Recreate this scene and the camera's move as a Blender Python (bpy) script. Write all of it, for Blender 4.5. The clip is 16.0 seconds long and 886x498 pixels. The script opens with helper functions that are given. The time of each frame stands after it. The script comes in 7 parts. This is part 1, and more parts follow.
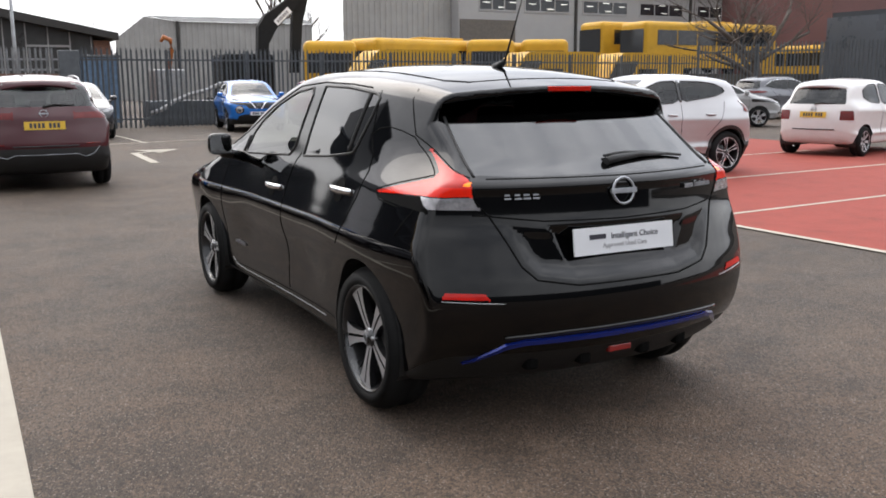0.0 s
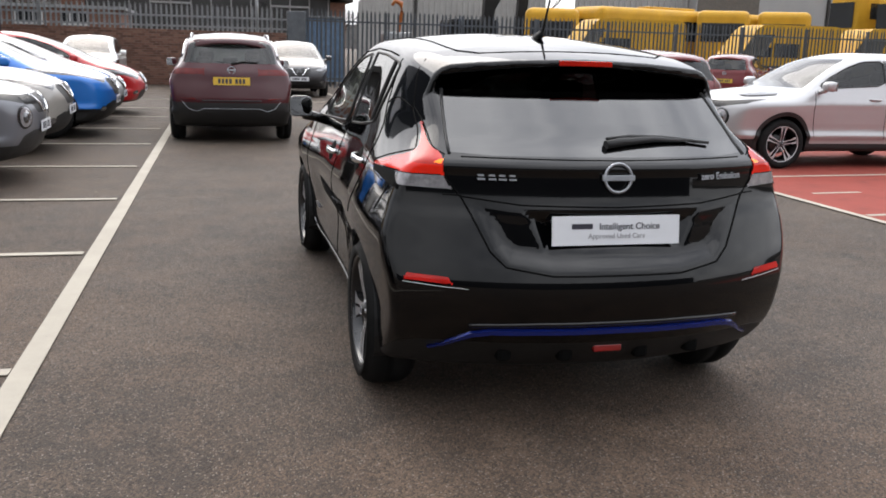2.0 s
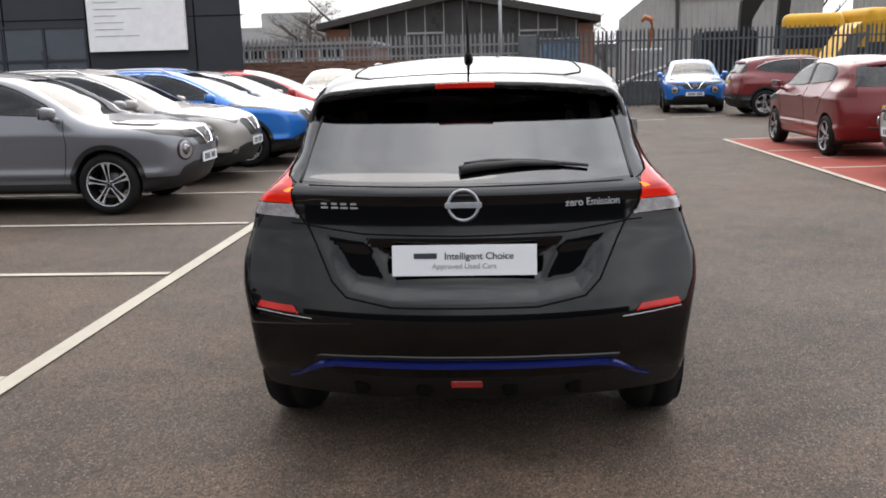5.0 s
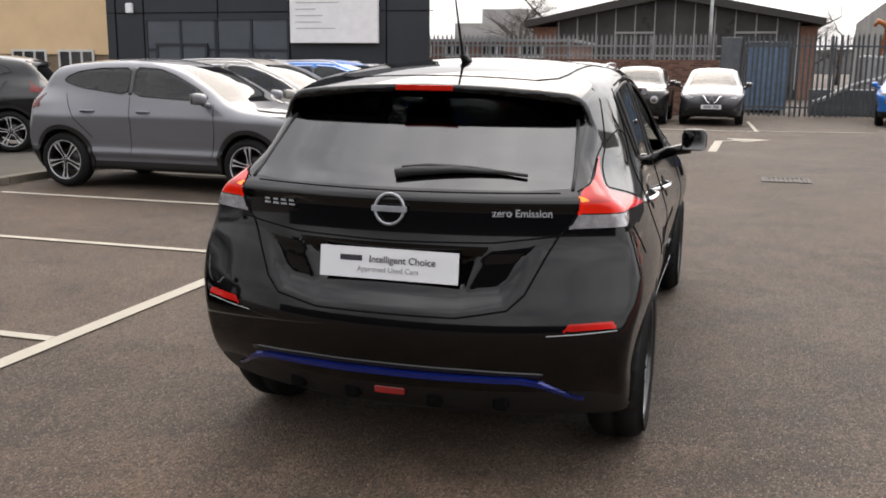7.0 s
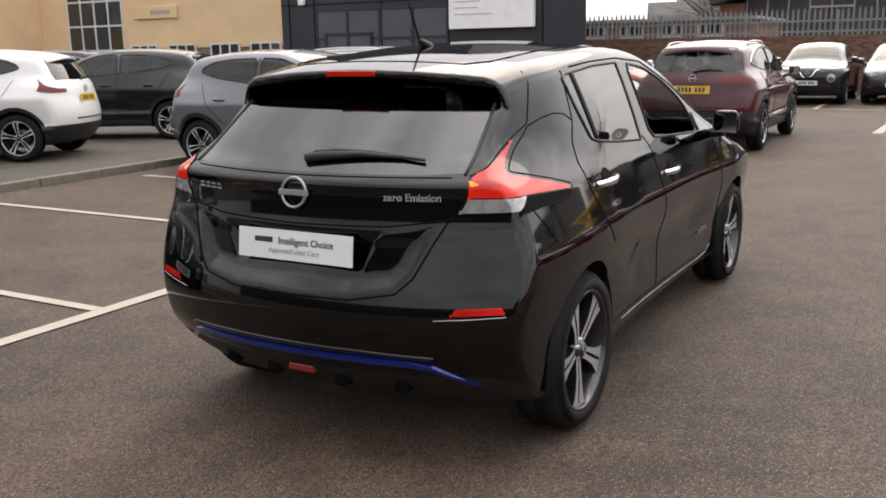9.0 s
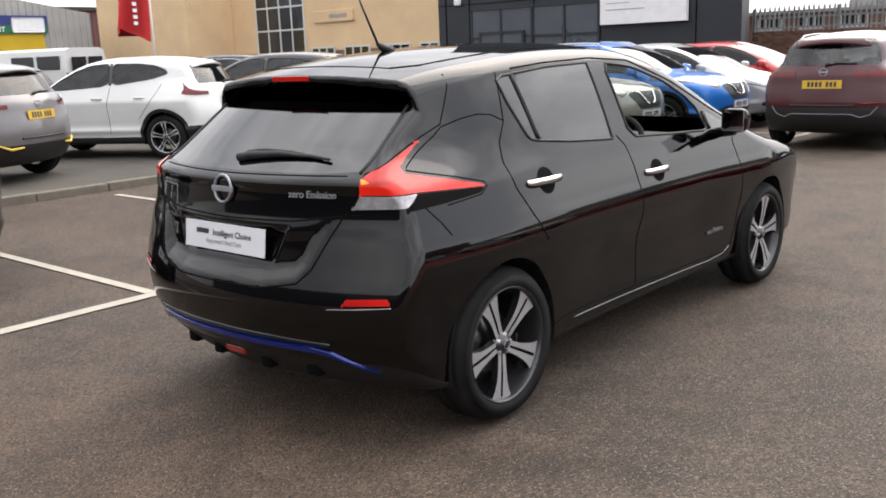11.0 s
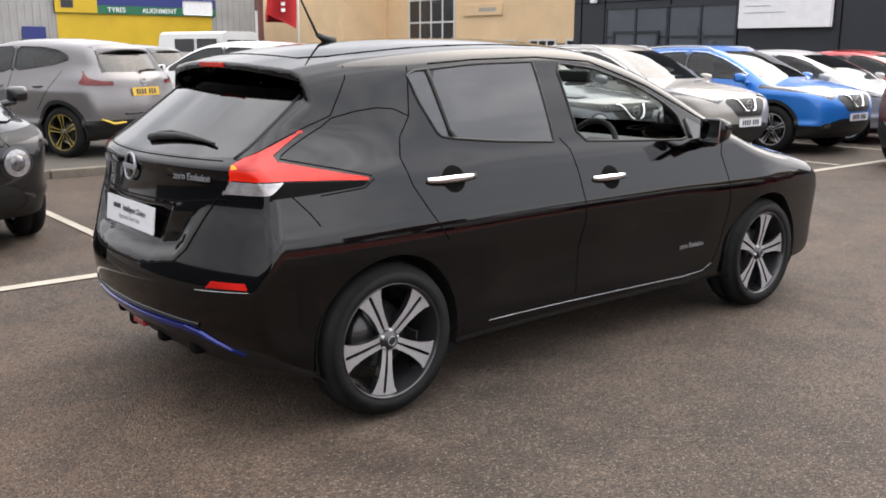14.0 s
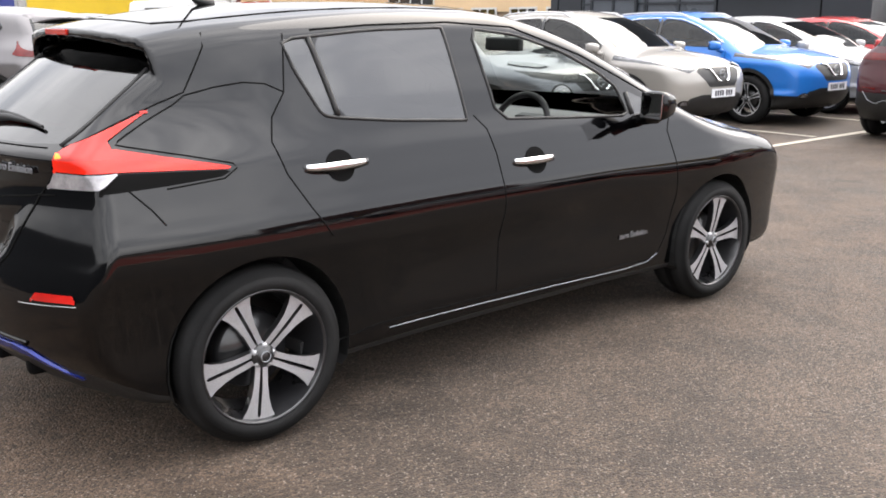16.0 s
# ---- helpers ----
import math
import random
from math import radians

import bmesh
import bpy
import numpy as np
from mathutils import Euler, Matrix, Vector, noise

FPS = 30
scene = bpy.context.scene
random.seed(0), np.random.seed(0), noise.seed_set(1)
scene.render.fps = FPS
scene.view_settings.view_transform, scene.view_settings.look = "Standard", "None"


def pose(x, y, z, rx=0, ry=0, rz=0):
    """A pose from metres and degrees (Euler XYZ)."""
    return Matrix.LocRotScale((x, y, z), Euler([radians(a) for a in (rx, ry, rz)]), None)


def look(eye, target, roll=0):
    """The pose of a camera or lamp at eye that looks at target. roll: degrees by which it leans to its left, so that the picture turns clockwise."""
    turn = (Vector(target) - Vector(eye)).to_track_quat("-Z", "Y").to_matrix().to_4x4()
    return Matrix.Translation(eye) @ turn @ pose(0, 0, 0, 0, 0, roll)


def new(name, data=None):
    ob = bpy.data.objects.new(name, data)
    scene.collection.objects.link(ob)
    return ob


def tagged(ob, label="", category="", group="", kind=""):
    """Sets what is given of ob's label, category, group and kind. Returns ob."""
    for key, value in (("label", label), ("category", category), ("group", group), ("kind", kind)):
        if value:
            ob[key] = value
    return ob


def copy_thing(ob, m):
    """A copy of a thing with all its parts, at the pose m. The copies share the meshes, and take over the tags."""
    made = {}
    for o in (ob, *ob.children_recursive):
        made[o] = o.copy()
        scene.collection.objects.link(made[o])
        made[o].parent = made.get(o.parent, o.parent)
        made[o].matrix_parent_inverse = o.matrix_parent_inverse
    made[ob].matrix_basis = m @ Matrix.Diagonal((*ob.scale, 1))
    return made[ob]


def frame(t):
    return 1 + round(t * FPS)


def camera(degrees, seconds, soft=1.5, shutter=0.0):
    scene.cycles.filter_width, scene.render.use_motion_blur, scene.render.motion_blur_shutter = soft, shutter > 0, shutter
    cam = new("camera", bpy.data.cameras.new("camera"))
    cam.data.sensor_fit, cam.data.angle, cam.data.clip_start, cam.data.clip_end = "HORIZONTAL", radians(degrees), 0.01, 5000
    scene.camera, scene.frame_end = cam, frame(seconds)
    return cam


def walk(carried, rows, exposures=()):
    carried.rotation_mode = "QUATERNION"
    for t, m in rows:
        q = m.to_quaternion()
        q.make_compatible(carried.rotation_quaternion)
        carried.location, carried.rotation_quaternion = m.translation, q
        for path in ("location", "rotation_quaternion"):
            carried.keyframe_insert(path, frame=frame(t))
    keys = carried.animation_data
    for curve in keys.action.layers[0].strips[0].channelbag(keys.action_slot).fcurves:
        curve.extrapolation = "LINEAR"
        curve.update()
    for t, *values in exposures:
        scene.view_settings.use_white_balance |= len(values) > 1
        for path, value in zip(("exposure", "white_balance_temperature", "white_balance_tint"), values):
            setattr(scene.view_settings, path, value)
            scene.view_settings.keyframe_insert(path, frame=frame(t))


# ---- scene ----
cam = camera(51.8, 16.0, 1.8)
PATH = [
    (0, (-2.441, -3.657, 1.456), (-1.505, -1.927, 1.096), -0.3),
    (0.5, (-2.211, -3.622, 1.461), (-1.304, -1.87, 1.134), 0.1),
    (1, (-1.957, -3.693, 1.465), (-1.131, -1.9, 1.144), -0.5),
    (1.5, (-1.694, -3.886, 1.484), (-1.057, -2.029, 1.1), 0.9),
    (2, (-1.465, -3.872, 1.475), (-0.99, -1.978, 1.043), 1.7),
    (2.5, (-1.169, -3.81, 1.484), (-0.683, -1.92, 1.048), -0.9),
    (3, (-0.865, -3.931, 1.487), (-0.464, -2.014, 1.08), -0.7),
    (3.5, (-0.642, -3.919, 1.473), (-0.317, -1.985, 1.083), 0.9),
    (4, (-0.393, -3.795, 1.489), (-0.164, -1.841, 1.131), 0.6),
    (4.5, (-0.121, -3.871, 1.483), (-0.076, -1.906, 1.112), -2.0),
    (5, (0.121, -3.934, 1.497), (0.001, -1.976, 1.106), -1.4),
    (5.2, (0.196, -3.894, 1.488), (0.019, -1.942, 1.09), -0.6),
    (7.3, (1.299, -3.692, 1.508), (0.655, -1.84, 1.114), -0.6),
    (7.5, (1.436, -3.685, 1.503), (0.737, -1.854, 1.103), -1.5),
    (8, (1.736, -3.676, 1.517), (0.928, -1.892, 1.113), -1.6),
    (8.5, (1.883, -3.507, 1.496), (1.0, -1.766, 1.061), 0.1),
    (8.7, (1.962, -3.431, 1.506), (1.054, -1.703, 1.075), -0.2),
    (10.8, (2.899, -2.886, 1.508), (1.634, -1.395, 1.086), -2.8),
    (11, (3.036, -2.873, 1.508), (1.751, -1.399, 1.088), -2.2),
    (11.5, (3.205, -2.773, 1.499), (1.878, -1.339, 1.068), -1.0),
    (12, (3.288, -2.585, 1.491), (1.928, -1.186, 1.053), 0.4),
    (12.5, (3.435, -2.49, 1.499), (2.028, -1.136, 1.067), -1.4),
    (13, (3.718, -2.419, 1.507), (2.248, -1.125, 1.104), -1.5),
    (13.5, (3.78, -2.299, 1.488), (2.28, -1.041, 1.077), -0.1),
    (14, (3.764, -2.096, 1.485), (2.249, -0.862, 1.061), 0.2),
    (14.5, (3.853, -1.927, 1.479), (2.286, -0.759, 1.054), -1.4),
    (15, (3.942, -1.765, 1.479), (2.359, -0.631, 1.022), -1.4),
    (15.5, (3.786, -1.655, 1.469), (2.228, -0.481, 1.028), -0.1),
    (16, (3.565, -1.455, 1.467), (2.078, -0.21, 0.98), 0.0),
]
walk(cam, [(t, look(eye, target, roll)) for t, eye, target, roll in PATH],
     [(0.0, -0.26, 6650, 11.0), (1.5, -0.32, 6650, 11.0), (3.0, -0.24, 6650, 11.0), (5.0, -0.20, 6700, 11.0), (8.5, -0.24, 7150, 13.0), (11.0, -0.02, 6850, 12.0), (14.5, 0.12, 6850, 12.0), (15.0, 0.26, 6850, 12.0), (15.5, 0.42, 6850, 12.0), (16.0, 0.54, 6850, 12.0)])

# ---- world, sun, exposure ----
SUN_EL, SUN_AZ, BRIGHT_AZ = 44.0, -8.0, 50.0
world = bpy.data.worlds.new("overcast_sky")
scene.world = world
world.use_nodes = True
wn, wl = world.node_tree.nodes, world.node_tree.links
wn.clear()
w_out = wn.new("ShaderNodeOutputWorld")
w_bg = wn.new("ShaderNodeBackground")
w_sky = wn.new("ShaderNodeTexSky")
w_sky.sky_type = 'NISHITA'
w_sky.sun_disc = False
w_sky.sun_elevation = radians(SUN_EL)
w_sky.sun_rotation = radians(SUN_AZ)
w_sky.dust_density = 4.0
w_sky.air_density = 1.0
w_co = wn.new("ShaderNodeTexCoord")
w_sep = wn.new("ShaderNodeSeparateXYZ")
wl.new(w_co.outputs["Generated"], w_sep.inputs[0])
w_map = wn.new("ShaderNodeMapping")
w_map.inputs["Scale"].default_value = (1.0, 1.0, 2.6)
wl.new(w_co.outputs["Generated"], w_map.inputs["Vector"])
w_noise = wn.new("ShaderNodeTexNoise")
w_noise.inputs["Scale"].default_value = 2.3
w_noise.inputs["Detail"].default_value = 7.0
w_noise.inputs["Roughness"].default_value = 0.55
wl.new(w_map.outputs[0], w_noise.inputs["Vector"])
w_ramp = wn.new("ShaderNodeValToRGB")
w_ramp.color_ramp.elements[0].position = 0.36
w_ramp.color_ramp.elements[0].color = (5.4, 5.7, 6.3, 1)
w_ramp.color_ramp.elements[1].position = 0.66
w_ramp.color_ramp.elements[1].color = (10.3, 10.6, 11.1, 1)
wl.new(w_noise.outputs["Fac"], w_ramp.inputs["Fac"])
w_mix = wn.new("ShaderNodeMix")
w_mix.data_type = 'RGBA'
w_mix.inputs["Factor"].default_value = 0.86
wl.new(w_sky.outputs[0], w_mix.inputs[6])
wl.new(w_ramp.outputs[0], w_mix.inputs[7])
w_dot = wn.new("ShaderNodeVectorMath")
w_dot.operation = 'DOT_PRODUCT'
w_dot.inputs[1].default_value = (math.sin(radians(BRIGHT_AZ)) * 0.8, math.cos(radians(BRIGHT_AZ)) * 0.8, 0.6)
wl.new(w_co.outputs["Generated"], w_dot.inputs[0])
w_side = wn.new("ShaderNodeMapRange")
w_side.inputs["From Min"].default_value = -0.8
w_side.inputs["From Max"].default_value = 1.0
w_side.inputs["To Min"].default_value = 0.52
w_side.inputs["To Max"].default_value = 1.45
wl.new(w_dot.outputs["Value"], w_side.inputs["Value"])
# an overcast sky is brighter overhead than at the horizon
w_up = wn.new("ShaderNodeMath")
w_up.operation = 'MULTIPLY_ADD'
w_up.use_clamp = False
w_up.inputs[1].default_value = 0.60
w_up.inputs[2].default_value = 0.66
w_pos = wn.new("ShaderNodeMath")
w_pos.operation = 'MAXIMUM'
w_pos.inputs[1].default_value = 0.0
wl.new(w_sep.outputs["Z"], w_pos.inputs[0])
wl.new(w_pos.outputs[0], w_up.inputs[0])
w_both = wn.new("ShaderNodeMath")
w_both.operation = 'MULTIPLY'
wl.new(w_up.outputs[0], w_both.inputs[0])
wl.new(w_side.outputs[0], w_both.inputs[1])
w_mul = wn.new("ShaderNodeVectorMath")
w_mul.operation = 'SCALE'
wl.new(w_mix.outputs[2], w_mul.inputs[0])
wl.new(w_both.outputs[0], w_mul.inputs["Scale"])
wl.new(w_mul.outputs[0], w_bg.inputs["Color"])
w_bg.inputs["Strength"].default_value = 0.277
wl.new(w_bg.outputs[0], w_out.inputs["Surface"])

sun = new("sun", bpy.data.lights.new("sun", 'SUN'))
sun.data.energy = 1.35
sun.data.angle = radians(50)
sun.data.color = (1.0, 0.96, 0.9)
_a = radians(SUN_AZ)
sun.matrix_world = look((0, 0, 30), (-30 * math.sin(_a) / math.tan(radians(SUN_EL)), -30 * math.cos(_a) / math.tan(radians(SUN_EL)), 0))
scene.view_settings.exposure = 0.0

# ---- materials ----
def _mat(name):
    m = bpy.data.materials.new(name)
    m.use_nodes = True
    nt = m.node_tree
    return m, nt.nodes, nt.links, nt.nodes["Principled BSDF"]


def _noise(n, l, scale, detail=4.0, rough=0.6, coord="Object"):
    tc = n.new("ShaderNodeTexCoord")
    t = n.new("ShaderNodeTexNoise")
    t.inputs["Scale"].default_value = scale
    t.inputs["Detail"].default_value = detail
    t.inputs["Roughness"].default_value = rough
    l.new(tc.outputs[coord], t.inputs["Vector"])
    return t


def _ramp(n, l, src, stops):
    r = n.new("ShaderNodeValToRGB")
    e = r.color_ramp.elements
    while len(e) < len(stops):
        e.new(0.5)
    for i, (p, c) in enumerate(stops):
        e[i].position = p
        e[i].color = (*c, 1)
    l.new(src, r.inputs["Fac"])
    return r


def _mixc(n, l, fac, a, b, mode='MIX'):
    m = n.new("ShaderNodeMix")
    m.data_type = 'RGBA'
    m.blend_type = mode
    for i, v in ((0, fac), (6, a), (7, b)):
        if isinstance(v, (int, float)):
            m.inputs[i].default_value = v
        elif isinstance(v, tuple):
            m.inputs[i].default_value = (*v, 1)
        else:
            l.new(v, m.inputs[i])
    return m.outputs[2]


def _bump(n, l, src, strength, dist=0.01):
    b = n.new("ShaderNodeBump")
    b.inputs["Strength"].default_value = strength
    b.inputs["Distance"].default_value = dist
    l.new(src, b.inputs["Height"])
    return b.outputs[0]


def surface(name, color, rough=0.6, metal=0.0, var=0.15, scale=6.0, grain=60.0, bump=0.1, coat=0.0, spec=0.5, bdist=0.004):
    """Plain stuff with stains at two scales and a fine relief."""
    m, n, l, p = _mat(name)
    a = _noise(n, l, scale, 5)
    b = _noise(n, l, grain, 3)
    lo = tuple(c * (1 - var) for c in color)
    hi = tuple(min(1, c * (1 + var)) for c in color)
    r = _ramp(n, l, a.outputs["Fac"], [(0.3, lo), (0.7, hi)])
    c = _mixc(n, l, 0.35, r.outputs[0], b.outputs["Fac"], 'OVERLAY') if var > 0.05 else r.outputs[0]
    l.new(c, p.inputs["Base Color"])
    rr = n.new("ShaderNodeMapRange")
    rr.inputs["To Min"].default_value = max(0.02, rough - 0.12)
    rr.inputs["To Max"].default_value = min(1, rough + 0.12)
    l.new(a.outputs["Fac"], rr.inputs["Value"])
    l.new(rr.outputs[0], p.inputs["Roughness"])
    p.inputs["Metallic"].default_value = metal
    p.inputs["Coat Weight"].default_value = coat
    p.inputs["Specular IOR Level"].default_value = spec
    if bump:
        l.new(_bump(n, l, b.outputs["Fac"], bump, bdist), p.inputs["Normal"])
    return m


def paint(name, color, metal=0.0, rough=0.32, dirt=0.06, spec=0.3, ior=1.42):
    """Car paint: flakes under a clear coat, a little road film."""
    m, n, l, p = _mat(name)
    fl = _noise(n, l, 900.0, 2)
    dn = _noise(n, l, 3.5, 6)
    hi = tuple(min(1, c * 1.25) for c in color)
    r = _ramp(n, l, fl.outputs["Fac"], [(0.35, color), (0.75, hi)])
    dr = _ramp(n, l, dn.outputs["Fac"], [(0.45, (0, 0, 0)), (0.8, (1, 1, 1))])
    f = n.new("ShaderNodeMath")
    f.operation = 'MULTIPLY'
    f.inputs[1].default_value = dirt
    l.new(dr.outputs[0], f.inputs[0])
    l.new(_mixc(n, l, f.outputs[0], r.outputs[0], (0.16, 0.145, 0.13)), p.inputs["Base Color"])
    p.inputs["Metallic"].default_value = metal
    p.inputs["Roughness"].default_value = rough
    p.inputs["Specular IOR Level"].default_value = spec
    p.inputs["Coat Weight"].default_value = 1.0
    p.inputs["Coat IOR"].default_value = ior
    cr = n.new("ShaderNodeMapRange")
    cr.inputs["To Min"].default_value = 0.02
    cr.inputs["To Max"].default_value = 0.075
    l.new(dn.outputs["Fac"], cr.inputs["Value"])
    l.new(cr.outputs[0], p.inputs["Coat Roughness"])
    return m


def glass(name, tint, gloss=0.06, gloss_rough=0.01):
    """A thin pane: it lets tinted light through and reflects by its angle."""
    m, n, l, p = _mat(name)
    n.remove(p)
    tr = n.new("ShaderNodeBsdfTransparent")
    tr.inputs[0].default_value = (*tint, 1)
    gl = n.new("ShaderNodeBsdfGlossy")
    gl.inputs["Roughness"].default_value = gloss_rough
    gl.inputs["Color"].default_value = (1, 1, 1, 1)
    fr = n.new("ShaderNodeLayerWeight")
    fr.inputs["Blend"].default_value = 0.5
    pw = n.new("ShaderNodeMath")
    pw.operation = 'POWER'
    pw.inputs[1].default_value = 5.0
    l.new(fr.outputs["Facing"], pw.inputs[0])
    k = n.new("ShaderNodeMath")
    k.operation = 'MULTIPLY_ADD'
    k.inputs[1].default_value = 0.93
    k.inputs[2].default_value = gloss
    l.new(pw.outputs[0], k.inputs[0])
    mx = n.new("ShaderNodeMixShader")
    l.new(k.outputs[0], mx.inputs[0])
    l.new(tr.outputs[0], mx.inputs[1])
    l.new(gl.outputs[0], mx.inputs[2])
    l.new(mx.outputs[0], n["Material Output"].inputs["Surface"])
    return m


def lamp_plastic(name, color, rough=0.08, glow=0.0):
    m, n, l, p = _mat(name)
    w = _noise(n, l, 9.0, 2)
    r = _ramp(n, l, w.outputs["Fac"], [(0.35, tuple(c * 0.7 for c in color)), (0.65, color)])
    l.new(r.outputs[0], p.inputs["Base Color"])
    p.inputs["Roughness"].default_value = rough
    p.inputs["Coat Weight"].default_value = 0.5
    p.inputs["Specular IOR Level"].default_value = 0.2
    if glow:
        p.inputs["Emission Color"].default_value = (*color, 1)
        p.inputs["Emission Strength"].default_value = glow
    return m


def tarmac(name, dark, light, stain):
    m, n, l, p = _mat(name)
    big = _noise(n, l, 0.42, 7, 0.68)
    mid = _noise(n, l, 3.0, 6, 0.65)
    v = n.new("ShaderNodeTexVoronoi")
    tc = n.new("ShaderNodeTexCoord")
    l.new(tc.outputs["Object"], v.inputs["Vector"])
    v.inputs["Scale"].default_value = 110.0
    st = _noise(n, l, 170.0, 3, 0.7)
    base = _ramp(n, l, big.outputs["Fac"], [(0.38, dark), (0.62, light)])
    c = _mixc(n, l, 0.5, base.outputs[0], _ramp(n, l, mid.outputs["Fac"], [(0.35, stain), (0.62, light)]).outputs[0])
    sp = _ramp(n, l, v.outputs["Color"], [(0.0, (0.08, 0.08, 0.08)), (0.45, (0.42, 0.42, 0.42)), (0.8, (0.66, 0.65, 0.63)), (1.0, (1.0, 0.99, 0.96))])
    c = _mixc(n, l, 0.9, c, sp.outputs[0], 'OVERLAY')
    c = _mixc(n, l, 0.7, c, _ramp(n, l, st.outputs["Fac"], [(0.33, (0.12, 0.12, 0.12)), (0.67, (0.88, 0.88, 0.88))]).outputs[0], 'OVERLAY')
    # broad worn patches, browner than the rest
    worn = _noise(n, l, 0.16, 5, 0.6)
    wf = _ramp(n, l, worn.outputs["Fac"], [(0.44, (0, 0, 0)), (0.62, (0.55, 0.55, 0.55))])
    c = _mixc(n, l, wf.outputs[0], c, _mixc(n, l, 1.0, c, (1.22, 1.0, 0.80), 'MULTIPLY'))
    damp = _noise(n, l, 1.1, 5, 0.7)
    df = _ramp(n, l, damp.outputs["Fac"], [(0.52, (1, 1, 1)), (0.70, (0.72, 0.72, 0.72))])
    c = _mixc(n, l, 1.0, c, df.outputs[0], 'MULTIPLY')
    # sparse pale chippings
    w2 = n.new("ShaderNodeTexVoronoi")
    l.new(tc.outputs["Object"], w2.inputs["Vector"])
    w2.inputs["Scale"].default_value = 105.0
    chip = n.new("ShaderNodeMath")
    chip.operation = 'GREATER_THAN'
    chip.inputs[1].default_value = 0.87
    sx = n.new("ShaderNodeSeparateColor")
    l.new(w2.outputs["Color"], sx.inputs[0])
    l.new(sx.outputs[0], chip.inputs[0])
    core = n.new("ShaderNodeMath")
    core.operation = 'LESS_THAN'
    core.inputs[1].default_value = 0.4
    l.new(w2.outputs["Distance"], core.inputs[0])
    both = n.new("ShaderNodeMath")
    both.operation = 'MULTIPLY'
    l.new(chip.outputs[0], both.inputs[0])
    l.new(core.outputs[0], both.inputs[1])
    half = n.new("ShaderNodeMath")
    half.operation = 'MULTIPLY'
    half.inputs[1].default_value = 0.55
    l.new(both.outputs[0], half.inputs[0])
    c = _mixc(n, l, half.outputs[0], c, (0.27, 0.235, 0.195))
    l.new(c, p.inputs["Base Color"])
    rr = n.new("ShaderNodeMapRange")
    rr.inputs["To Min"].default_value = 0.62
    rr.inputs["To Max"].default_value = 0.92
    l.new(mid.outputs["Fac"], rr.inputs["Value"])
    l.new(rr.outputs[0], p.inputs["Roughness"])
    p.inputs["Specular IOR Level"].default_value = 0.35
    inv = n.new("ShaderNodeMath")
    inv.operation = 'SUBTRACT'
    inv.inputs[0].default_value = 1.0
    l.new(v.outputs["Distance"], inv.inputs[1])
    l.new(_bump(n, l, inv.outputs[0], 0.9, 0.006), p.inputs["Normal"])
    return m


def worn_paint(name, color, under, amount=0.5):
    """Road paint, worn through to the tarmac in specks."""
    m, n, l, p = _mat(name)
    a = _noise(n, l, 120.0, 4, 0.7)
    b = _noise(n, l, 2.5, 6, 0.7)
    mul = n.new("ShaderNodeMath")
    mul.operation = 'ADD'
    l.new(a.outputs["Fac"], mul.inputs[0])
    l.new(b.outputs["Fac"], mul.inputs[1])
    f = _ramp(n, l, mul.outputs[0], [(amount, (0, 0, 0)), (min(0.99, amount + 0.12), (1, 1, 1))])
    hue = _ramp(n, l, b.outputs["Fac"], [(0.3, tuple(c * 0.8 for c in color)), (0.7, color)])
    l.new(_mixc(n, l, f.outputs[0], under, hue.outputs[0]), p.inputs["Base Color"])
    p.inputs["Roughness"].default_value = 0.8
    p.inputs["Specular IOR Level"].default_value = 0.2
    l.new(_bump(n, l, a.outputs["Fac"], 0.4, 0.003), p.inputs["Normal"])
    return m


ASPHALT = tarmac("asphalt", (0.036, 0.0264, 0.0198), (0.092, 0.0690, 0.0525), (0.025, 0.0184, 0.0140))
LINE = worn_paint("white_road_paint", (0.40, 0.365, 0.305), (0.09, 0.083, 0.078), 0.62)
REDPAINT = worn_paint("red_ground_paint", (0.255, 0.052, 0.038), (0.12, 0.036, 0.029), 0.72)
KERBSTONE = surface("kerb_concrete", (0.13, 0.112, 0.088), 0.9, var=0.25, scale=5, grain=90, bump=0.4)
BLACKPAINT = paint("black_paint", (0.0005, 0.0005, 0.0007), 0.0, 0.25, 0.002, 0.0, 1.47)
GLOSSBLACK = paint("piano_black", (0.0012, 0.0012, 0.0013), 0.0, 0.12, 0.0, 0.0)
PLASTIC = surface("black_plastic", (0.008, 0.008, 0.008), 0.55, var=0.2, grain=300, bump=0.15)
TYRE = surface("tyre_rubber", (0.010, 0.010, 0.010), 0.75, var=0.3, scale=9, grain=120, bump=0.25, spec=0.15)
RIMSILVER = surface("machined_alloy", (0.40, 0.40, 0.41), 0.34, 0.55, var=0.08, grain=200, bump=0.02)
RIMGREY = surface("silver_painted_alloy", (0.50, 0.50, 0.51), 0.36, 0.4, var=0.1, grain=200, bump=0.02)
RIMBLACK = surface("black_alloy", (0.012, 0.012, 0.013), 0.3, 0.0, var=0.2, coat=0.5, bump=0)
RIMYELLOW = surface("yellow_alloy_edge", (0.26, 0.19, 0.035), 0.4, var=0.1, bump=0)
CHROME = surface("chrome", (0.82, 0.82, 0.83), 0.07, 1.0, var=0.03, bump=0)
GAP = surface("panel_gap", (0.003, 0.003, 0.003), 0.9, var=0.02, bump=0, spec=0.1)
GLASS_CLEAR = glass("clear_car_glass", (0.66, 0.72, 0.69))
GLASS_DARK = glass("privacy_glass", (0.016, 0.017, 0.017), 0.095)
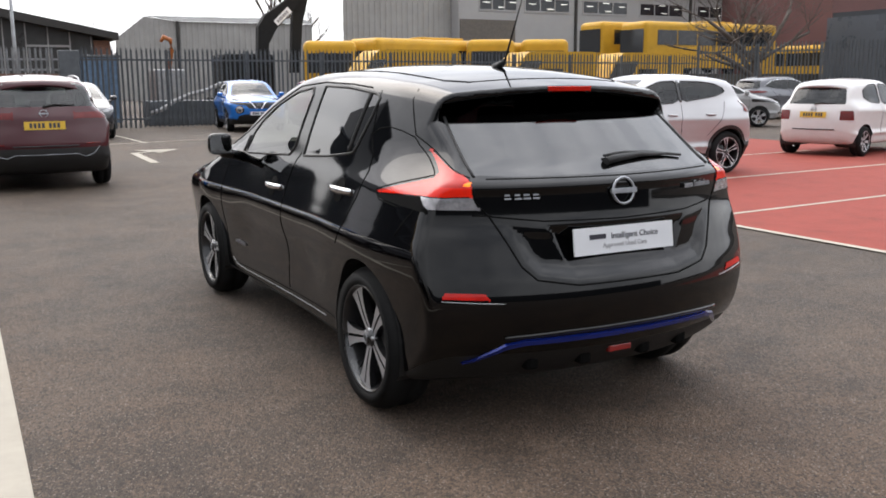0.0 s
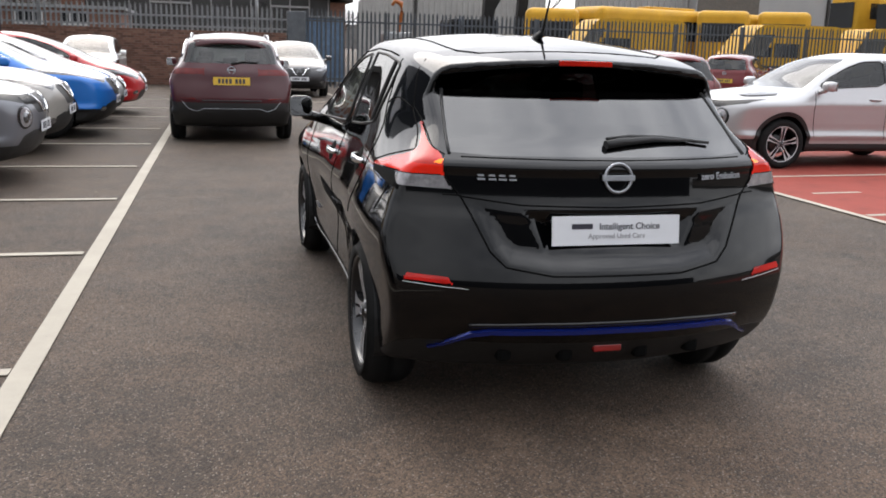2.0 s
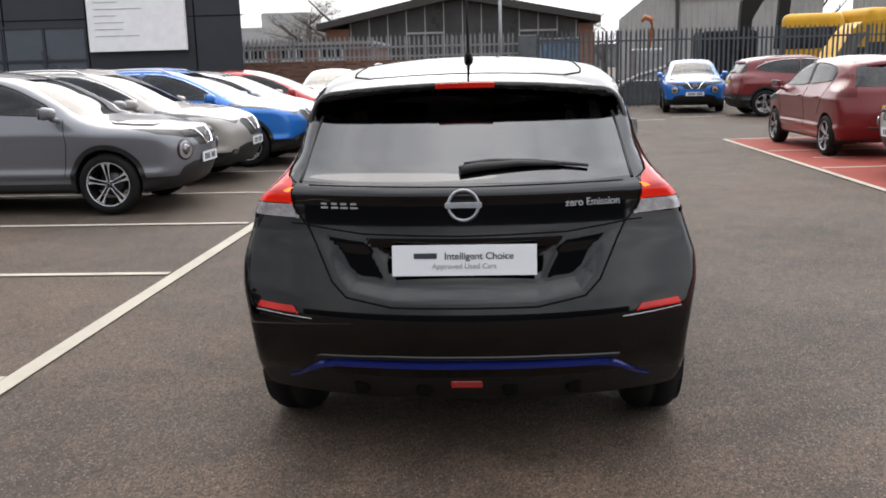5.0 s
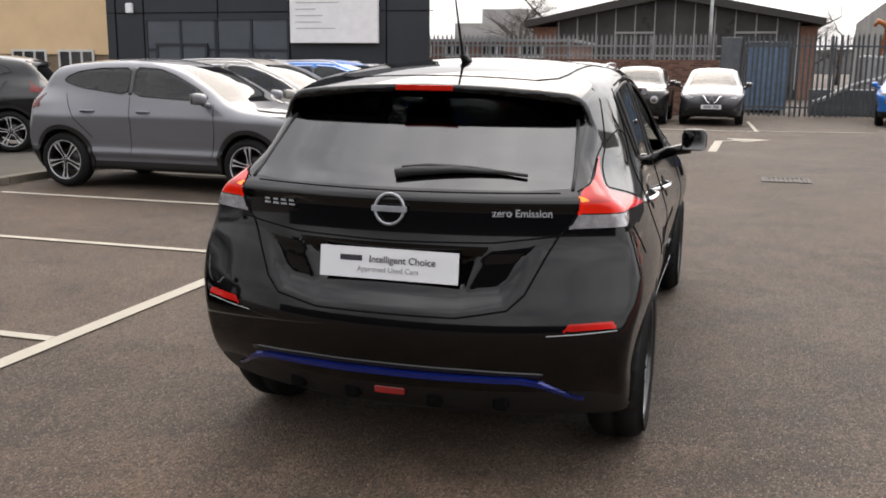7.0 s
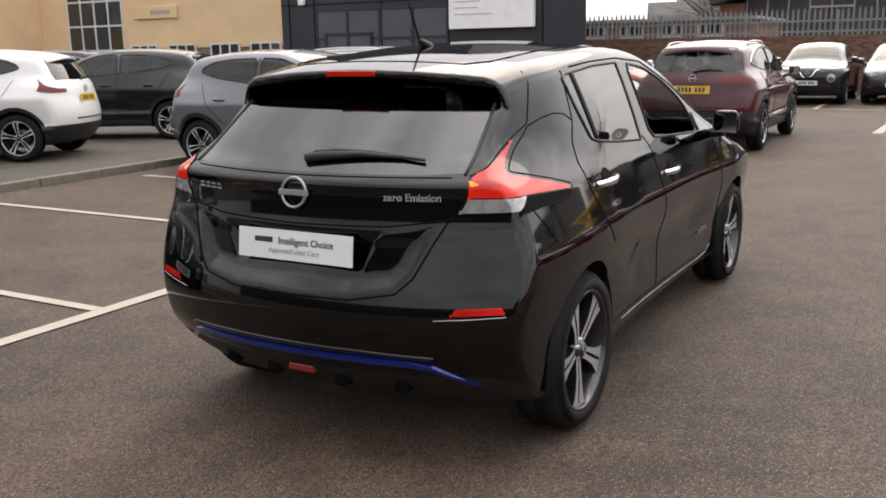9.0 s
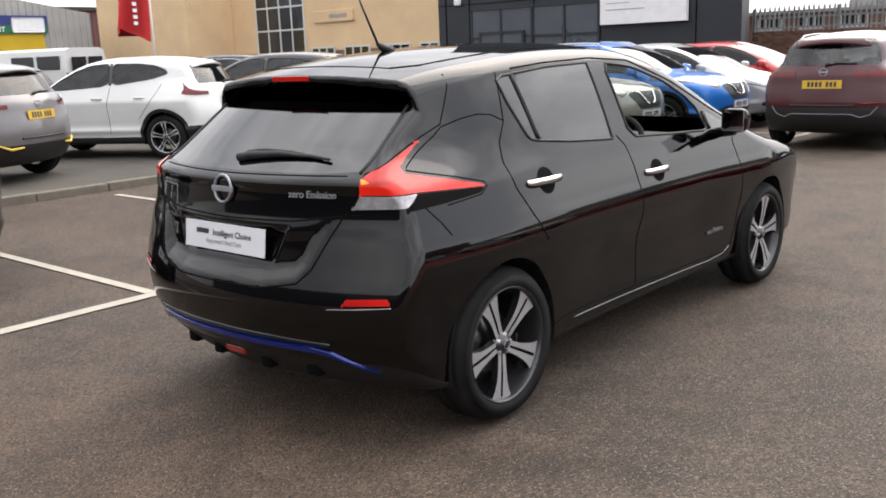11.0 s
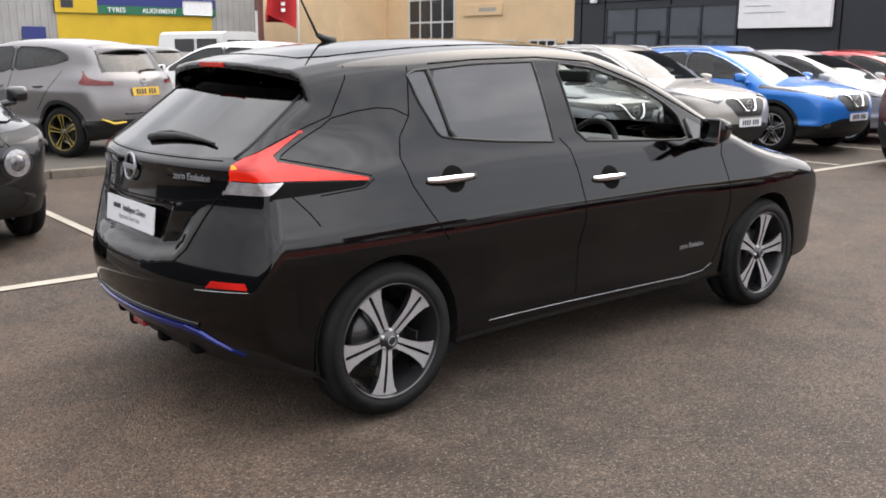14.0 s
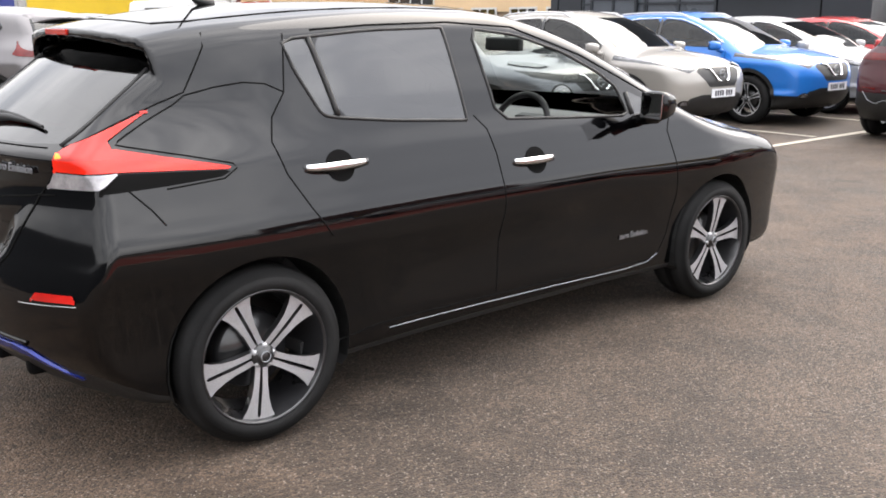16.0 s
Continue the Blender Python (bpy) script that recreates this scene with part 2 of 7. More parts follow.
GLASS_MID = glass("parked_car_glass", (0.16, 0.18, 0.175), 0.05)
RED_LENS = lamp_plastic("red_lens", (0.50, 0.014, 0.006))
LIT_RED = lamp_plastic("lit_red_lens", (0.62, 0.014, 0.004), 0.1, 0.30)
AMBER_LENS = lamp_plastic("lit_amber_lens", (1.0, 0.20, 0.012), 0.1, 1.2)
CLEAR_LENS = surface("clear_lens", (0.31, 0.30, 0.31), 0.08, 0.45, var=0.3, scale=30, grain=90, bump=0.1, coat=1.0)
BADGE = surface("satin_silver_badge", (0.30, 0.31, 0.33), 0.32, 0.7, var=0.08, bump=0)
HEADLAMP = surface("headlamp_glass", (0.13, 0.13, 0.135), 0.07, 0.5, var=0.75, scale=16, grain=60, bump=0.12, coat=1.0)
REFLECTOR = lamp_plastic("red_reflector", (0.50, 0.014, 0.010))
BLUE_TRIM = paint("blue_accent", (0.004, 0.015, 0.15), 0.5, 0.25, 0.0)
PLATE_WHITE = surface("plate_white", (0.62, 0.63, 0.65), 0.35, var=0.04, bump=0)
PLATE_YELLOW = surface("plate_yellow", (0.55, 0.34, 0.02), 0.35, var=0.04, bump=0)
INK = surface("dark_ink", (0.02, 0.02, 0.03), 0.5, var=0.05, bump=0)
INKGREY = surface("grey_ink", (0.27, 0.27, 0.28), 0.5, var=0.05, bump=0)
CABIN = surface("dark_cabin_cloth", (0.025, 0.025, 0.026), 0.9, var=0.2, grain=150, bump=0.2)
CABINGREY = surface("grey_dash", (0.06, 0.06, 0.062), 0.7, var=0.2, grain=150, bump=0.1)
FOG_RED = surface("dull_red_lens", (0.25, 0.012, 0.012), 0.2, var=0.2, bump=0, coat=0.6)

# ---- small builders ----
def mesh_from(bm, name, smooth=False):
    me = bpy.data.meshes.new(name)
    bm.normal_update()
    bm.to_mesh(me)
    bm.free()
    if smooth:
        me.polygons.foreach_set("use_smooth", [True] * len(me.polygons))
    return me


def part(name, bm, material, parent=None, label="", smooth=False):
    """Links a bmesh, or a ready mesh, as one object under a thing or a part."""
    me = mesh_from(bm, name, smooth) if isinstance(bm, bmesh.types.BMesh) else bm
    ob = new(name, me)
    for m in (material if isinstance(material, (list, tuple)) else [material]):
        me.materials.append(m)
    if parent:
        ob.parent = parent
    if label:
        ob["label"] = label
    return ob


def box(bm, lo, hi, bevel=0.0, mat=0, m=None):
    cs = [(x, y, z) for x in (lo[0], hi[0]) for y in (lo[1], hi[1]) for z in (lo[2], hi[2])]
    vs = [bm.verts.new(m @ Vector(c) if m else c) for c in cs]
    fs = []
    for q in ((0, 1, 3, 2), (4, 6, 7, 5), (0, 4, 5, 1), (2, 3, 7, 6), (0, 2, 6, 4), (1, 5, 7, 3)):
        f = bm.faces.new([vs[i] for i in q])
        f.material_index = mat
        fs.append(f)
    if bevel:
        es = list({e for f in fs for e in f.edges})
        r = bmesh.ops.bevel(bm, geom=es, offset=bevel, segments=2, affect='EDGES', profile=0.5)
        for f in r["faces"]:
            f.material_index = mat
    return vs


def boxed(lo, hi, bevel=0.0, m=None):
    bm = bmesh.new()
    box(bm, lo, hi, bevel, 0, m)
    return bm


def prism(bm, pts, depth, m, mat=0):
    """A flat outline in x, y of the pose m, given depth along its z."""
    a = [bm.verts.new(m @ Vector((x, y, 0))) for x, y in pts]
    b = [bm.verts.new(m @ Vector((x, y, depth))) for x, y in pts]
    k = len(pts)
    fs = [bm.faces.new(list(reversed(a))), bm.faces.new(b)]
    fs += [bm.faces.new((a[i], a[(i + 1) % k], b[(i + 1) % k], b[i])) for i in range(k)]
    for f in fs:
        f.material_index = mat
    return fs


def tube(bm, pts, r, sides=8, mat=0, closed=False):
    """A round bar along a line of points; r may be one number or one per point."""
    pts = [Vector(p) for p in pts]
    k = len(pts)
    rs = r if isinstance(r, (list, tuple)) else [r] * k
    rings = []
    up = Vector((0, 0, 1))
    for i, p in enumerate(pts):
        a = pts[(i - 1) % k] if (i or closed) else p
        b = pts[(i + 1) % k] if (i < k - 1 or closed) else p
        d = (b - a).normalized()
        s = d.cross(up)
        if s.length < 0.05:
            s = d.cross(Vector((1, 0, 0)))
        s.normalize()
        u = s.cross(d)
        rings.append([bm.verts.new(p + rs[i] * (math.cos(t) * s + math.sin(t) * u)) for t in (2 * math.pi * j / sides for j in range(sides))])
    for i in range(k if closed else k - 1):
        a, b = rings[i], rings[(i + 1) % k]
        for j in range(sides):
            f = bm.faces.new((a[j], a[(j + 1) % sides], b[(j + 1) % sides], b[j]))
            f.smooth = True
            f.material_index = mat
    if not closed:
        bm.faces.new(list(reversed(rings[0]))).material_index = mat
        bm.faces.new(rings[-1]).material_index = mat


def lathe(bm, prof, m, sides=40, mat=0):
    """Turns a line of (radius, height) round the z axis of the pose m."""
    rings = []
    for r, h in prof:
        rings.append([bm.verts.new(m @ Vector((r * math.cos(t), r * math.sin(t), h))) for t in (2 * math.pi * j / sides for j in range(sides))])
    for a, b in zip(rings, rings[1:]):
        for j in range(sides):
            f = bm.faces.new((a[j], a[(j + 1) % sides], b[(j + 1) % sides], b[j]))
            f.smooth = True
            f.material_index = mat
    return rings


def letters(name, text, size, material, parent, m, depth=0.002, align='CENTER'):
    cu = bpy.data.curves.new(name, 'FONT')
    cu.body, cu.size, cu.extrude, cu.align_x, cu.align_y, cu.offset = text, size, depth, align, 'CENTER', size * 0.016
    tmp = bpy.data.objects.new(name, cu)
    me = bpy.data.meshes.new_from_object(tmp)
    bpy.data.objects.remove(tmp)
    me.name = name
    me.materials.clear()
    ob = part(name, me, material, parent)
    ob.matrix_local = m
    return ob


# ---- ground and markings ----
def ground_sheet():
    bm = bmesh.new()
    xs = [-600, -200, -80] + [x * 1.0 for x in range(-40, 41, 2)] + [80, 200, 600]
    ys = [-600, -200, -60] + [y * 1.0 for y in range(-20, 41, 2)] + [80, 200, 600]
    g = [[bm.verts.new((x, y, -0.012 + 0.012 * noise.noise(Vector((x * 0.2, y * 0.2, 3))) if abs(x) < 40 and -20 < y < 40 else -0.012)) for y in ys] for x in xs]
    for v in [v for r in g for v in r]:
        v.co.z = min(v.co.z, 0.0) if v.co.z < 0 else 0.0
        v.co.z *= 0.4
    for i in range(len(xs) - 1):
        for j in range(len(ys) - 1):
            bm.faces.new((g[i][j], g[i + 1][j], g[i + 1][j + 1], g[i][j + 1]))
    ob = part("ground", bm, ASPHALT)
    return tagged(ob, "dark grey worn tarmac of a car sales yard", "ground", kind="structure")


def strip(bm, a, b, w, z=0.004, t=0.003):
    a, b = Vector((*a, 0)), Vector((*b, 0))
    d = (b - a).normalized()
    s = Vector((-d.y, d.x, 0)) * w / 2
    q = [a - s, b - s, b + s, a + s]
    lo = [bm.verts.new(p + Vector((0, 0, z - t))) for p in q]
    hi = [bm.verts.new(p + Vector((0, 0, z))) for p in q]
    bm.faces.new(hi)
    for i in range(4):
        bm.faces.new((lo[i], lo[(i + 1) % 4], hi[(i + 1) % 4], hi[i]))


def bay_line(a, b, w, label, z=0.004):
    bm = bmesh.new()
    strip(bm, a, b, w, z)
    return tagged(part("bay_line", bm, LINE), label, "road marking", "painted bay lines", "structure")


ground_sheet()
bay_line((-2.36, -3.4), (-2.19, 17.2), 0.11, "long white line painted along the bays")
for y in (-2.1, 0.33, 2.74, 5.03, 7.36, 9.80, 12.2, 14.7, 17.1):
    bay_line((-7.0, y), (-2.39, y), 0.08, "white bay divider painted on the tarmac")

bm = bmesh.new()
RED = [(4.55, -4.0), (15.5, -3.2), (15.5, 14.9), (4.5, 14.0)]
lo = [bm.verts.new((x, y, 0.0)) for x, y in RED]
hi = [bm.verts.new((x, y, 0.004)) for x, y in RED]
bm.faces.new(hi)
for i in range(4):
    bm.faces.new((lo[i], lo[(i + 1) % 4], hi[(i + 1) % 4], hi[i]))
tagged(part("red_paving", bm, REDPAINT), "faded red painted display bays with white borders", "painted ground", kind="structure")
bay_line((4.56, -4.0), (4.5, 14.0), 0.09, "white border line of the red bays", 0.008)
bay_line((4.5, 14.0), (15.5, 14.9), 0.09, "white border line of the red bays", 0.008)
for y in (1.0, 3.58, 6.16, 8.95, 11.5):
    bay_line((4.62, y), (13.5, y + 0.62), 0.07, "white bay divider on the red paint", 0.008)
for y in (4.9, 7.6, 10.3):
    bay_line((4.95, y), (5.6, y + 0.05), 0.06, "short white tick on the red paint", 0.008)

# far end of the yard
bay_line((-6.4, 20.2), (1.95, 20.0), 0.09, "white line across the far bays")
bay_line((1.95, 20.2), (4.6, 20.7), 0.09, "white line across the far bays")
bay_line((1.92, 19.9), (1.80, 24.5), 0.09, "white bay divider at the far end")
bay_line((-0.85, 20.1), (-0.9, 24.5), 0.09, "white bay divider at the far end")
bay_line((4.9, 21.5), (8.6, 22.2), 0.09, "white bay divider at the far end")
bm = bmesh.new()
strip(bm, (0.95, 13.9), (1.05, 16.6), 0.16)
strip(bm, (1.02, 16.55), (1.75, 16.95), 0.16)
prism(bm, [(1.55, 16.4), (2.15, 17.35), (1.2, 17.45)], 0.003, pose(0, 0, 0.001))
tagged(part("turn_arrow", bm, LINE), "worn white turning arrow painted on the tarmac", "road marking", kind="structure")

# kerb and raised strip
kerb = new("kerb")
tagged(kerb, "row of weathered concrete kerb stones", "kerb", kind="structure")
stone = mesh_from(boxed((-7.56, 0, -0.05), (-7.42, 0.905, 0.095), 0.012), "kerb_stone")
stone.materials.append(KERBSTONE)
for i in range(29):
    o = new("kerb_stone", stone)
    o.parent = kerb
    o.matrix_local = pose(random.uniform(-0.006, 0.006), -9.0 + i * 0.915, random.uniform(-0.006, 0.004))
STRIP = surface("old_concrete", (0.062, 0.054, 0.044), 0.92, var=0.3, scale=1.2, grain=50, bump=0.4)
tagged(part("pavement", boxed((-60, -12, -0.05), (-7.56, 18.4, 0.075)), STRIP), "raised worn concrete parking strip behind the kerb", "pavement", kind="structure")

# drain cover
bm = bmesh.new()
for i in range(9):
    box(bm, (1.73 + i * 0.06, 9.45, 0.0), (1.765 + i * 0.06, 9.9, 0.008))
box(bm, (1.67, 9.4, 0.0), (2.31, 9.45, 0.009))
box(bm, (1.67, 9.9, 0.0), (2.31, 9.95, 0.009))
box(bm, (1.67, 9.45, 0.0), (1.72, 9.9, 0.009))
box(bm, (2.26, 9.45, 0.0), (2.31, 9.9, 0.009))
IRON = surface("cast_iron", (0.06, 0.052, 0.047), 0.7, 0.3, var=0.3, grain=80, bump=0.3)
tagged(part("drain_cover", bm, IRON), "rusty cast iron drain grate set in the tarmac", "drain cover")

# ---- car bodies from smooth fields ----
def spline(xs, ys):
    xs, ys = np.array(xs, float), np.array(ys, float)
    h, d = np.diff(xs), np.diff(ys) / np.diff(xs)
    m = np.concatenate(([d[0]], (d[:-1] * h[1:] + d[1:] * h[:-1]) / (h[1:] + h[:-1]), [d[-1]]))

    def f(x):
        x = np.asarray(x, float)
        i = np.clip(np.searchsorted(xs, x) - 1, 0, len(xs) - 2)
        c = np.clip(x, xs[0], xs[-1])
        t = (c - xs[i]) / h[i]
        v = (2 * t**3 - 3 * t**2 + 1) * ys[i] + (t**3 - 2 * t**2 + t) * h[i] * m[i] + (3 * t**2 - 2 * t**3) * ys[i + 1] + (t**3 - t**2) * h[i] * m[i + 1]
        return v + np.where(x < xs[0], m[0], m[-1]) * (x - c)
    return f


def pairs(p):
    return spline([a for a, _ in p], [b for _, b in p])


def smax(a, b, k):
    h = np.maximum(k - np.abs(a - b), 0) / k
    return np.maximum(a, b) + h * h * k * 0.25


def step(a, b, x):
    t = np.clip((x - a) / (b - a), 0, 1)
    return t * t * (3 - 2 * t)


def poly_sdf(pts):
    """Signed distance to a closed outline, negative inside."""
    p = np.array(pts, float)
    q = np.roll(p, -1, 0)

    def f(a, b):
        a, b = np.asarray(a, float), np.asarray(b, float)
        d = np.full(a.shape, 1e9)
        ins = np.zeros(a.shape, bool)
        for (x0, y0), (x1, y1) in zip(p, q):
            ex, ey = x1 - x0, y1 - y0
            t = np.clip(((a - x0) * ex + (b - y0) * ey) / (ex * ex + ey * ey + 1e-12), 0, 1)
            d = np.minimum(d, np.hypot(a - x0 - t * ex, b - y0 - t * ey))
            c = (y0 > b) != (y1 > b)
            with np.errstate(divide='ignore', invalid='ignore'):
                ins ^= c & (a < (x1 - x0) * (b - y0) / np.where(y1 == y0, 1e-9, y1 - y0) + x0)
        return np.where(ins, -d, d)
    return f


def rounded(pts, n=3, steps=3):
    """Chaikin's corner cutting, to round an outline."""
    for _ in range(steps if n else 0):
        out = []
        for (x0, y0), (x1, y1) in zip(pts, pts[1:] + pts[:1]):
            f = 0.12 if n < 3 else 0.2
            out += [(x0 + f * (x1 - x0), y0 + f * (y1 - y0)), (x1 - f * (x1 - x0), y1 - f * (y1 - y0))]
        pts = out
        n -= 1
        if n <= 0:
            break
    return pts


def car_field(s):
    top, rear, front, wide, sect, cab = (pairs(s[k]) for k in ("top", "rear", "front", "wide", "section", "cabin"))
    belt, dents = s["belt"], s.get("dents", ())

    def f(x, y, z):
        ax = np.sqrt(x * x + 1e-5)
        u = step(belt - 0.06, belt + 0.16, z)
        half = wide(y) * sect(z) * (1 - u * (1 - cab(y)))
        for yc in s.get("haunch", ()):
            half = half + 0.032 * np.exp(-((y - yc) / 0.44)**2) * np.exp(-((z - 0.80) / 0.17)**2)
        if "scoop" in s:
            half = half - s["scoop"] * np.exp(-((z - 0.56 - 0.05 * (y - 1.3)) / 0.11)**2) * step(0.45, 0.85, y) * (1 - step(1.75, 2.25, y))
        fs = (ax - half) * 0.95
        e = 0.03
        st = (top(y + e) - top(y - e)) / (2 * e)
        ft = (z + s["crown"] * x * x - top(y)) / np.sqrt(1 + st * st)
        sr = (rear(z + e) - rear(z - e)) / (2 * e)
        r = rear(z) + s["kr"] * ax**2.2
        if dents:
            x, y, z = np.broadcast_arrays(x, y, z)
            at = (y < -0.3) & (z > 0.6) & (z < 1.0) & (ax < 0.65)
            dip = np.zeros(x.shape)
            for d in dents:
                dip[at] += d(x[at], z[at])
            r = r + dip
        fr = (r - y) / np.sqrt(1 + sr * sr)
        sf = (front(z + e) - front(z - e)) / (2 * e)
        ff = (y + s["kf"] * ax**2.4 - front(z)) / np.sqrt(1 + sf * sf)
        d = smax(fs, ft, s.get("roof_r", 0.10))
        if "spoiler" in s:
            # the roof carried on past the glass: open below, closed at the sides
            q = s["spoiler"]
            low = q["under"] - q["drop"] * x * x - 0.25 * step(0.585, 0.665, ax) + 0.05 * (y - q["back"])
            sp = smax(smax(d, q["back"] + q["kr"] * ax**2.2 - y, 0.012), low - z, 0.012)
            sp = np.maximum(sp, y - 0.12)
            d = np.minimum(smax(d, fr, s.get("rear_r", 0.06)), sp)
        else:
            d = smax(d, fr, s.get("rear_r", 0.06))
        d = smax(d, ff, 0.10)
        return smax(d, s["floor"] - z, 0.05)
    return f


def gradient(f, p):
    e = 0.002
    g = np.stack([f(*(p + o).T) - f(*(p - o).T) for o in np.eye(3) * e], 1)
    return g / np.maximum(np.linalg.norm(g, axis=1, keepdims=True), 1e-9), np.linalg.norm(g, axis=1) / (2 * e)


def surface_net(f, lo, hi, h):
    """A quad mesh on the zero level of f."""
    ax = [np.arange(a, b + h, h) for a, b in zip(lo, hi)]
    k = len(ax[0])
    ax[0] = (np.arange(k) - (k - 1) / 2) * h
    X, Y, Z = np.meshgrid(*ax, indexing="ij", sparse=True)
    V = f(X, Y, Z)
    S = V < 0
    n = [len(a) - 1 for a in ax]
    cnt = np.zeros(n, int)
    for c in np.ndindex(2, 2, 2):
        cnt += S[c[0]:n[0] + c[0], c[1]:n[1] + c[1], c[2]:n[2] + c[2]]
    mixed = (cnt > 0) & (cnt < 8)
    ids = np.full(n, -1)
    ids[mixed] = np.arange(mixed.sum())
    I = np.argwhere(mixed)
    acc, num = np.zeros((len(I), 3)), np.zeros(len(I))
    for c in np.ndindex(2, 2, 2):
        for a in range(3):
            if c[a]:
                continue
            d = list(c)
            d[a] = 1
            va = V[tuple((I + c).T)]
            vb = V[tuple((I + d).T)]
            on = (va < 0) != (vb < 0)
            t = np.where(on, va / np.where(va == vb, 1, va - vb), 0)
            p = (I + np.array(c)).astype(float)
            p[:, a] += t
            acc[on] += p[on]
            num[on] += 1
    P = acc / num[:, None] * h + np.array([a[0] for a in ax])
    for _ in range(3):
        g, m = gradient(f, P)
        stepv = np.clip(f(*P.T) / np.maximum(m, 0.3), -h, h)
        P = P - g * stepv[:, None]
    Q = []
    for a in range(3):
        b, c = [i for i in range(3) if i != a]
        A = np.moveaxis(S, a, 0)
        ids_a = np.transpose(ids, (a, b, c))
        lo_, hi_ = A[:-1], A[1:]
        A2 = np.transpose(S, (a, b, c))
        ch = A2[:-1] != A2[1:]
        w = np.argwhere(ch[:, 1:-1, 1:-1]) + [0, 1, 1]
        i, j, kk = w.T
        q = np.stack([ids_a[i, j - 1, kk - 1], ids_a[i, j, kk - 1], ids_a[i, j, kk], ids_a[i, j - 1, kk]], 1)
        flip = A2[i, j, kk] != (a != 1)
        q[flip] = q[flip][:, ::-1]
        Q.append(q)
    return P, np.concatenate(Q)


class Skin:
    """A body surface that is cut along outlines into panels."""

    def __init__(self, s, h):
        self.f = car_field(s)
        P, Q = surface_net(self.f, s["lo"], s["hi"], h)
        me = bpy.data.meshes.new("skin")
        me.from_pydata(P.tolist(), [], Q.tolist())
        self.bm = bmesh.new()
        self.bm.from_mesh(me)
        bpy.data.meshes.remove(me)

    def cut(self, F):
        bm = self.bm
        bm.verts.index_update()
        co = np.fromiter((c for v in bm.verts for c in v.co), float, 3 * len(bm.verts)).reshape(-1, 3)
        d = F(co)
        d = np.where(np.abs(d) < 2e-4, 2e-4, d)
        near = np.nonzero((d < 0) & (d > -0.12))[0].tolist()
        d = d.tolist()
        bm.verts.ensure_lookup_table()
        ring = []
        for i in near:
            a = bm.verts[i]
            da = d[i]
            for e in a.link_edges:
                db = d[e.other_vert(a).index]
                if db >= 0 and db - da < 0.3:
                    ring.append((e, a, da / (da - db)))
        vs = [bmesh.utils.edge_split(e, a, t)[1] for e, a, t in ring]
        bmesh.ops.connect_verts(bm, verts=vs)

    def take(self, F, shift=0.0):
        """Cuts out the panel where F is negative and returns it as a mesh."""
        self.cut(F)
        bm = self.bm
        fs = list(bm.faces)
        c = np.fromiter((q for f in fs for q in f.calc_center_median()), float, 3 * len(fs)).reshape(-1, 3)
        ins = F(c) < 0
        faces = [f for f, i in zip(fs, ins) if i]
        me = self.mesh_of(faces, shift)
        bmesh.ops.delete(bm, geom=faces, context='FACES')
        return me

    def mesh_of(self, faces, shift=0.0):
        idx, P, T = {}, [], []
        for f in faces:
            t = []
            for v in f.verts:
                if v not in idx:
                    idx[v] = len(P)
                    P.append(tuple(v.co))
                t.append(idx[v])
            T.append(t)
        P = np.array(P) if P else np.zeros((0, 3))
        me = bpy.data.meshes.new("panel")
        if not len(P):
            return me
        g, _ = gradient(self.f, P)
        me.from_pydata((P + g * shift).tolist(), [], T)
        me.polygons.foreach_set("use_smooth", [True] * len(me.polygons))
        me.normals_split_custom_set_from_vertices(g.tolist())
        return me

    def rest(self):
        return self.mesh_of(list(self.bm.faces))

    def at_side(self, y, z, side=1):
        """x on the side of the body at (y, z)."""
        y, z = np.atleast_1d(np.array(y, float)), np.atleast_1d(np.array(z, float))
        a, b = np.full(y.shape, 0.2), np.full(y.shape, 1.3)
        for _ in range(30):
            m = (a + b) / 2
            ins = self.f(m, y, z) < 0
            a, b = np.where(ins, m, a), np.where(ins, b, m)
        return side * a

    def at_end(self, x, z, end=-1, mid=1.0):
        """y on the rear (end -1) or the front (end 1) at (x, z)."""
        x, z = np.atleast_1d(np.array(x, float)), np.atleast_1d(np.array(z, float))
        a, b = np.full(x.shape, mid), np.full(x.shape, 6.0 * end)
        for _ in range(34):
            m = (a + b) / 2
            ins = self.f(x, m, z) < 0
            a, b = np.where(ins, m, a), np.where(ins, b, m)
        return a

    def at_top(self, x, y):
        x, y = np.atleast_1d(np.array(x, float)), np.atleast_1d(np.array(y, float))
        a, b = np.full(x.shape, 0.5), np.full(x.shape, 2.5)
        for _ in range(30):
            m = (a + b) / 2
            ins = self.f(x, y, m) < 0
            a, b = np.where(ins, m, a), np.where(ins, b, m)
        return a


def dense(pts, gap=0.03, closed=False):
    out = []
    for (a, b), (c, d) in zip(pts, pts[1:] + (pts[:1] if closed else [])):
        k = max(1, int(math.hypot(c - a, d - b) / gap))
        out += [(a + (c - a) * i / k, b + (d - b) * i / k) for i in range(k)]
    return out if closed else out + [pts[-1]]


def seam_side(sk, bm, pts, r=0.0035, side=1, out=0.0, mat=0, closed=False):
    p = dense(pts, 0.03, closed)
    x = sk.at_side([a for a, _ in p], [b for _, b in p])
    tube(bm, [((xx + out) * side, a, b) for xx, (a, b) in zip(x, p)], r, 6, mat, closed)


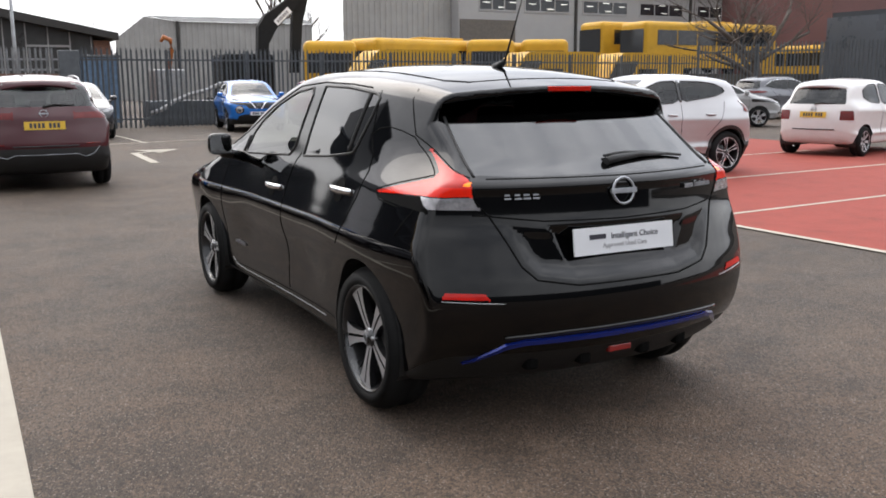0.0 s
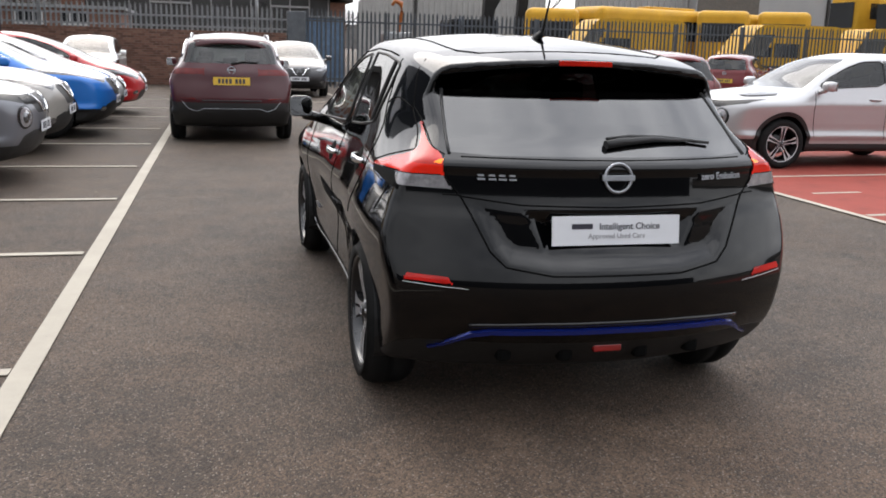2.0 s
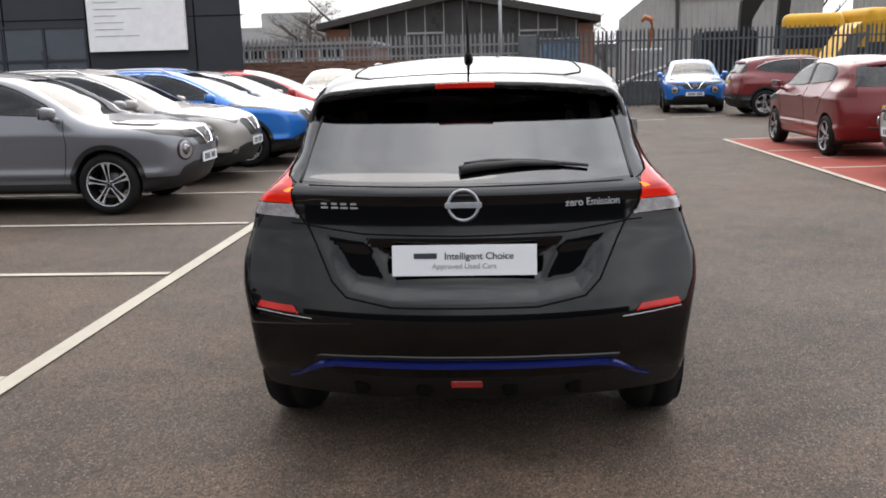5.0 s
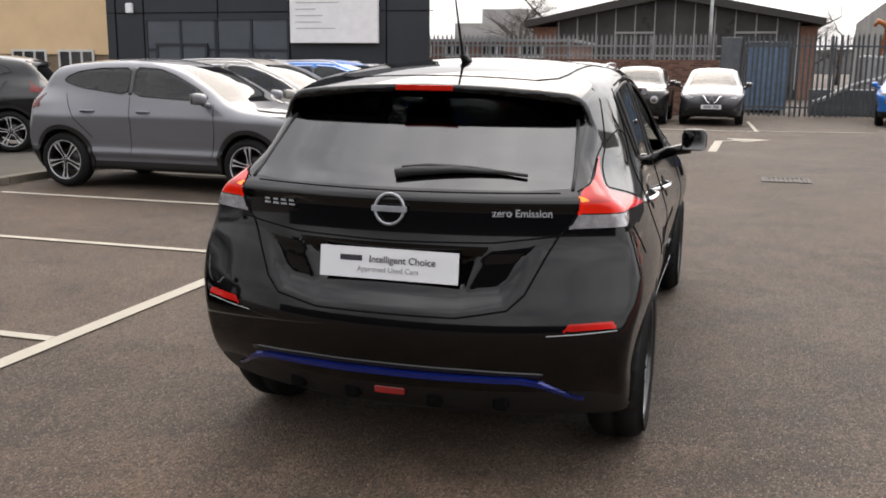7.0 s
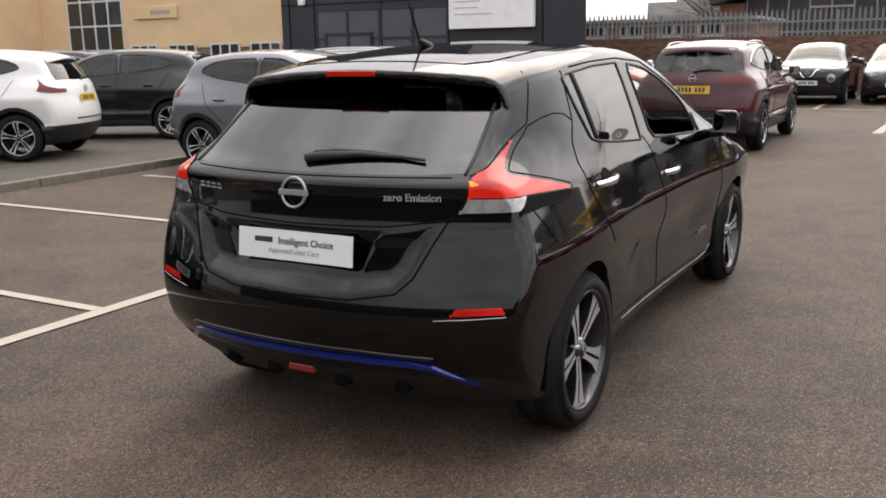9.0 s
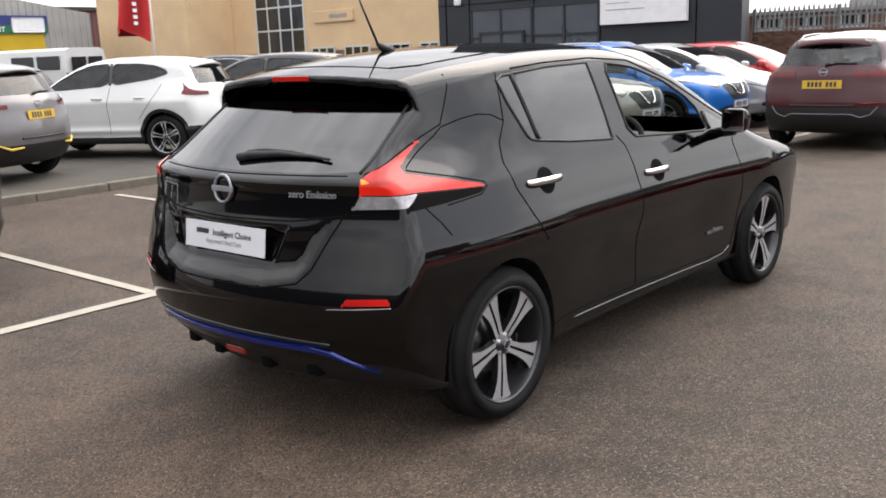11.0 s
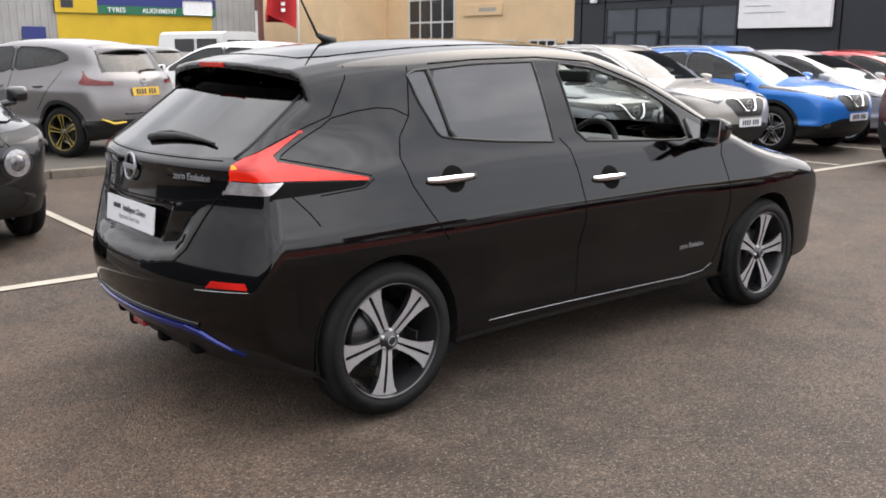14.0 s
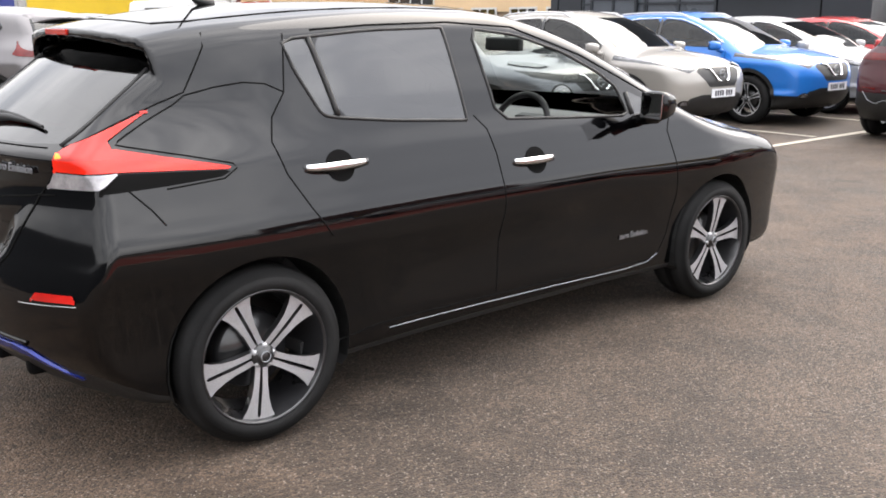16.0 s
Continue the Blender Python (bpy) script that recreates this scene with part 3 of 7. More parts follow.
def seam_end(sk, bm, pts, r=0.0035, end=-1, out=0.0, mat=0, closed=False, mid=1.0):
    p = dense(pts, 0.03, closed)
    y = sk.at_end([a for a, _ in p], [b for _, b in p], end, mid)
    tube(bm, [(a, yy + out * end, b) for yy, (a, b) in zip(y, p)], r, 6, mat, closed)


def band_end(sk, bm, pts, h, out, end=-1):
    """A flat strip that follows the rear or the front, h high and out proud."""
    p = dense(pts, 0.03)
    y = sk.at_end([a for a, _ in p], [b for _, b in p], end)
    rows = []
    for i, ((a, b), yy) in enumerate(zip(p, y)):
        c, d = p[max(0, i - 1)], p[min(len(p) - 1, i + 1)]
        t = Vector((d[0] - c[0], 0, d[1] - c[1])).normalized()
        u = Vector((-t.z, 0, t.x)) * h / 2 * (1 - 0.55 * min(1.0, max(0.0, (abs(a) - 0.54) / 0.14)))
        o = Vector((a, yy, b))
        e = Vector((0, end * out, 0))
        rows.append([bm.verts.new(v) for v in (o - u - e * 0.5, o - u * 0.9 + e * 0.8, o + u * 0.4 + e, o + u * 0.9 + e * 0.3, o + u - e * 0.5)])
    for a, b in zip(rows, rows[1:]):
        for j in range(4):
            bm.faces.new((a[j], b[j], b[j + 1], a[j + 1]))
    bm.faces.new(rows[0])
    bm.faces.new(rows[-1])
    bmesh.ops.recalc_face_normals(bm, faces=bm.faces)


def side_region(pts, side, grow=0.0, xmin=0.3):
    g = poly_sdf(pts)
    return lambda c: np.where(c[:, 0] * side > xmin, g(c[:, 1], c[:, 2]) - grow, 1.0)


def end_region(pts, end, ycut, grow=0.0):
    g = poly_sdf(pts)
    return lambda c: np.where((c[:, 1] - ycut) * end > 0, g(c[:, 0], c[:, 2]) - grow, 1.0)


def mirrored(pts):
    return pts + [(-a, b) for a, b in reversed(pts)]


# ---- wheels ----
def wheel(r, rim_r, w, style, parent, at, side, faces=(RIMGREY, RIMBLACK)):
    """A wheel whose face looks along +x; spokes by style: (count, split, inner half width, outer half width)."""
    base = pose(0, 0, 0, 0, 90, 0)
    bm = bmesh.new()
    lathe(bm, [(rim_r + 0.004, w / 2 - 0.006), (rim_r + 0.012, w / 2 + 0.002), (rim_r + 0.05, w / 2 + 0.006), (r - 0.035, w / 2), (r - 0.012, w / 2 - 0.02),
               (r, w / 2 - 0.05), (r, 0.015), (r - 0.008, 0.012), (r - 0.008, -0.012), (r, -0.015), (r, -w / 2 + 0.05), (r - 0.012, -w / 2 + 0.02), (r - 0.035, -w / 2), (rim_r, -w / 2)], base, 48)
    hub = part("wheel", bmesh.new(), TYRE, parent)
    hub.data.clear_geometry()
    hb = bmesh.new()
    lathe(hb, [(0.001, 0.03), (rim_r * 0.55, 0.03), (rim_r * 0.6, 0.0), (rim_r * 0.62, -0.03), (0.001, -0.03)], base @ pose(0, 0, -0.03), 32)
    hb.to_mesh(hub.data)
    hb.free()
    hub.data.materials[0] = RIMBLACK
    part("tyre", bm, TYRE, hub)
    bm = bmesh.new()
    lip = w / 2 - 0.004
    lathe(bm, [(rim_r + 0.006, lip - 0.01), (rim_r + 0.004, lip), (rim_r - 0.002, lip), (rim_r - 0.006, lip - 0.006)], base, 48, 1 if faces[0] is RIMSILVER else 0)
    lathe(bm, [(rim_r - 0.006, lip - 0.006), (rim_r - 0.022, lip - 0.05), (rim_r - 0.03, -w / 2 + 0.02)], base, 48, 1)
    n, split, wi, wo = style
    hubr = rim_r * 0.155
    for i in range(n):
        m = base @ pose(0, 0, lip - 0.03, 0, 0, 360 * i / n)
        tip = rim_r - 0.009
        rise = lambda q: 0.012 - 0.022 * (1 - q) ** 2
        outl = []
        for s in ((-1, 1) if split else (0,)):
            g = split / 2
            if s:
                qs = [(hubr * 0.7, s * g * 0.5), (hubr * 0.9, s * wi), (rim_r * 0.45, s * (wi + (wo - wi) * 0.08)), (rim_r * 0.65, s * (wi + (wo - wi) * 0.25)), (rim_r * 0.82, s * (wi + (wo - wi) * 0.55)), (tip, s * wo), (tip, s * 0.0004), (rim_r * 0.93, s * 0.0004), (rim_r * 0.91, s * g), (rim_r * 0.5, s * g)]
            else:
                qs = [(hubr * 0.7, wi), (rim_r * 0.6, (wi + wo) / 2), (tip, wo), (tip, -wo), (rim_r * 0.6, -(wi + wo) / 2), (hubr * 0.7, -wi)]
            if s == -1:
                qs = qs[::-1]
            outl.append(qs)
        for qs in outl:
            up = [bm.verts.new(m @ Vector((a, b, rise(a / rim_r)))) for a, b in qs]
            dn = [bm.verts.new(m @ Vector((a, b * 0.9, rise(a / rim_r) - 0.035))) for a, b in qs]
            k = len(qs)
            if (Vector((qs[1][0] - qs[0][0], qs[1][1] - qs[0][1], 0)).cross(Vector((qs[2][0] - qs[1][0], qs[2][1] - qs[1][1], 0)))).z < 0:
                up.reverse()
                dn.reverse()
            bm.faces.new(up).material_index = 0
            for j in range(k):
                bm.faces.new((up[j], dn[j], dn[(j + 1) % k], up[(j + 1) % k])).material_index = 1
    lathe(bm, [(hubr * 1.25, lip - 0.05), (hubr * 1.15, lip - 0.024), (hubr * 0.8, lip - 0.018)], base, 24, 1)
    lathe(bm, [(hubr * 0.8, lip - 0.018), (hubr * 0.72, lip - 0.012), (0.0005, lip - 0.01)], base, 24, 1)
    for i in range(5):
        a = 2 * math.pi * (i + 0.5) / 5
        lathe(bm, [(0.011, lip - 0.05), (0.011, lip - 0.022), (0.0005, lip - 0.02)], base @ pose(hubr * 1.0 * math.cos(a), hubr * 1.0 * math.sin(a), 0), 8, 0)
    bmesh.ops.recalc_face_normals(bm, faces=bm.faces)
    part("rim", bm, list(faces), hub)
    bm = bmesh.new()
    c = base @ pose(0, 0, lip - 0.009)
    tube(bm, [c @ Vector((hubr * 0.5 * math.cos(t), hubr * 0.5 * math.sin(t), 0)) for t in (2 * math.pi * i / 16 for i in range(16))], 0.0022, 5, 0, True)
    part("centre_cap", bm, BADGE, hub)
    hub.matrix_local = pose(*at, 0, 0, 0 if side > 0 else 180) @ pose(0, 0, 0, random.uniform(0, 70))
    return hub


def arch_liner(y, zc, r, w, parent, x0=0.45, x1=0.82):
    """The dark inside of the two wheel arches at y, as one part each."""
    for s in (1, -1):
        bm = bmesh.new()
        k = 20
        rows = []
        for x in (x0, x1):
            rows.append([bm.verts.new((s * x, y + r * math.cos(t), max(zc - 0.12, zc + r * math.sin(t)))) for t in (math.pi * (-0.15 + 1.3 * i / k) for i in range(k + 1))])
        for i in range(k):
            bm.faces.new((rows[0][i], rows[0][i + 1], rows[1][i + 1], rows[1][i]))
        bm.faces.new(rows[0])
        part("wheel_arch", bm, PLASTIC, parent)

# ---- the black hatchback ----
def hatch_dent(pts, depth, soft, lean=0.0, zc=0.78):
    g = poly_sdf(pts)
    return lambda x, z: (depth - lean * (z - zc)) * step(0, soft, -g(x, z))


HATCH = mirrored([(0.0, 0.655), (0.26, 0.662), (0.425, 0.69), (0.475, 0.74), (0.54, 0.87), (0.572, 0.932), (0.37, 0.905), (0.0, 0.898)][1:-1])
PLATEBAY = [(-0.375, 0.895), (0.375, 0.895), (0.292, 0.725), (-0.292, 0.725)]
HERO = dict(
    top=[(-0.62, 1.33), (-0.45, 1.405), (-0.3, 1.445), (-0.03, 1.497), (0.24, 1.525), (0.65, 1.548), (1.03, 1.55), (1.39, 1.53), (1.79, 1.43), (2.03, 1.335), (2.31, 1.205), (2.55, 1.09),
         (2.78, 1.02), (3.05, 0.965), (3.32, 0.89), (3.55, 0.79), (3.68, 0.69)],
    rear=[(0.16, -0.50), (0.24, -0.60), (0.32, -0.69), (0.38, -0.745), (0.43, -0.775), (0.5, -0.795), (0.56, -0.803), (0.60, -0.802), (0.66, -0.790), (0.75, -0.764), (0.85, -0.735), (0.905, -0.717), (0.95, -0.709), (1.01, -0.703), (1.06, -0.697), (1.085, -0.658),
          (1.12, -0.600), (1.2, -0.485), (1.3, -0.345), (1.4, -0.20), (1.52, -0.03)],
    front=[(0.16, 3.50), (0.22, 3.60), (0.4, 3.655), (0.55, 3.665), (0.68, 3.65), (0.8, 3.58), (0.95, 3.42), (1.1, 3.2)],
    wide=[(-0.9, 0.80), (-0.6, 0.860), (-0.3, 0.886), (0.0, 0.892), (0.3, 0.884), (0.8, 0.862), (1.4, 0.856), (2.0, 0.862), (2.4, 0.878), (2.7, 0.892), (3.0, 0.878), (3.3, 0.84), (3.7, 0.72)],
    section=[(0.16, 0.90), (0.26, 0.945), (0.32, 0.956), (0.45, 0.962), (0.6, 0.982), (0.70, 1.0), (0.78, 0.996), (0.86, 0.968), (0.94, 0.938), (1.0, 0.915), (1.07, 0.882), (1.2, 0.832), (1.41, 0.742), (1.55, 0.67)],
    cabin=[(-0.9, 0.72), (-0.5, 0.835), (-0.2, 0.915), (0.1, 0.975), (0.4, 1.0), (1.2, 1.0), (1.8, 0.99), (2.4, 0.95), (3.0, 0.9)],
    belt=1.05, scoop=0.016, crown=0.155, kr=0.32, kf=0.42, floor=0.215, roof_r=0.06, rear_r=0.035, lo=(-1, -0.95, 0.15), hi=(1, 3.8, 1.64),
    dents=(hatch_dent(HATCH, 0.024, 0.075, 0.17), hatch_dent(PLATEBAY, 0.028, 0.075)),
    spoiler=dict(back=-0.330, kr=0.27, under=1.412, drop=0.15))


def seat(bm, x, y, m=0):
    box(bm, (x - 0.25, y - 0.1, 0.36), (x + 0.25, y + 0.45, 0.58), 0.05)
    box(bm, (-0.24, -0.07, 0), (0.24, 0.07, 0.62), 0.05, 0, pose(x, y - 0.1, 0.52, 14))
    box(bm, (-0.12, -0.05, 0), (0.12, 0.05, 0.17), 0.04, 0, pose(x, y - 0.27, 1.15, 10))


def cabin_parts(car, ymin, ymax, belt, half, roof, wheel_side=1, front_seat=None, col=None):
    """Seats, dash, floor and steering wheel behind the glass."""
    fy = front_seat or ymin + (ymax - ymin) * 0.56
    for x in (-0.36, 0.36):
        bm = bmesh.new()
        seat(bm, x, fy)
        part("front_seat", bm, CABIN, car, smooth=False)
    bm = bmesh.new()
    box(bm, (-0.62, fy - 0.95, 0.4), (0.62, fy - 0.5, 0.6), 0.05)
    box(bm, (-0.62, -0.07, 0), (0.62, 0.07, 0.56), 0.05, 0, pose(0, fy - 0.95, 0.54, 16))
    for x in (-0.4, 0.0, 0.4):
        box(bm, (-0.11, -0.04, 0), (0.11, 0.04, 0.13), 0.03, 0, pose(x, fy - 1.12, 1.1, 10))
    part("rear_seat", bm, CABIN, car)
    bm = bmesh.new()
    box(bm, (-half + 0.1, fy + 0.75, 0.5), (half - 0.1, ymax, belt - 0.07), 0.06)
    box(bm, (wheel_side * 0.36 - 0.18, fy + 0.68, belt - 0.12), (wheel_side * 0.36 + 0.18, fy + 0.9, belt - 0.02), 0.04)
    box(bm, (-0.11, fy + 0.66, belt - 0.24), (0.11, fy + 0.76, belt - 0.06), 0.01)
    part("dashboard", bm, CABINGREY, car)
    bm = bmesh.new()
    m = pose(wheel_side * 0.36, fy + 0.56, belt - 0.09, 68, 0, 0)
    tube(bm, [m @ Vector((0.185 * math.cos(t), 0.185 * math.sin(t), 0)) for t in (2 * math.pi * i / 28 for i in range(28))], 0.016, 8, 0, True)
    for a in (0, math.pi, -math.pi / 2):
        tube(bm, [m @ Vector((0.05 * math.cos(a), 0.05 * math.sin(a), -0.02)), m @ Vector((0.18 * math.cos(a), 0.18 * math.sin(a), 0))], 0.018, 6)
    lathe(bm, [(0.001, 0.0), (0.05, -0.003), (0.07, -0.02), (0.06, -0.05)], m, 16)
    part("steering_wheel", bm, CABIN, car)
    bm = bmesh.new()
    box(bm, (-half + 0.04, ymin - 0.1, 0.25), (half - 0.04, ymax, 0.3))
    part("cabin_floor", bm, CABIN, car)


def door_mirror(car, x, y, z, side, mat, w=0.2, h=0.165):
    bm = bmesh.new()
    vs = box(bm, (-w / 2, -0.05, -h / 2), (w / 2, 0.09, h / 2), 0.0)
    for v in vs:
        if v.co.y > 0:
            v.co.x *= 0.62
            v.co.z *= 0.68
    bmesh.ops.bevel(bm, geom=list(bm.edges), offset=0.04, segments=4, affect='EDGES', profile=0.5)
    bmesh.ops.translate(bm, verts=bm.verts, vec=(side * (x + w / 2 + 0.03), y, z))
    tube(bm, [(side * (x - 0.06), y + 0.05, z - h * 0.62), (side * (x + 0.0), y + 0.04, z - h * 0.5), (side * (x + 0.09), y + 0.03, z - h * 0.36)], [0.035, 0.03, 0.035], 8)
    mi = part("door_mirror", bm, mat, car, smooth=True)
    bm = bmesh.new()
    box(bm, (-w / 2 + 0.016, -0.003, -h / 2 + 0.016), (w / 2 - 0.016, 0.003, h / 2 - 0.016), 0.0)
    bmesh.ops.transform(bm, matrix=pose(side * (x + w / 2 + 0.03), y - 0.048, z, -2, 0, side * -9), verts=bm.verts)
    part("mirror_glass", bm, CHROME, mi)
    return mi


def door_handle(sk, car, side, y0, y1, z, mat, cup=True):
    xs = sk.at_side([(y0 + y1) / 2], [z])[0]
    bm = bmesh.new()
    m = pose(0, 0, 0)
    k = 10
    rows = []
    for i in range(k + 1):
        t = i / k
        y = y0 + (y1 - y0) * t
        bow = 0.034 * math.sin(math.pi * min(1, max(0, t))) ** 0.5 if 0 < t < 1 else 0.006
        hgt = 0.0165 * (0.75 + 0.25 * math.sin(math.pi * t))
        x = sk.at_side([y], [z])[0]
        rows.append([bm.verts.new((side * (x + bow + dx), y, z + dz * hgt)) for dx, dz in ((-0.012, -0.8), (0.003, -1), (0.008, 0), (0.003, 1), (-0.012, 0.8))])
    for a, b in zip(rows, rows[1:]):
        for j in range(5):
            bm.faces.new((a[j], a[(j + 1) % 5], b[(j + 1) % 5], b[j]))
    bm.faces.new(rows[0])
    bm.faces.new(rows[-1])
    bmesh.ops.recalc_face_normals(bm, faces=bm.faces)
    h = part("door_handle", bm, mat, car, "chrome door handle" if mat is CHROME else "", smooth=True)
    if cup:
        bm = bmesh.new()
        yc = y0 + (y1 - y0) * 0.55
        ring = [(yc + 0.062 * math.cos(t), z - 0.004 + 0.056 * math.sin(t)) for t in (2 * math.pi * i / 24 for i in range(24))]
        x = sk.at_side([a for a, _ in ring], [b for _, b in ring]) + 0.0025
        vs = [bm.verts.new((side * q, a, b)) for q, (a, b) in zip(x, ring)]
        cv = bm.verts.new((side * (float(sk.at_side([yc], [z])[0]) + 0.003), yc, z))
        for i in range(24):
            bm.faces.new((vs[i], vs[(i + 1) % 24], cv))
        bmesh.ops.recalc_face_normals(bm, faces=bm.faces)
        part("handle_recess", bm, GAP, h)
    return h


def emblem(car, x, y, z, r, end, tilt=0):
    """A plain ring with a bar across."""
    bm = bmesh.new()
    m = pose(x, y, z, 90 + tilt, 0, 0 if end < 0 else 180)
    tube(bm, [m @ Vector((r * math.cos(t), r * math.sin(t), 0)) for t in (2 * math.pi * i / 28 for i in range(28))], r * 0.11, 8, 0, True)
    box(bm, (-r * 1.22, -r * 0.2, -0.004), (r * 1.22, r * 0.2, 0.007), 0.002, 0, m)
    return part("badge", bm, BADGE, car, "chrome ring badge with a bar across")


def bars(bm, x0, x1, z, h, n, m, gap=0.35, depth=0.003):
    w = (x1 - x0) / n
    for i in range(n):
        box(bm, (x0 + i * w, z - h / 2, 0), (x0 + (i + 1 - gap) * w, z + h / 2, depth), 0, 0, m)


def number_plate(car, y, z, end, mat, tilt=0.0, w=0.52, h=0.111, ink=True):
    m = pose(0, y, z, 90 + tilt * end * -1, 0, 0 if end < 0 else 180)
    pl = part("number_plate", boxed((-w / 2, -h / 2, 0), (w / 2, h / 2, 0.006), 0, m), mat, car)
    if ink:
        for x in (-0.37, -0.27, -0.17, -0.07, 0.10, 0.20, 0.30):
            part("plate_mark", boxed((x * w, -h * 0.31, 0.0062), (x * w + w * 0.068, h * 0.31, 0.0072), 0, m), INK, pl)
    return pl


def hero_car():
    car = new("hatchback_car")
    car.empty_display_size = 0.3
    tagged(car, "glossy black five-door electric hatchback with chrome handles and blue rear trim", "car")
    sk = Skin(HERO, 0.0125)
    # glass
    rear_glass = mirrored([(0.615, 1.083), (0.608, 1.15), (0.59, 1.26), (0.572, 1.325), (0.54, 1.345), (0.42, 1.364), (0.2, 1.384)])
    part("rear_window", sk.take(end_region(rounded(rear_glass, 1), -1, 0.2)), GLASS_DARK, car, "dark tinted rear window")
    wind = mirrored([(0.70, 1.045), (0.665, 1.12), (0.53, 1.40), (0.48, 1.45)])
    part("windscreen", sk.take(end_region(wind, 1, 1.35)), GLASS_CLEAR, car)
    quarter = [(0.228, 1.40), (0.33, 1.407), (0.385, 1.124), (0.345, 1.132), (0.325, 1.15), (0.258, 1.29)]
    reard = [(0.358, 1.409), (0.62, 1.43), (0.95, 1.437), (0.992, 1.437), (0.998, 1.39), (1.022, 1.12), (1.026, 1.07), (0.98, 1.073), (0.66, 1.094), (0.412, 1.12)]
    frontd = [(1.14, 1.432), (1.4, 1.405), (1.68, 1.325), (1.9, 1.225), (2.0, 1.155), (2.035, 1.025), (1.62, 1.042), (1.20, 1.064)]
    tri = [(2.08, 1.135), (2.30, 1.04), (2.30, 1.01), (2.075, 1.025)]
    for s in (1, -1):
        part("side_window", sk.take(side_region(rounded(quarter, 1), s)), GLASS_DARK, car, "dark tinted quarter window")
        part("side_window", sk.take(side_region(rounded(reard, 1), s)), GLASS_DARK, car, "dark tinted rear door window")
        me = sk.take(side_region(rounded(frontd, 1), s))
        if s < 0:
            part("side_window", me, GLASS_CLEAR, car, "clear front door window")
        part("side_window", sk.take(side_region(tri, s)), GLASS_DARK, car)
    # lights
    inner = lambda c: (0.648 - 0.10 * np.maximum(1.01 - c[:, 2], 0) * 5 + 0.12 * np.maximum(c[:, 2] - 1.08, 0)) - np.abs(c[:, 0])
    red = [(-0.85, 1.078), (-0.555, 1.078), (-0.40, 1.137), (-0.262, 1.191), (-0.31, 1.163), (-0.435, 1.096), (-0.43, 1.076), (-0.30, 1.047), (-0.065, 0.997), (-0.075, 0.989), (-0.25, 1.0), (-0.45, 1.010), (-0.85, 1.013)]
    amber = [(-0.85, 1.047), (-0.565, 1.050), (-0.565, 1.064), (-0.85, 1.064)]
    lit = [(-0.85, 1.047), (-0.44, 1.047), (-0.30, 1.030), (-0.075, 0.994), (-0.082, 0.990), (-0.25, 1.001), (-0.45, 1.011), (-0.85, 1.014)]
    clear = [(-0.85, 1.009), (-0.44, 1.006), (-0.50, 0.963), (-0.85, 0.944)]
    dark = [(-0.44, 1.006), (-0.062, 0.986), (-0.11, 0.968), (-0.30, 0.957), (-0.50, 0.950), (-0.50, 0.963)]
    for s in (1, -1):
        for name, pts, mat, lab in (("indicator", amber, AMBER_LENS, "glowing amber strip"), ("lit_bar", lit, LIT_RED, "lit red bar of the tail light"), ("tail_light", red, RED_LENS, "red boomerang tail light"),
                                    ("reversing_light", clear, CLEAR_LENS, "clear reversing light"), ("light_housing", dark, GAP, "")):
            g = poly_sdf(pts)
            F = (lambda g, s: lambda c: np.where((c[:, 0] * s > 0.4) & (c[:, 1] < 0.5), np.maximum(g(c[:, 1], c[:, 2]), inner(c)), 1.0))(g, s)
            part(name, sk.take(F, 0.004), mat, car, lab)
        refl = [(s * a, b) for a, b in [(0.625, 0.612), (0.79, 0.620), (0.79, 0.645), (0.64, 0.638)]]
        part("reflector", sk.take(end_region(refl, -1, 0.2), 0.003), REFLECTOR, car, "red bumper reflector")
        head = [(s * a, b) for a, b in [(0.45, 0.70), (0.62, 0.68), (0.80, 0.80), (0.74, 0.86), (0.55, 0.77)]]
        part("headlight", sk.take(end_region(head, 1, 2.6), 0.002), CLEAR_LENS, car)
    # wheel openings, fog of the grille, lower skirt
    for s in (1, -1):
        for yc in (0.0, 2.7):
            sk.take((lambda yc, s: lambda c: np.where(c[:, 0] * s > 0.55, np.hypot(c[:, 1] - yc, c[:, 2] - 0.335) - 0.352, 1.0))(yc, s))
    grille = mirrored([(0.0, 0.36), (0.30, 0.36), (0.34, 0.60), (0.26, 0.70), (0.0, 0.70)][1:-1])
    part("grille", sk.take(end_region(grille, 1, 2.6)), PLASTIC, car)
    skirt = lambda c: c[:, 2] - 0.255 - 0.12 * step(-0.30, -0.62, c[:, 1])
    part("lower_skirt", sk.take(skirt), PLASTIC, car, "matt black plastic skirt and diffuser")
    part("body", sk.rest(), BLACKPAINT, car, "polished black body reflecting the sky")
    # seams
    for s in (1, -1):
        bm = bmesh.new()
        seam_side(sk, bm, [(0.243, 1.42), (0.215, 1.30), (0.196, 1.22), (0.13, 1.14), (0.105, 1.06), (0.135, 0.95), (0.205, 0.83), (0.28, 0.72)], 0.003, s)
        seam_side(sk, bm, [(1.065, 1.085), (1.12, 1.03), (1.145, 0.93), (1.16, 0.72), (1.15, 0.45), (1.14, 0.33)], 0.0028, s)
        seam_side(sk, bm, [(2.33, 1.03), (2.285, 0.94), (2.31, 0.78), (2.335, 0.62), (2.30, 0.42), (2.24, 0.32)], 0.0028, s)
        seam_side(sk, bm, [(0.26, 0.30), (0.50, 0.33), (1.2, 0.318), (2.2, 0.30)], 0.003, s)
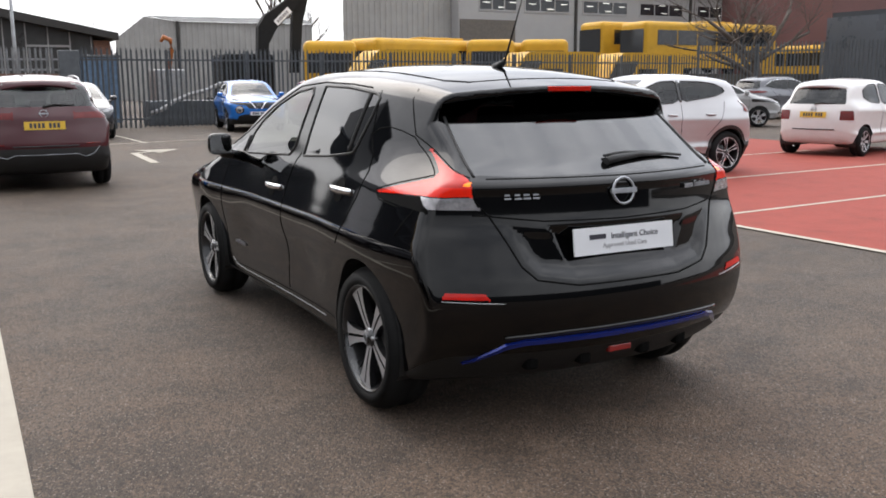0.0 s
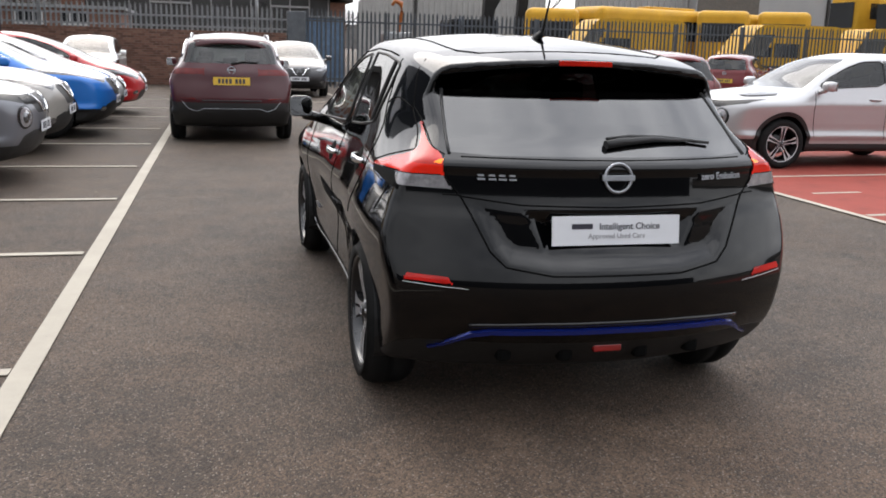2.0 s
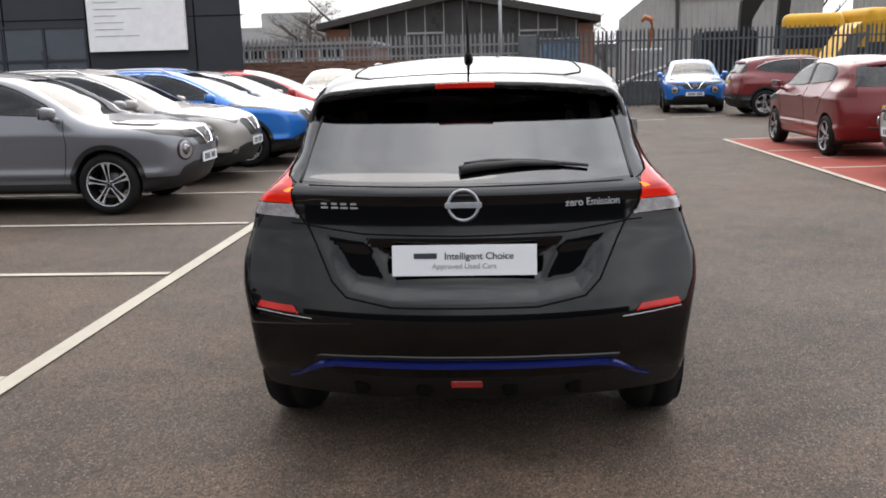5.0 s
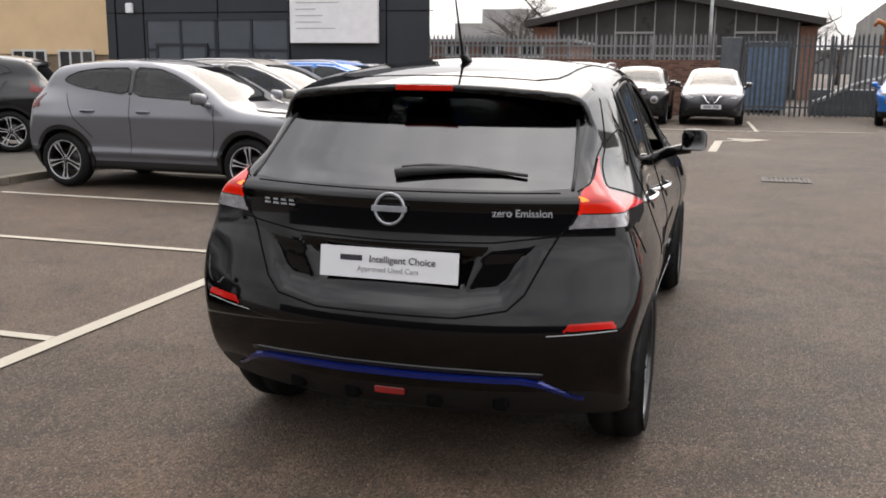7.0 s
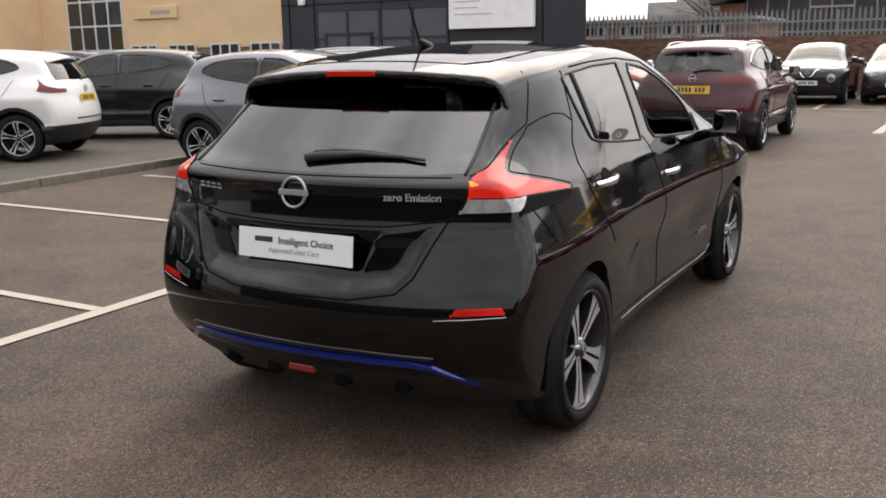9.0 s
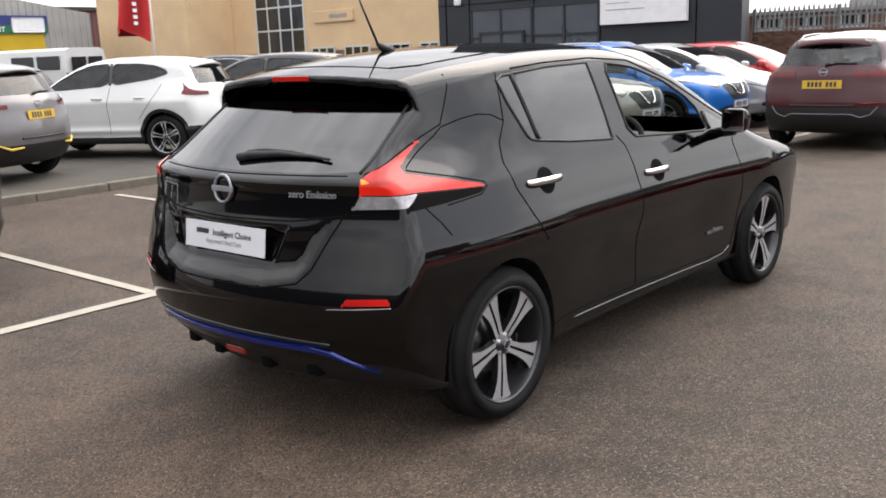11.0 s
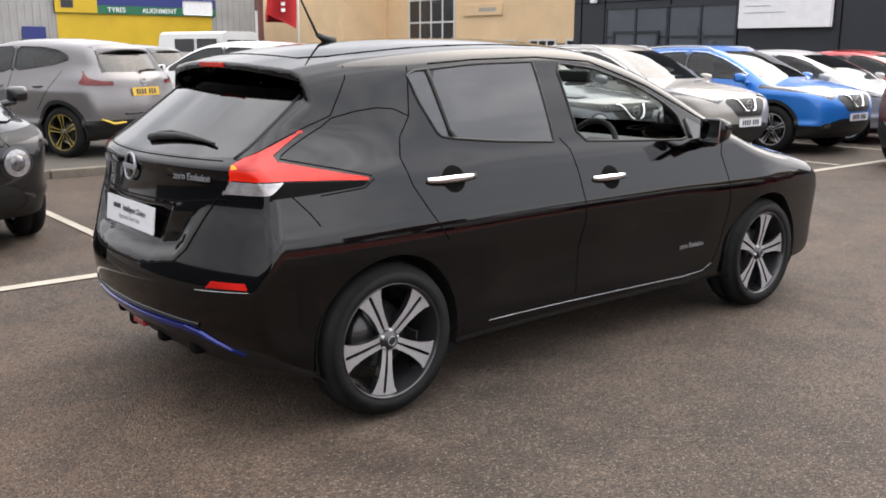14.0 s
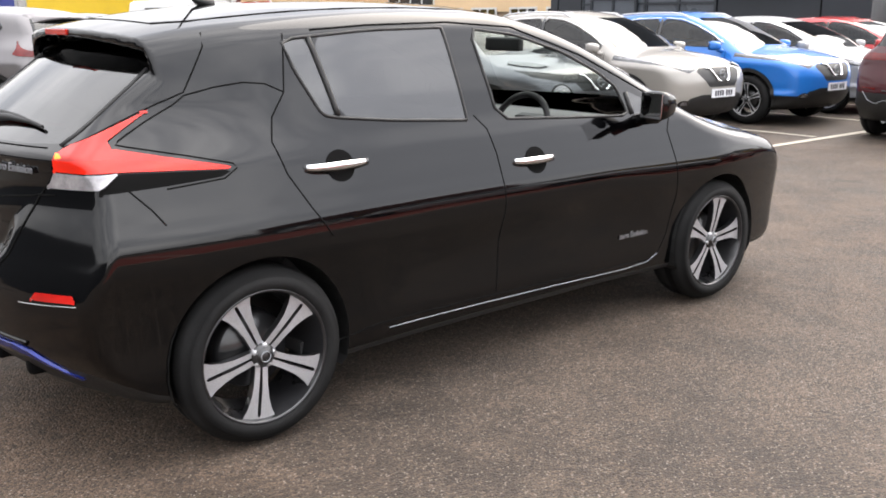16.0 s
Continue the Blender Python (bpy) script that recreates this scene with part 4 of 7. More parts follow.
        seam_side(sk, bm, [(-0.42, 0.955), (-0.36, 0.89), (-0.325, 0.84)], 0.003, s)
        seam_side(sk, bm, [(-0.155, 1.225), (-0.05, 1.248), (0.05, 1.260), (0.13, 1.253), (0.196, 1.222)], 0.003, s)
        seam_side(sk, bm, [(-0.545, 1.082), (-0.40, 1.142), (-0.262, 1.196), (-0.155, 1.235), (-0.105, 1.31), (-0.06, 1.38), (-0.048, 1.425)], 0.003, s)
        seam_side(sk, bm, [(-0.155, 1.225), (-0.20, 1.195), (-0.30, 1.148), (-0.40, 1.098), (-0.413, 1.087), (-0.38, 1.079), (-0.2, 1.040), (-0.06, 1.006), (-0.050, 0.990), (-0.10, 0.962), (-0.3, 0.948)], 0.003, s)
        part("door_seams", bm, GAP, car)
        bm = bmesh.new()
        seam_side(sk, bm, [(0.56, 0.300), (1.2, 0.291), (2.0, 0.278), (2.17, 0.290), (2.24, 0.325)], 0.002, s, 0.001)
        part("sill_trim", bm, BADGE, car, "thin chrome sill line")
        for pts, nm in ((rounded(quarter[:1] + reard[1:] + quarter[2:], 1), "window_seal"), (rounded(frontd, 1), "window_seal")):
            bm = bmesh.new()
            seam_side(sk, bm, pts, 0.007, s, 0.0, 0, True)
            part(nm, bm, PLASTIC, car)
        bm = bmesh.new()
        seam_side(sk, bm, [(0.342, 1.405), (0.400, 1.127)], 0.011, s)
        part("window_divider", bm, PLASTIC, car)
        bm = bmesh.new()
        seam_side(sk, bm, [(2.06, 1.13), (2.06, 1.03)], 0.012, s)
        part("quarter_divider", bm, PLASTIC, car)
        y0 = [(a, b) for a, b in [(0.36, 1.432), (0.62, 1.448), (1.03, 1.458), (1.39, 1.437), (1.79, 1.31), (2.03, 1.205), (2.35, 1.06)]]
        bm = bmesh.new()
        seam_side(sk, bm, y0, 0.0045, s)
        part("roof_seam", bm, GAP, car)
        door_handle(sk, car, s, 0.210, 0.480, 0.962, CHROME)
        door_handle(sk, car, s, 1.232, 1.472, 0.886, CHROME)
        door_mirror(car, 0.835, 2.03, 1.085, s, GLOSSBLACK, 0.165, 0.145)
    bm = bmesh.new()
    line = [(-0.60, 0.945), (-0.585, 0.93), (-0.553, 0.87), (-0.488, 0.735), (-0.433, 0.682), (-0.26, 0.652), (0.26, 0.652), (0.433, 0.682), (0.488, 0.735), (0.553, 0.87), (0.585, 0.93), (0.60, 0.945)]
    seam_end(sk, bm, line, 0.004)
    seam_end(sk, bm, [(-0.65, 0.937), (-0.58, 0.935)], 0.003)
    seam_end(sk, bm, [(0.65, 0.937), (0.58, 0.935)], 0.003)
    seam_end(sk, bm, [(-0.58, 0.932), (-0.37, 0.907), (0.0, 0.900), (0.37, 0.907), (0.58, 0.932)], 0.0035)
    seam_end(sk, bm, [(-0.60, 0.945), (-0.638, 1.0), (-0.642, 1.078)], 0.003)
    seam_end(sk, bm, [(0.60, 0.945), (0.638, 1.0), (0.642, 1.078)], 0.003)
    seam_end(sk, bm, [(-0.58, 1.077), (0.0, 1.073), (0.58, 1.077)], 0.003)
    part("tailgate_seams", bm, GAP, car)
    for s in (1, -1):
        bm = bmesh.new()
        seam_end(sk, bm, [(s * 0.618, 1.085), (s * 0.61, 1.15), (s * 0.592, 1.26), (s * 0.58, 1.31)], 0.007, -1, -0.001)
        part("glass_edge", bm, PLASTIC, car)
    bm = bmesh.new()
    ty = [i * 0.1 for i in range(-4, 5)]
    pts = [(x, -0.185 + 0.30 * x * x) for x in ty]
    tube(bm, [(x, y, z) for (x, y), z in zip(pts, sk.at_top([a for a, _ in pts], [b for _, b in pts]))], 0.003, 6)
    for s in (1, -1):
        pts = [(s * (0.40 + 0.035 * i), -0.137 + 0.05 * i) for i in range(3)] + [(s * 0.485, 0.1 + 0.25 * i) for i in range(6)]
        tube(bm, [(x, y, z) for (x, y), z in zip(pts, sk.at_top([a for a, _ in pts], [b for _, b in pts]))], 0.004, 6)
    part("roof_joints", bm, GAP, car)
    bm = bmesh.new()
    box(bm, (-0.115, -0.004, -0.011), (0.115, 0.03, 0.011), 0.003, 0, pose(0, -0.330, 1.425))
    part("brake_light", bm, RED_LENS, car, "high red brake light in the spoiler")
    # blue trim line, fog light, badges, plate
    bm = bmesh.new()
    half = [(0.0, 0.436), (0.3, 0.434), (0.48, 0.430), (0.55, 0.414), (0.61, 0.378), (0.65, 0.352), (0.69, 0.335)]
    band_end(sk, bm, [(-a, b) for a, b in reversed(half[1:])] + half, 0.028, 0.014)
    part("blue_trim", bm, BLUE_TRIM, car, "metallic blue trim line along the bumper")
    bm = bmesh.new()
    seam_end(sk, bm, [(-0.56, 0.452), (-0.3, 0.464), (0, 0.466), (0.3, 0.464), (0.56, 0.452)], 0.009, -1, 0.0)
    part("bumper_lip", bm, BLACKPAINT, car)
    for x in (-0.40, -0.16, 0.16, 0.40):
        yl = float(sk.at_end([x], [0.34])[0])
        part("diffuser_fin", boxed((x - 0.03, yl + 0.004, 0.285), (x + 0.03, yl + 0.12, 0.36), 0.015), GAP, car)
    yl = float(sk.at_end([0.0], [0.345])[0])
    part("fog_light", boxed((-0.06, yl - 0.012, 0.328), (0.06, yl + 0.03, 0.362), 0.008), FOG_RED, car, "red rear fog light low in the bumper")
    for s in (1, -1):
        bm = bmesh.new()
        seam_end(sk, bm, [(s * 0.57, 0.597), (s * 0.68, 0.603), (s * 0.80, 0.612)], 0.0014, -1, 0.001)
        part("reflector_trim", bm, RIMGREY, car)
    ye = float(sk.at_end([0.0], [1.012])[0])
    emblem(car, 0, ye - 0.012, 1.012, 0.054, -1, -7)
    for x0, w in ((-0.528, 0.028), (-0.488, 0.028), (-0.452, 0.03), (-0.414, 0.028)):
        yb = float(sk.at_end([x0 + 0.01], [1.008])[0])
        bm = bmesh.new()
        prism(bm, [(0, 0), (w, 0), (w, 0.007), (0.0, 0.007)], 0.003, pose(x0, yb - 0.004, 0.997, 83, 0, -16))
        prism(bm, [(0, 0.014), (w * 0.8, 0.014), (w * 0.8, 0.021), (0, 0.021)], 0.003, pose(x0, yb - 0.004, 0.997, 83, 0, -16))
        part("badge_bar", bm, BADGE, car, "plain silver mark of a model badge")
    yb = float(sk.at_end([0.47], [1.01])[0])
    letters("rear_lettering", "zero Emission", 0.037, BADGE, car, pose(0.465, yb - 0.010, 1.010, 83, 0, 16), 0.002)
    for s in (1, -1):
        x = float(sk.at_side([2.05], [0.45])[0])
        letters("side_lettering", "zero Emission", 0.038, BADGE, car, pose(s * (x + 0.003), 2.05, 0.452, 90, 0, 90 * s), 0.0015)
    yp = min(sk.at_end([-0.26, 0.0, 0.26, -0.26, 0.26], [z, z, z, z, z]).min() + q for z, q in ((0.762, 0.0065), (0.868, -0.0065))) - 0.004
    pl = number_plate(car, yp, 0.815, -1, PLATE_WHITE, -7, ink=False)
    pl["label"] = "white dealer show plate"
    m = pose(0, yp, 0.815, 83, 0, 0) @ pose(0, 0, 0.0064)
    bm = bmesh.new()
    box(bm, (-0.182, 0.006, 0), (-0.098, 0.026, 0.0008), 0, 0, m)
    part("plate_bar", bm, INK, pl)
    letters("plate_lettering", "Intelligent Choice", 0.035, INK, pl, m @ pose(0.053, 0.014, 0.0004), 0.0004)
    letters("plate_lettering", "Approved Used Cars", 0.027, INKGREY, pl, m @ pose(0.0, -0.022, 0.0004), 0.0004)
    # wiper
    bm = bmesh.new()
    on = lambda x, z, o=0.02: (x, float(sk.at_end([x], [z])[0]) - o, z)
    tube(bm, [on(-0.015, 1.125, 0.02), on(0.05, 1.136, 0.024), on(0.2, 1.145, 0.024), on(0.36, 1.139, 0.02)], [0.018, 0.017, 0.012, 0.006], 8)
    tube(bm, [on(0.0, 1.146, 0.018), on(0.1, 1.154, 0.022), on(0.25, 1.150, 0.022), on(0.458, 1.130, 0.02)], [0.006, 0.009, 0.009, 0.006], 8)
    part("rear_wiper", bm, PLASTIC, car)
    bm = bmesh.new()
    za = float(sk.at_top([0], [0.22])[0])
    tube(bm, [(0, 0.30, za + 0.002), (0, 0.235, za + 0.02), (0, 0.205, za + 0.035)], [0.022, 0.018, 0.009], 8)
    tube(bm, [(0, 0.21, za + 0.03), (0, 0.13, za + 0.18), (0, 0.05, za + 0.335)], [0.0065, 0.0045, 0.003], 6)
    part("aerial", bm, PLASTIC, car)
    # wheels
    for yc in (0.0, 2.7):
        arch_liner(yc, 0.335, 0.354, 0.3, car, 0.5, 0.86)
        for s in (1, -1):
            w = wheel(0.323, 0.241, 0.215, (5, 0.013, 0.024, 0.070), car, (s * 0.768, yc, 0.323), s, (RIMSILVER, RIMBLACK))
            w.matrix_local = pose(s * 0.768, yc, 0.323, 0, 0, 0 if s > 0 else 180) @ pose(0, 0, 0, -9.0 if yc == 0.0 else 27.0)
    cabin_parts(car, 0.3, 2.55, 1.03, 0.80, 1.5, 1, 1.15)
    bm = bmesh.new()
    box(bm, (-0.13, -0.02, -0.035), (0.13, 0.02, 0.035), 0.012, 0, pose(0.02, 1.93, 1.345))
    tube(bm, [(0.02, 1.93, 1.36), (0.02, 1.96, 1.40)], 0.012, 6)
    part("cabin_mirror", bm, PLASTIC, car)
    bm = bmesh.new()
    pts = [(x, y) for y in (-0.2, 0.2, 0.6, 1.0, 1.4, 1.6) for x in (-0.5, -0.25, 0, 0.25, 0.5)]
    z = sk.at_top([a for a, _ in pts], [b for _, b in pts]) - 0.05
    vs = [bm.verts.new((a, b, c)) for (a, b), c in zip(pts, z)]
    for i in range(5):
        for j in range(4):
            bm.faces.new((vs[i * 5 + j], vs[i * 5 + j + 1], vs[i * 5 + j + 6], vs[i * 5 + j + 5]))
    part("headliner", bm, CABINGREY, car)
    sk.bm.free()
    return car


hero_car()

# ---- parked cars ----
PAINTED = paint("car_paint", (0.3, 0.3, 0.31), 0.2, 0.4, 0.08)
WHITE_P = paint("white_car_paint", (0.56, 0.56, 0.55), 0.0, 0.4, 0.10)
SILVER_P = paint("silver_car_paint", (0.38, 0.38, 0.385), 0.5, 0.38, 0.08)
CHAMP_P = paint("champagne_silver_paint", (0.25, 0.236, 0.215), 0.2, 0.4, 0.08)
GREY_P = paint("gunmetal_car_paint", (0.125, 0.127, 0.14), 0.3, 0.34, 0.08)
MIDGREY_P = paint("bronze_grey_car_paint", (0.130, 0.122, 0.124), 0.3, 0.36, 0.10)
DARK_P = paint("black_car_paint", (0.008, 0.008, 0.009), 0.0, 0.3, 0.05, 0.1)
BLUE_P = paint("bright_blue_car_paint", (0.008, 0.125, 0.43), 0.1, 0.4, 0.03)
RED_P = paint("bright_red_car_paint", (0.34, 0.009, 0.012), 0.0, 0.4, 0.03)
CRIMSON_P = paint("crimson_car_paint", (0.125, 0.007, 0.009), 0.1, 0.38, 0.04)
MAROON_P = paint("maroon_car_paint", (0.046, 0.0062, 0.009), 0.0, 0.38, 0.02, 0.15)
PALE_P = paint("pale_silver_paint", (0.30, 0.30, 0.30), 0.15, 0.4, 0.08)

TAIL_RED = lamp_plastic("dark_red_lens", (0.13, 0.006, 0.005), 0.2)
BEZEL = surface("lamp_bezel", (0.015, 0.015, 0.016), 0.2, var=0.2, bump=0, coat=0.6)
SECTION = [(0.16, 0.90), (0.28, 0.945), (0.38, 0.962), (0.44, 0.992), (0.50, 0.972), (0.62, 0.980), (0.8, 0.998), (0.88, 1.004), (0.95, 0.975), (1.02, 0.942), (1.1, 0.905), (1.25, 0.845), (1.45, 0.755), (1.62, 0.66)]

KINDS = dict(
    # a short, high crossover with round lamps and bulging haunches
    crossover=dict(
        haunch=(0.0, 2.53), wb=2.53, tyre=0.335, rim=0.236, track=0.765, hole=0.372, belt=1.07,
        top=[(-0.62, 1.36), (-0.45, 1.44), (-0.2, 1.50), (0.3, 1.555), (0.8, 1.565), (1.2, 1.545), (1.55, 1.46), (1.9, 1.29), (2.2, 1.13), (2.4, 1.075), (2.75, 1.035), (3.05, 0.985), (3.25, 0.92), (3.42, 0.80)],
        rear=[(0.16, -0.45), (0.3, -0.62), (0.45, -0.71), (0.6, -0.735), (0.74, -0.72), (0.9, -0.68), (1.02, -0.65), (1.12, -0.59), (1.3, -0.47), (1.45, -0.36), (1.6, -0.22)],
        front=[(0.16, 3.05), (0.28, 3.26), (0.42, 3.36), (0.58, 3.395), (0.75, 3.395), (0.88, 3.36), (0.98, 3.25), (1.1, 2.95)],
        wide=[(-0.8, 0.78), (-0.5, 0.85), (-0.1, 0.884), (0.2, 0.875), (0.7, 0.848), (1.5, 0.845), (2.1, 0.865), (2.5, 0.884), (2.9, 0.86), (3.4, 0.76)],
        cabin=[(-0.8, 0.74), (-0.4, 0.86), (0.0, 0.95), (0.4, 0.985), (1.0, 1.0), (1.8, 0.98), (2.4, 0.92)],
        glass_r=[(0.60, 1.12), (0.585, 1.2), (0.52, 1.40), (0.42, 1.43)], glass_f=[(0.66, 1.07), (0.63, 1.14), (0.50, 1.44), (0.44, 1.47)],
        win=[[(0.88, 1.452), (0.45, 1.442), (0.16, 1.405), (0.0, 1.345), (-0.05, 1.285), (0.2, 1.215), (0.88, 1.135)], [(0.95, 1.455), (1.27, 1.44), (1.52, 1.36), (1.80, 1.225), (1.97, 1.12), (1.95, 1.075), (0.95, 1.128)]],
        clad=0.40, arch=0.05, plate_r=0.86, plate_f=0.56, lamp="round", tail=[(-0.8, 0.945), (-0.8, 1.0), (-0.55, 1.005), (-0.42, 1.055), (-0.31, 1.13), (-0.35, 1.05), (-0.33, 0.99), (-0.37, 0.965), (-0.5, 0.95)], tail_in=0.50,
        grille=[(0.28, 0.70), (0.44, 0.86), (0.36, 0.885)], vee=True, emb_r=0.99, emb_f=0.80, spoke=(5, 0.034, 0.022, 0.054)),
    # a longer family crossover with slim lamps
    family=dict(
        wb=2.65, tyre=0.35, rim=0.235, track=0.79, hole=0.388, belt=1.06,
        top=[(-0.72, 1.38), (-0.55, 1.46), (-0.3, 1.525), (0.2, 1.58), (0.8, 1.60), (1.3, 1.575), (1.65, 1.48), (2.0, 1.32), (2.3, 1.18), (2.5, 1.10), (2.85, 1.06), (3.2, 1.0), (3.42, 0.92), (3.55, 0.80)],
        rear=[(0.16, -0.55), (0.3, -0.72), (0.45, -0.81), (0.6, -0.83), (0.75, -0.815), (0.9, -0.78), (1.02, -0.755), (1.12, -0.70), (1.3, -0.58), (1.48, -0.45), (1.62, -0.3)],
        front=[(0.16, 3.2), (0.28, 3.42), (0.42, 3.52), (0.58, 3.545), (0.75, 3.53), (0.9, 3.44), (1.02, 3.2), (1.12, 2.9)],
        wide=[(-0.9, 0.80), (-0.5, 0.875), (-0.1, 0.90), (0.3, 0.895), (0.8, 0.875), (1.5, 0.87), (2.2, 0.88), (2.65, 0.90), (3.1, 0.87), (3.55, 0.75)],
        cabin=[(-0.9, 0.75), (-0.45, 0.87), (0.0, 0.955), (0.4, 0.985), (1.0, 1.0), (1.9, 0.98), (2.5, 0.93)],
        glass_r=[(0.67, 1.15), (0.655, 1.22), (0.585, 1.42), (0.47, 1.465)], glass_f=[(0.69, 1.11), (0.66, 1.17), (0.53, 1.46), (0.47, 1.50)],
        win=[[(0.9, 1.475), (0.45, 1.46), (0.08, 1.40), (-0.12, 1.32), (-0.22, 1.24), (0.1, 1.175), (0.9, 1.11)], [(0.97, 1.478), (1.3, 1.455), (1.6, 1.37), (1.9, 1.24), (2.12, 1.12), (2.1, 1.07), (0.97, 1.105)]],
        clad=0.43, arch=0.05, plate_r=0.90, plate_f=0.55, lamp="slim", tail=[(-0.9, 1.065), (-0.45, 1.075), (-0.2, 1.045), (-0.42, 0.985), (-0.9, 0.985)], tail_in=0.38,
        grille=[(0.28, 0.63), (0.46, 0.83), (0.38, 0.87)], vee=True, emb_r=1.06, emb_f=0.79, spoke=(5, 0.03, 0.018, 0.05)),
    # a plain five-door hatchback
    hatch=dict(
        wb=2.60, tyre=0.315, rim=0.22, track=0.735, hole=0.345, belt=1.03,
        top=[(-0.58, 1.32), (-0.42, 1.41), (-0.2, 1.465), (0.3, 1.52), (0.9, 1.535), (1.35, 1.51), (1.7, 1.43), (2.1, 1.25), (2.4, 1.10), (2.6, 1.03), (2.9, 0.96), (3.15, 0.88), (3.3, 0.79), (3.42, 0.68)],
        rear=[(0.16, -0.42), (0.3, -0.59), (0.45, -0.68), (0.6, -0.70), (0.75, -0.69), (0.9, -0.66), (1.0, -0.64), (1.1, -0.585), (1.3, -0.46), (1.45, -0.36), (1.55, -0.26)],
        front=[(0.16, 3.1), (0.28, 3.29), (0.42, 3.38), (0.58, 3.40), (0.72, 3.37), (0.85, 3.25), (0.97, 3.0), (1.1, 2.6)],
        wide=[(-0.7, 0.75), (-0.4, 0.82), (0.0, 0.848), (0.5, 0.842), (1.4, 0.836), (2.1, 0.842), (2.6, 0.848), (3.0, 0.81), (3.4, 0.69)],
        cabin=[(-0.7, 0.78), (-0.3, 0.88), (0.0, 0.95), (0.4, 0.985), (1.0, 1.0), (1.9, 0.98), (2.5, 0.93)],
        glass_r=[(0.59, 1.06), (0.58, 1.14), (0.53, 1.35), (0.44, 1.39)], glass_f=[(0.65, 1.04), (0.62, 1.11), (0.50, 1.40), (0.44, 1.44)],
        win=[[(0.98, 1.425), (0.5, 1.41), (0.12, 1.36), (0.0, 1.27), (0.05, 1.15), (0.98, 1.075)], [(1.05, 1.43), (1.35, 1.41), (1.7, 1.31), (2.0, 1.16), (2.15, 1.05), (1.05, 1.07)]],
        clad=0.27, arch=0.0, plate_r=0.74, plate_f=0.50, lamp="slim", tail=[(-0.75, 1.28), (-0.32, 1.24), (-0.28, 1.08), (-0.36, 0.92), (-0.75, 0.90)], tail_in=0.575,
        grille=[(0.22, 0.58), (0.34, 0.74), (0.28, 0.77)], vee=True, emb_r=0.96, emb_f=0.70, spoke=(5, 0.02, 0.028, 0.058)),
    # a tiny rounded three-door
    small=dict(
        wb=2.30, tyre=0.29, rim=0.195, track=0.70, hole=0.32, belt=0.96,
        top=[(-0.50, 1.22), (-0.36, 1.34), (-0.1, 1.43), (0.4, 1.485), (0.9, 1.49), (1.3, 1.44), (1.6, 1.32), (1.9, 1.14), (2.1, 1.01), (2.35, 0.94), (2.65, 0.87), (2.85, 0.78), (2.98, 0.66)],
        rear=[(0.16, -0.36), (0.3, -0.50), (0.45, -0.56), (0.6, -0.575), (0.75, -0.57), (0.9, -0.54), (1.0, -0.50), (1.2, -0.39), (1.35, -0.29), (1.5, -0.15)],
        front=[(0.16, 2.75), (0.28, 2.90), (0.42, 2.98), (0.58, 3.0), (0.72, 2.96), (0.85, 2.82), (0.97, 2.5)],
        wide=[(-0.6, 0.70), (-0.3, 0.78), (0.0, 0.814), (0.6, 0.812), (1.5, 0.80), (2.2, 0.812), (2.6, 0.78), (3.0, 0.64)],
        cabin=[(-0.6, 0.80), (-0.2, 0.9), (0.2, 0.97), (1.0, 1.0), (1.7, 0.97), (2.3, 0.9)],
        glass_r=[(0.56, 1.00), (0.55, 1.08), (0.50, 1.27), (0.42, 1.31)], glass_f=[(0.60, 0.98), (0.58, 1.05), (0.48, 1.33), (0.42, 1.37)],
        win=[[(0.62, 1.38), (0.3, 1.36), (0.05, 1.27), (0.02, 1.12), (0.2, 1.03), (0.62, 1.0)], [(0.70, 1.385), (1.1, 1.36), (1.4, 1.24), (1.66, 1.05), (1.66, 0.98), (0.70, 0.995)]],
        clad=0.24, arch=0.0, plate_r=0.80, plate_f=0.42, lamp="round", tail=[(-0.7, 0.88), (-0.40, 0.88), (-0.40, 0.70), (-0.7, 0.70)], tail_in=0.50,
        grille=[(0.10, 0.60), (0.20, 0.66), (0.16, 0.68)], vee=False, emb_r=0.90, emb_f=0.72, spoke=(7, 0.0, 0.016, 0.03)))


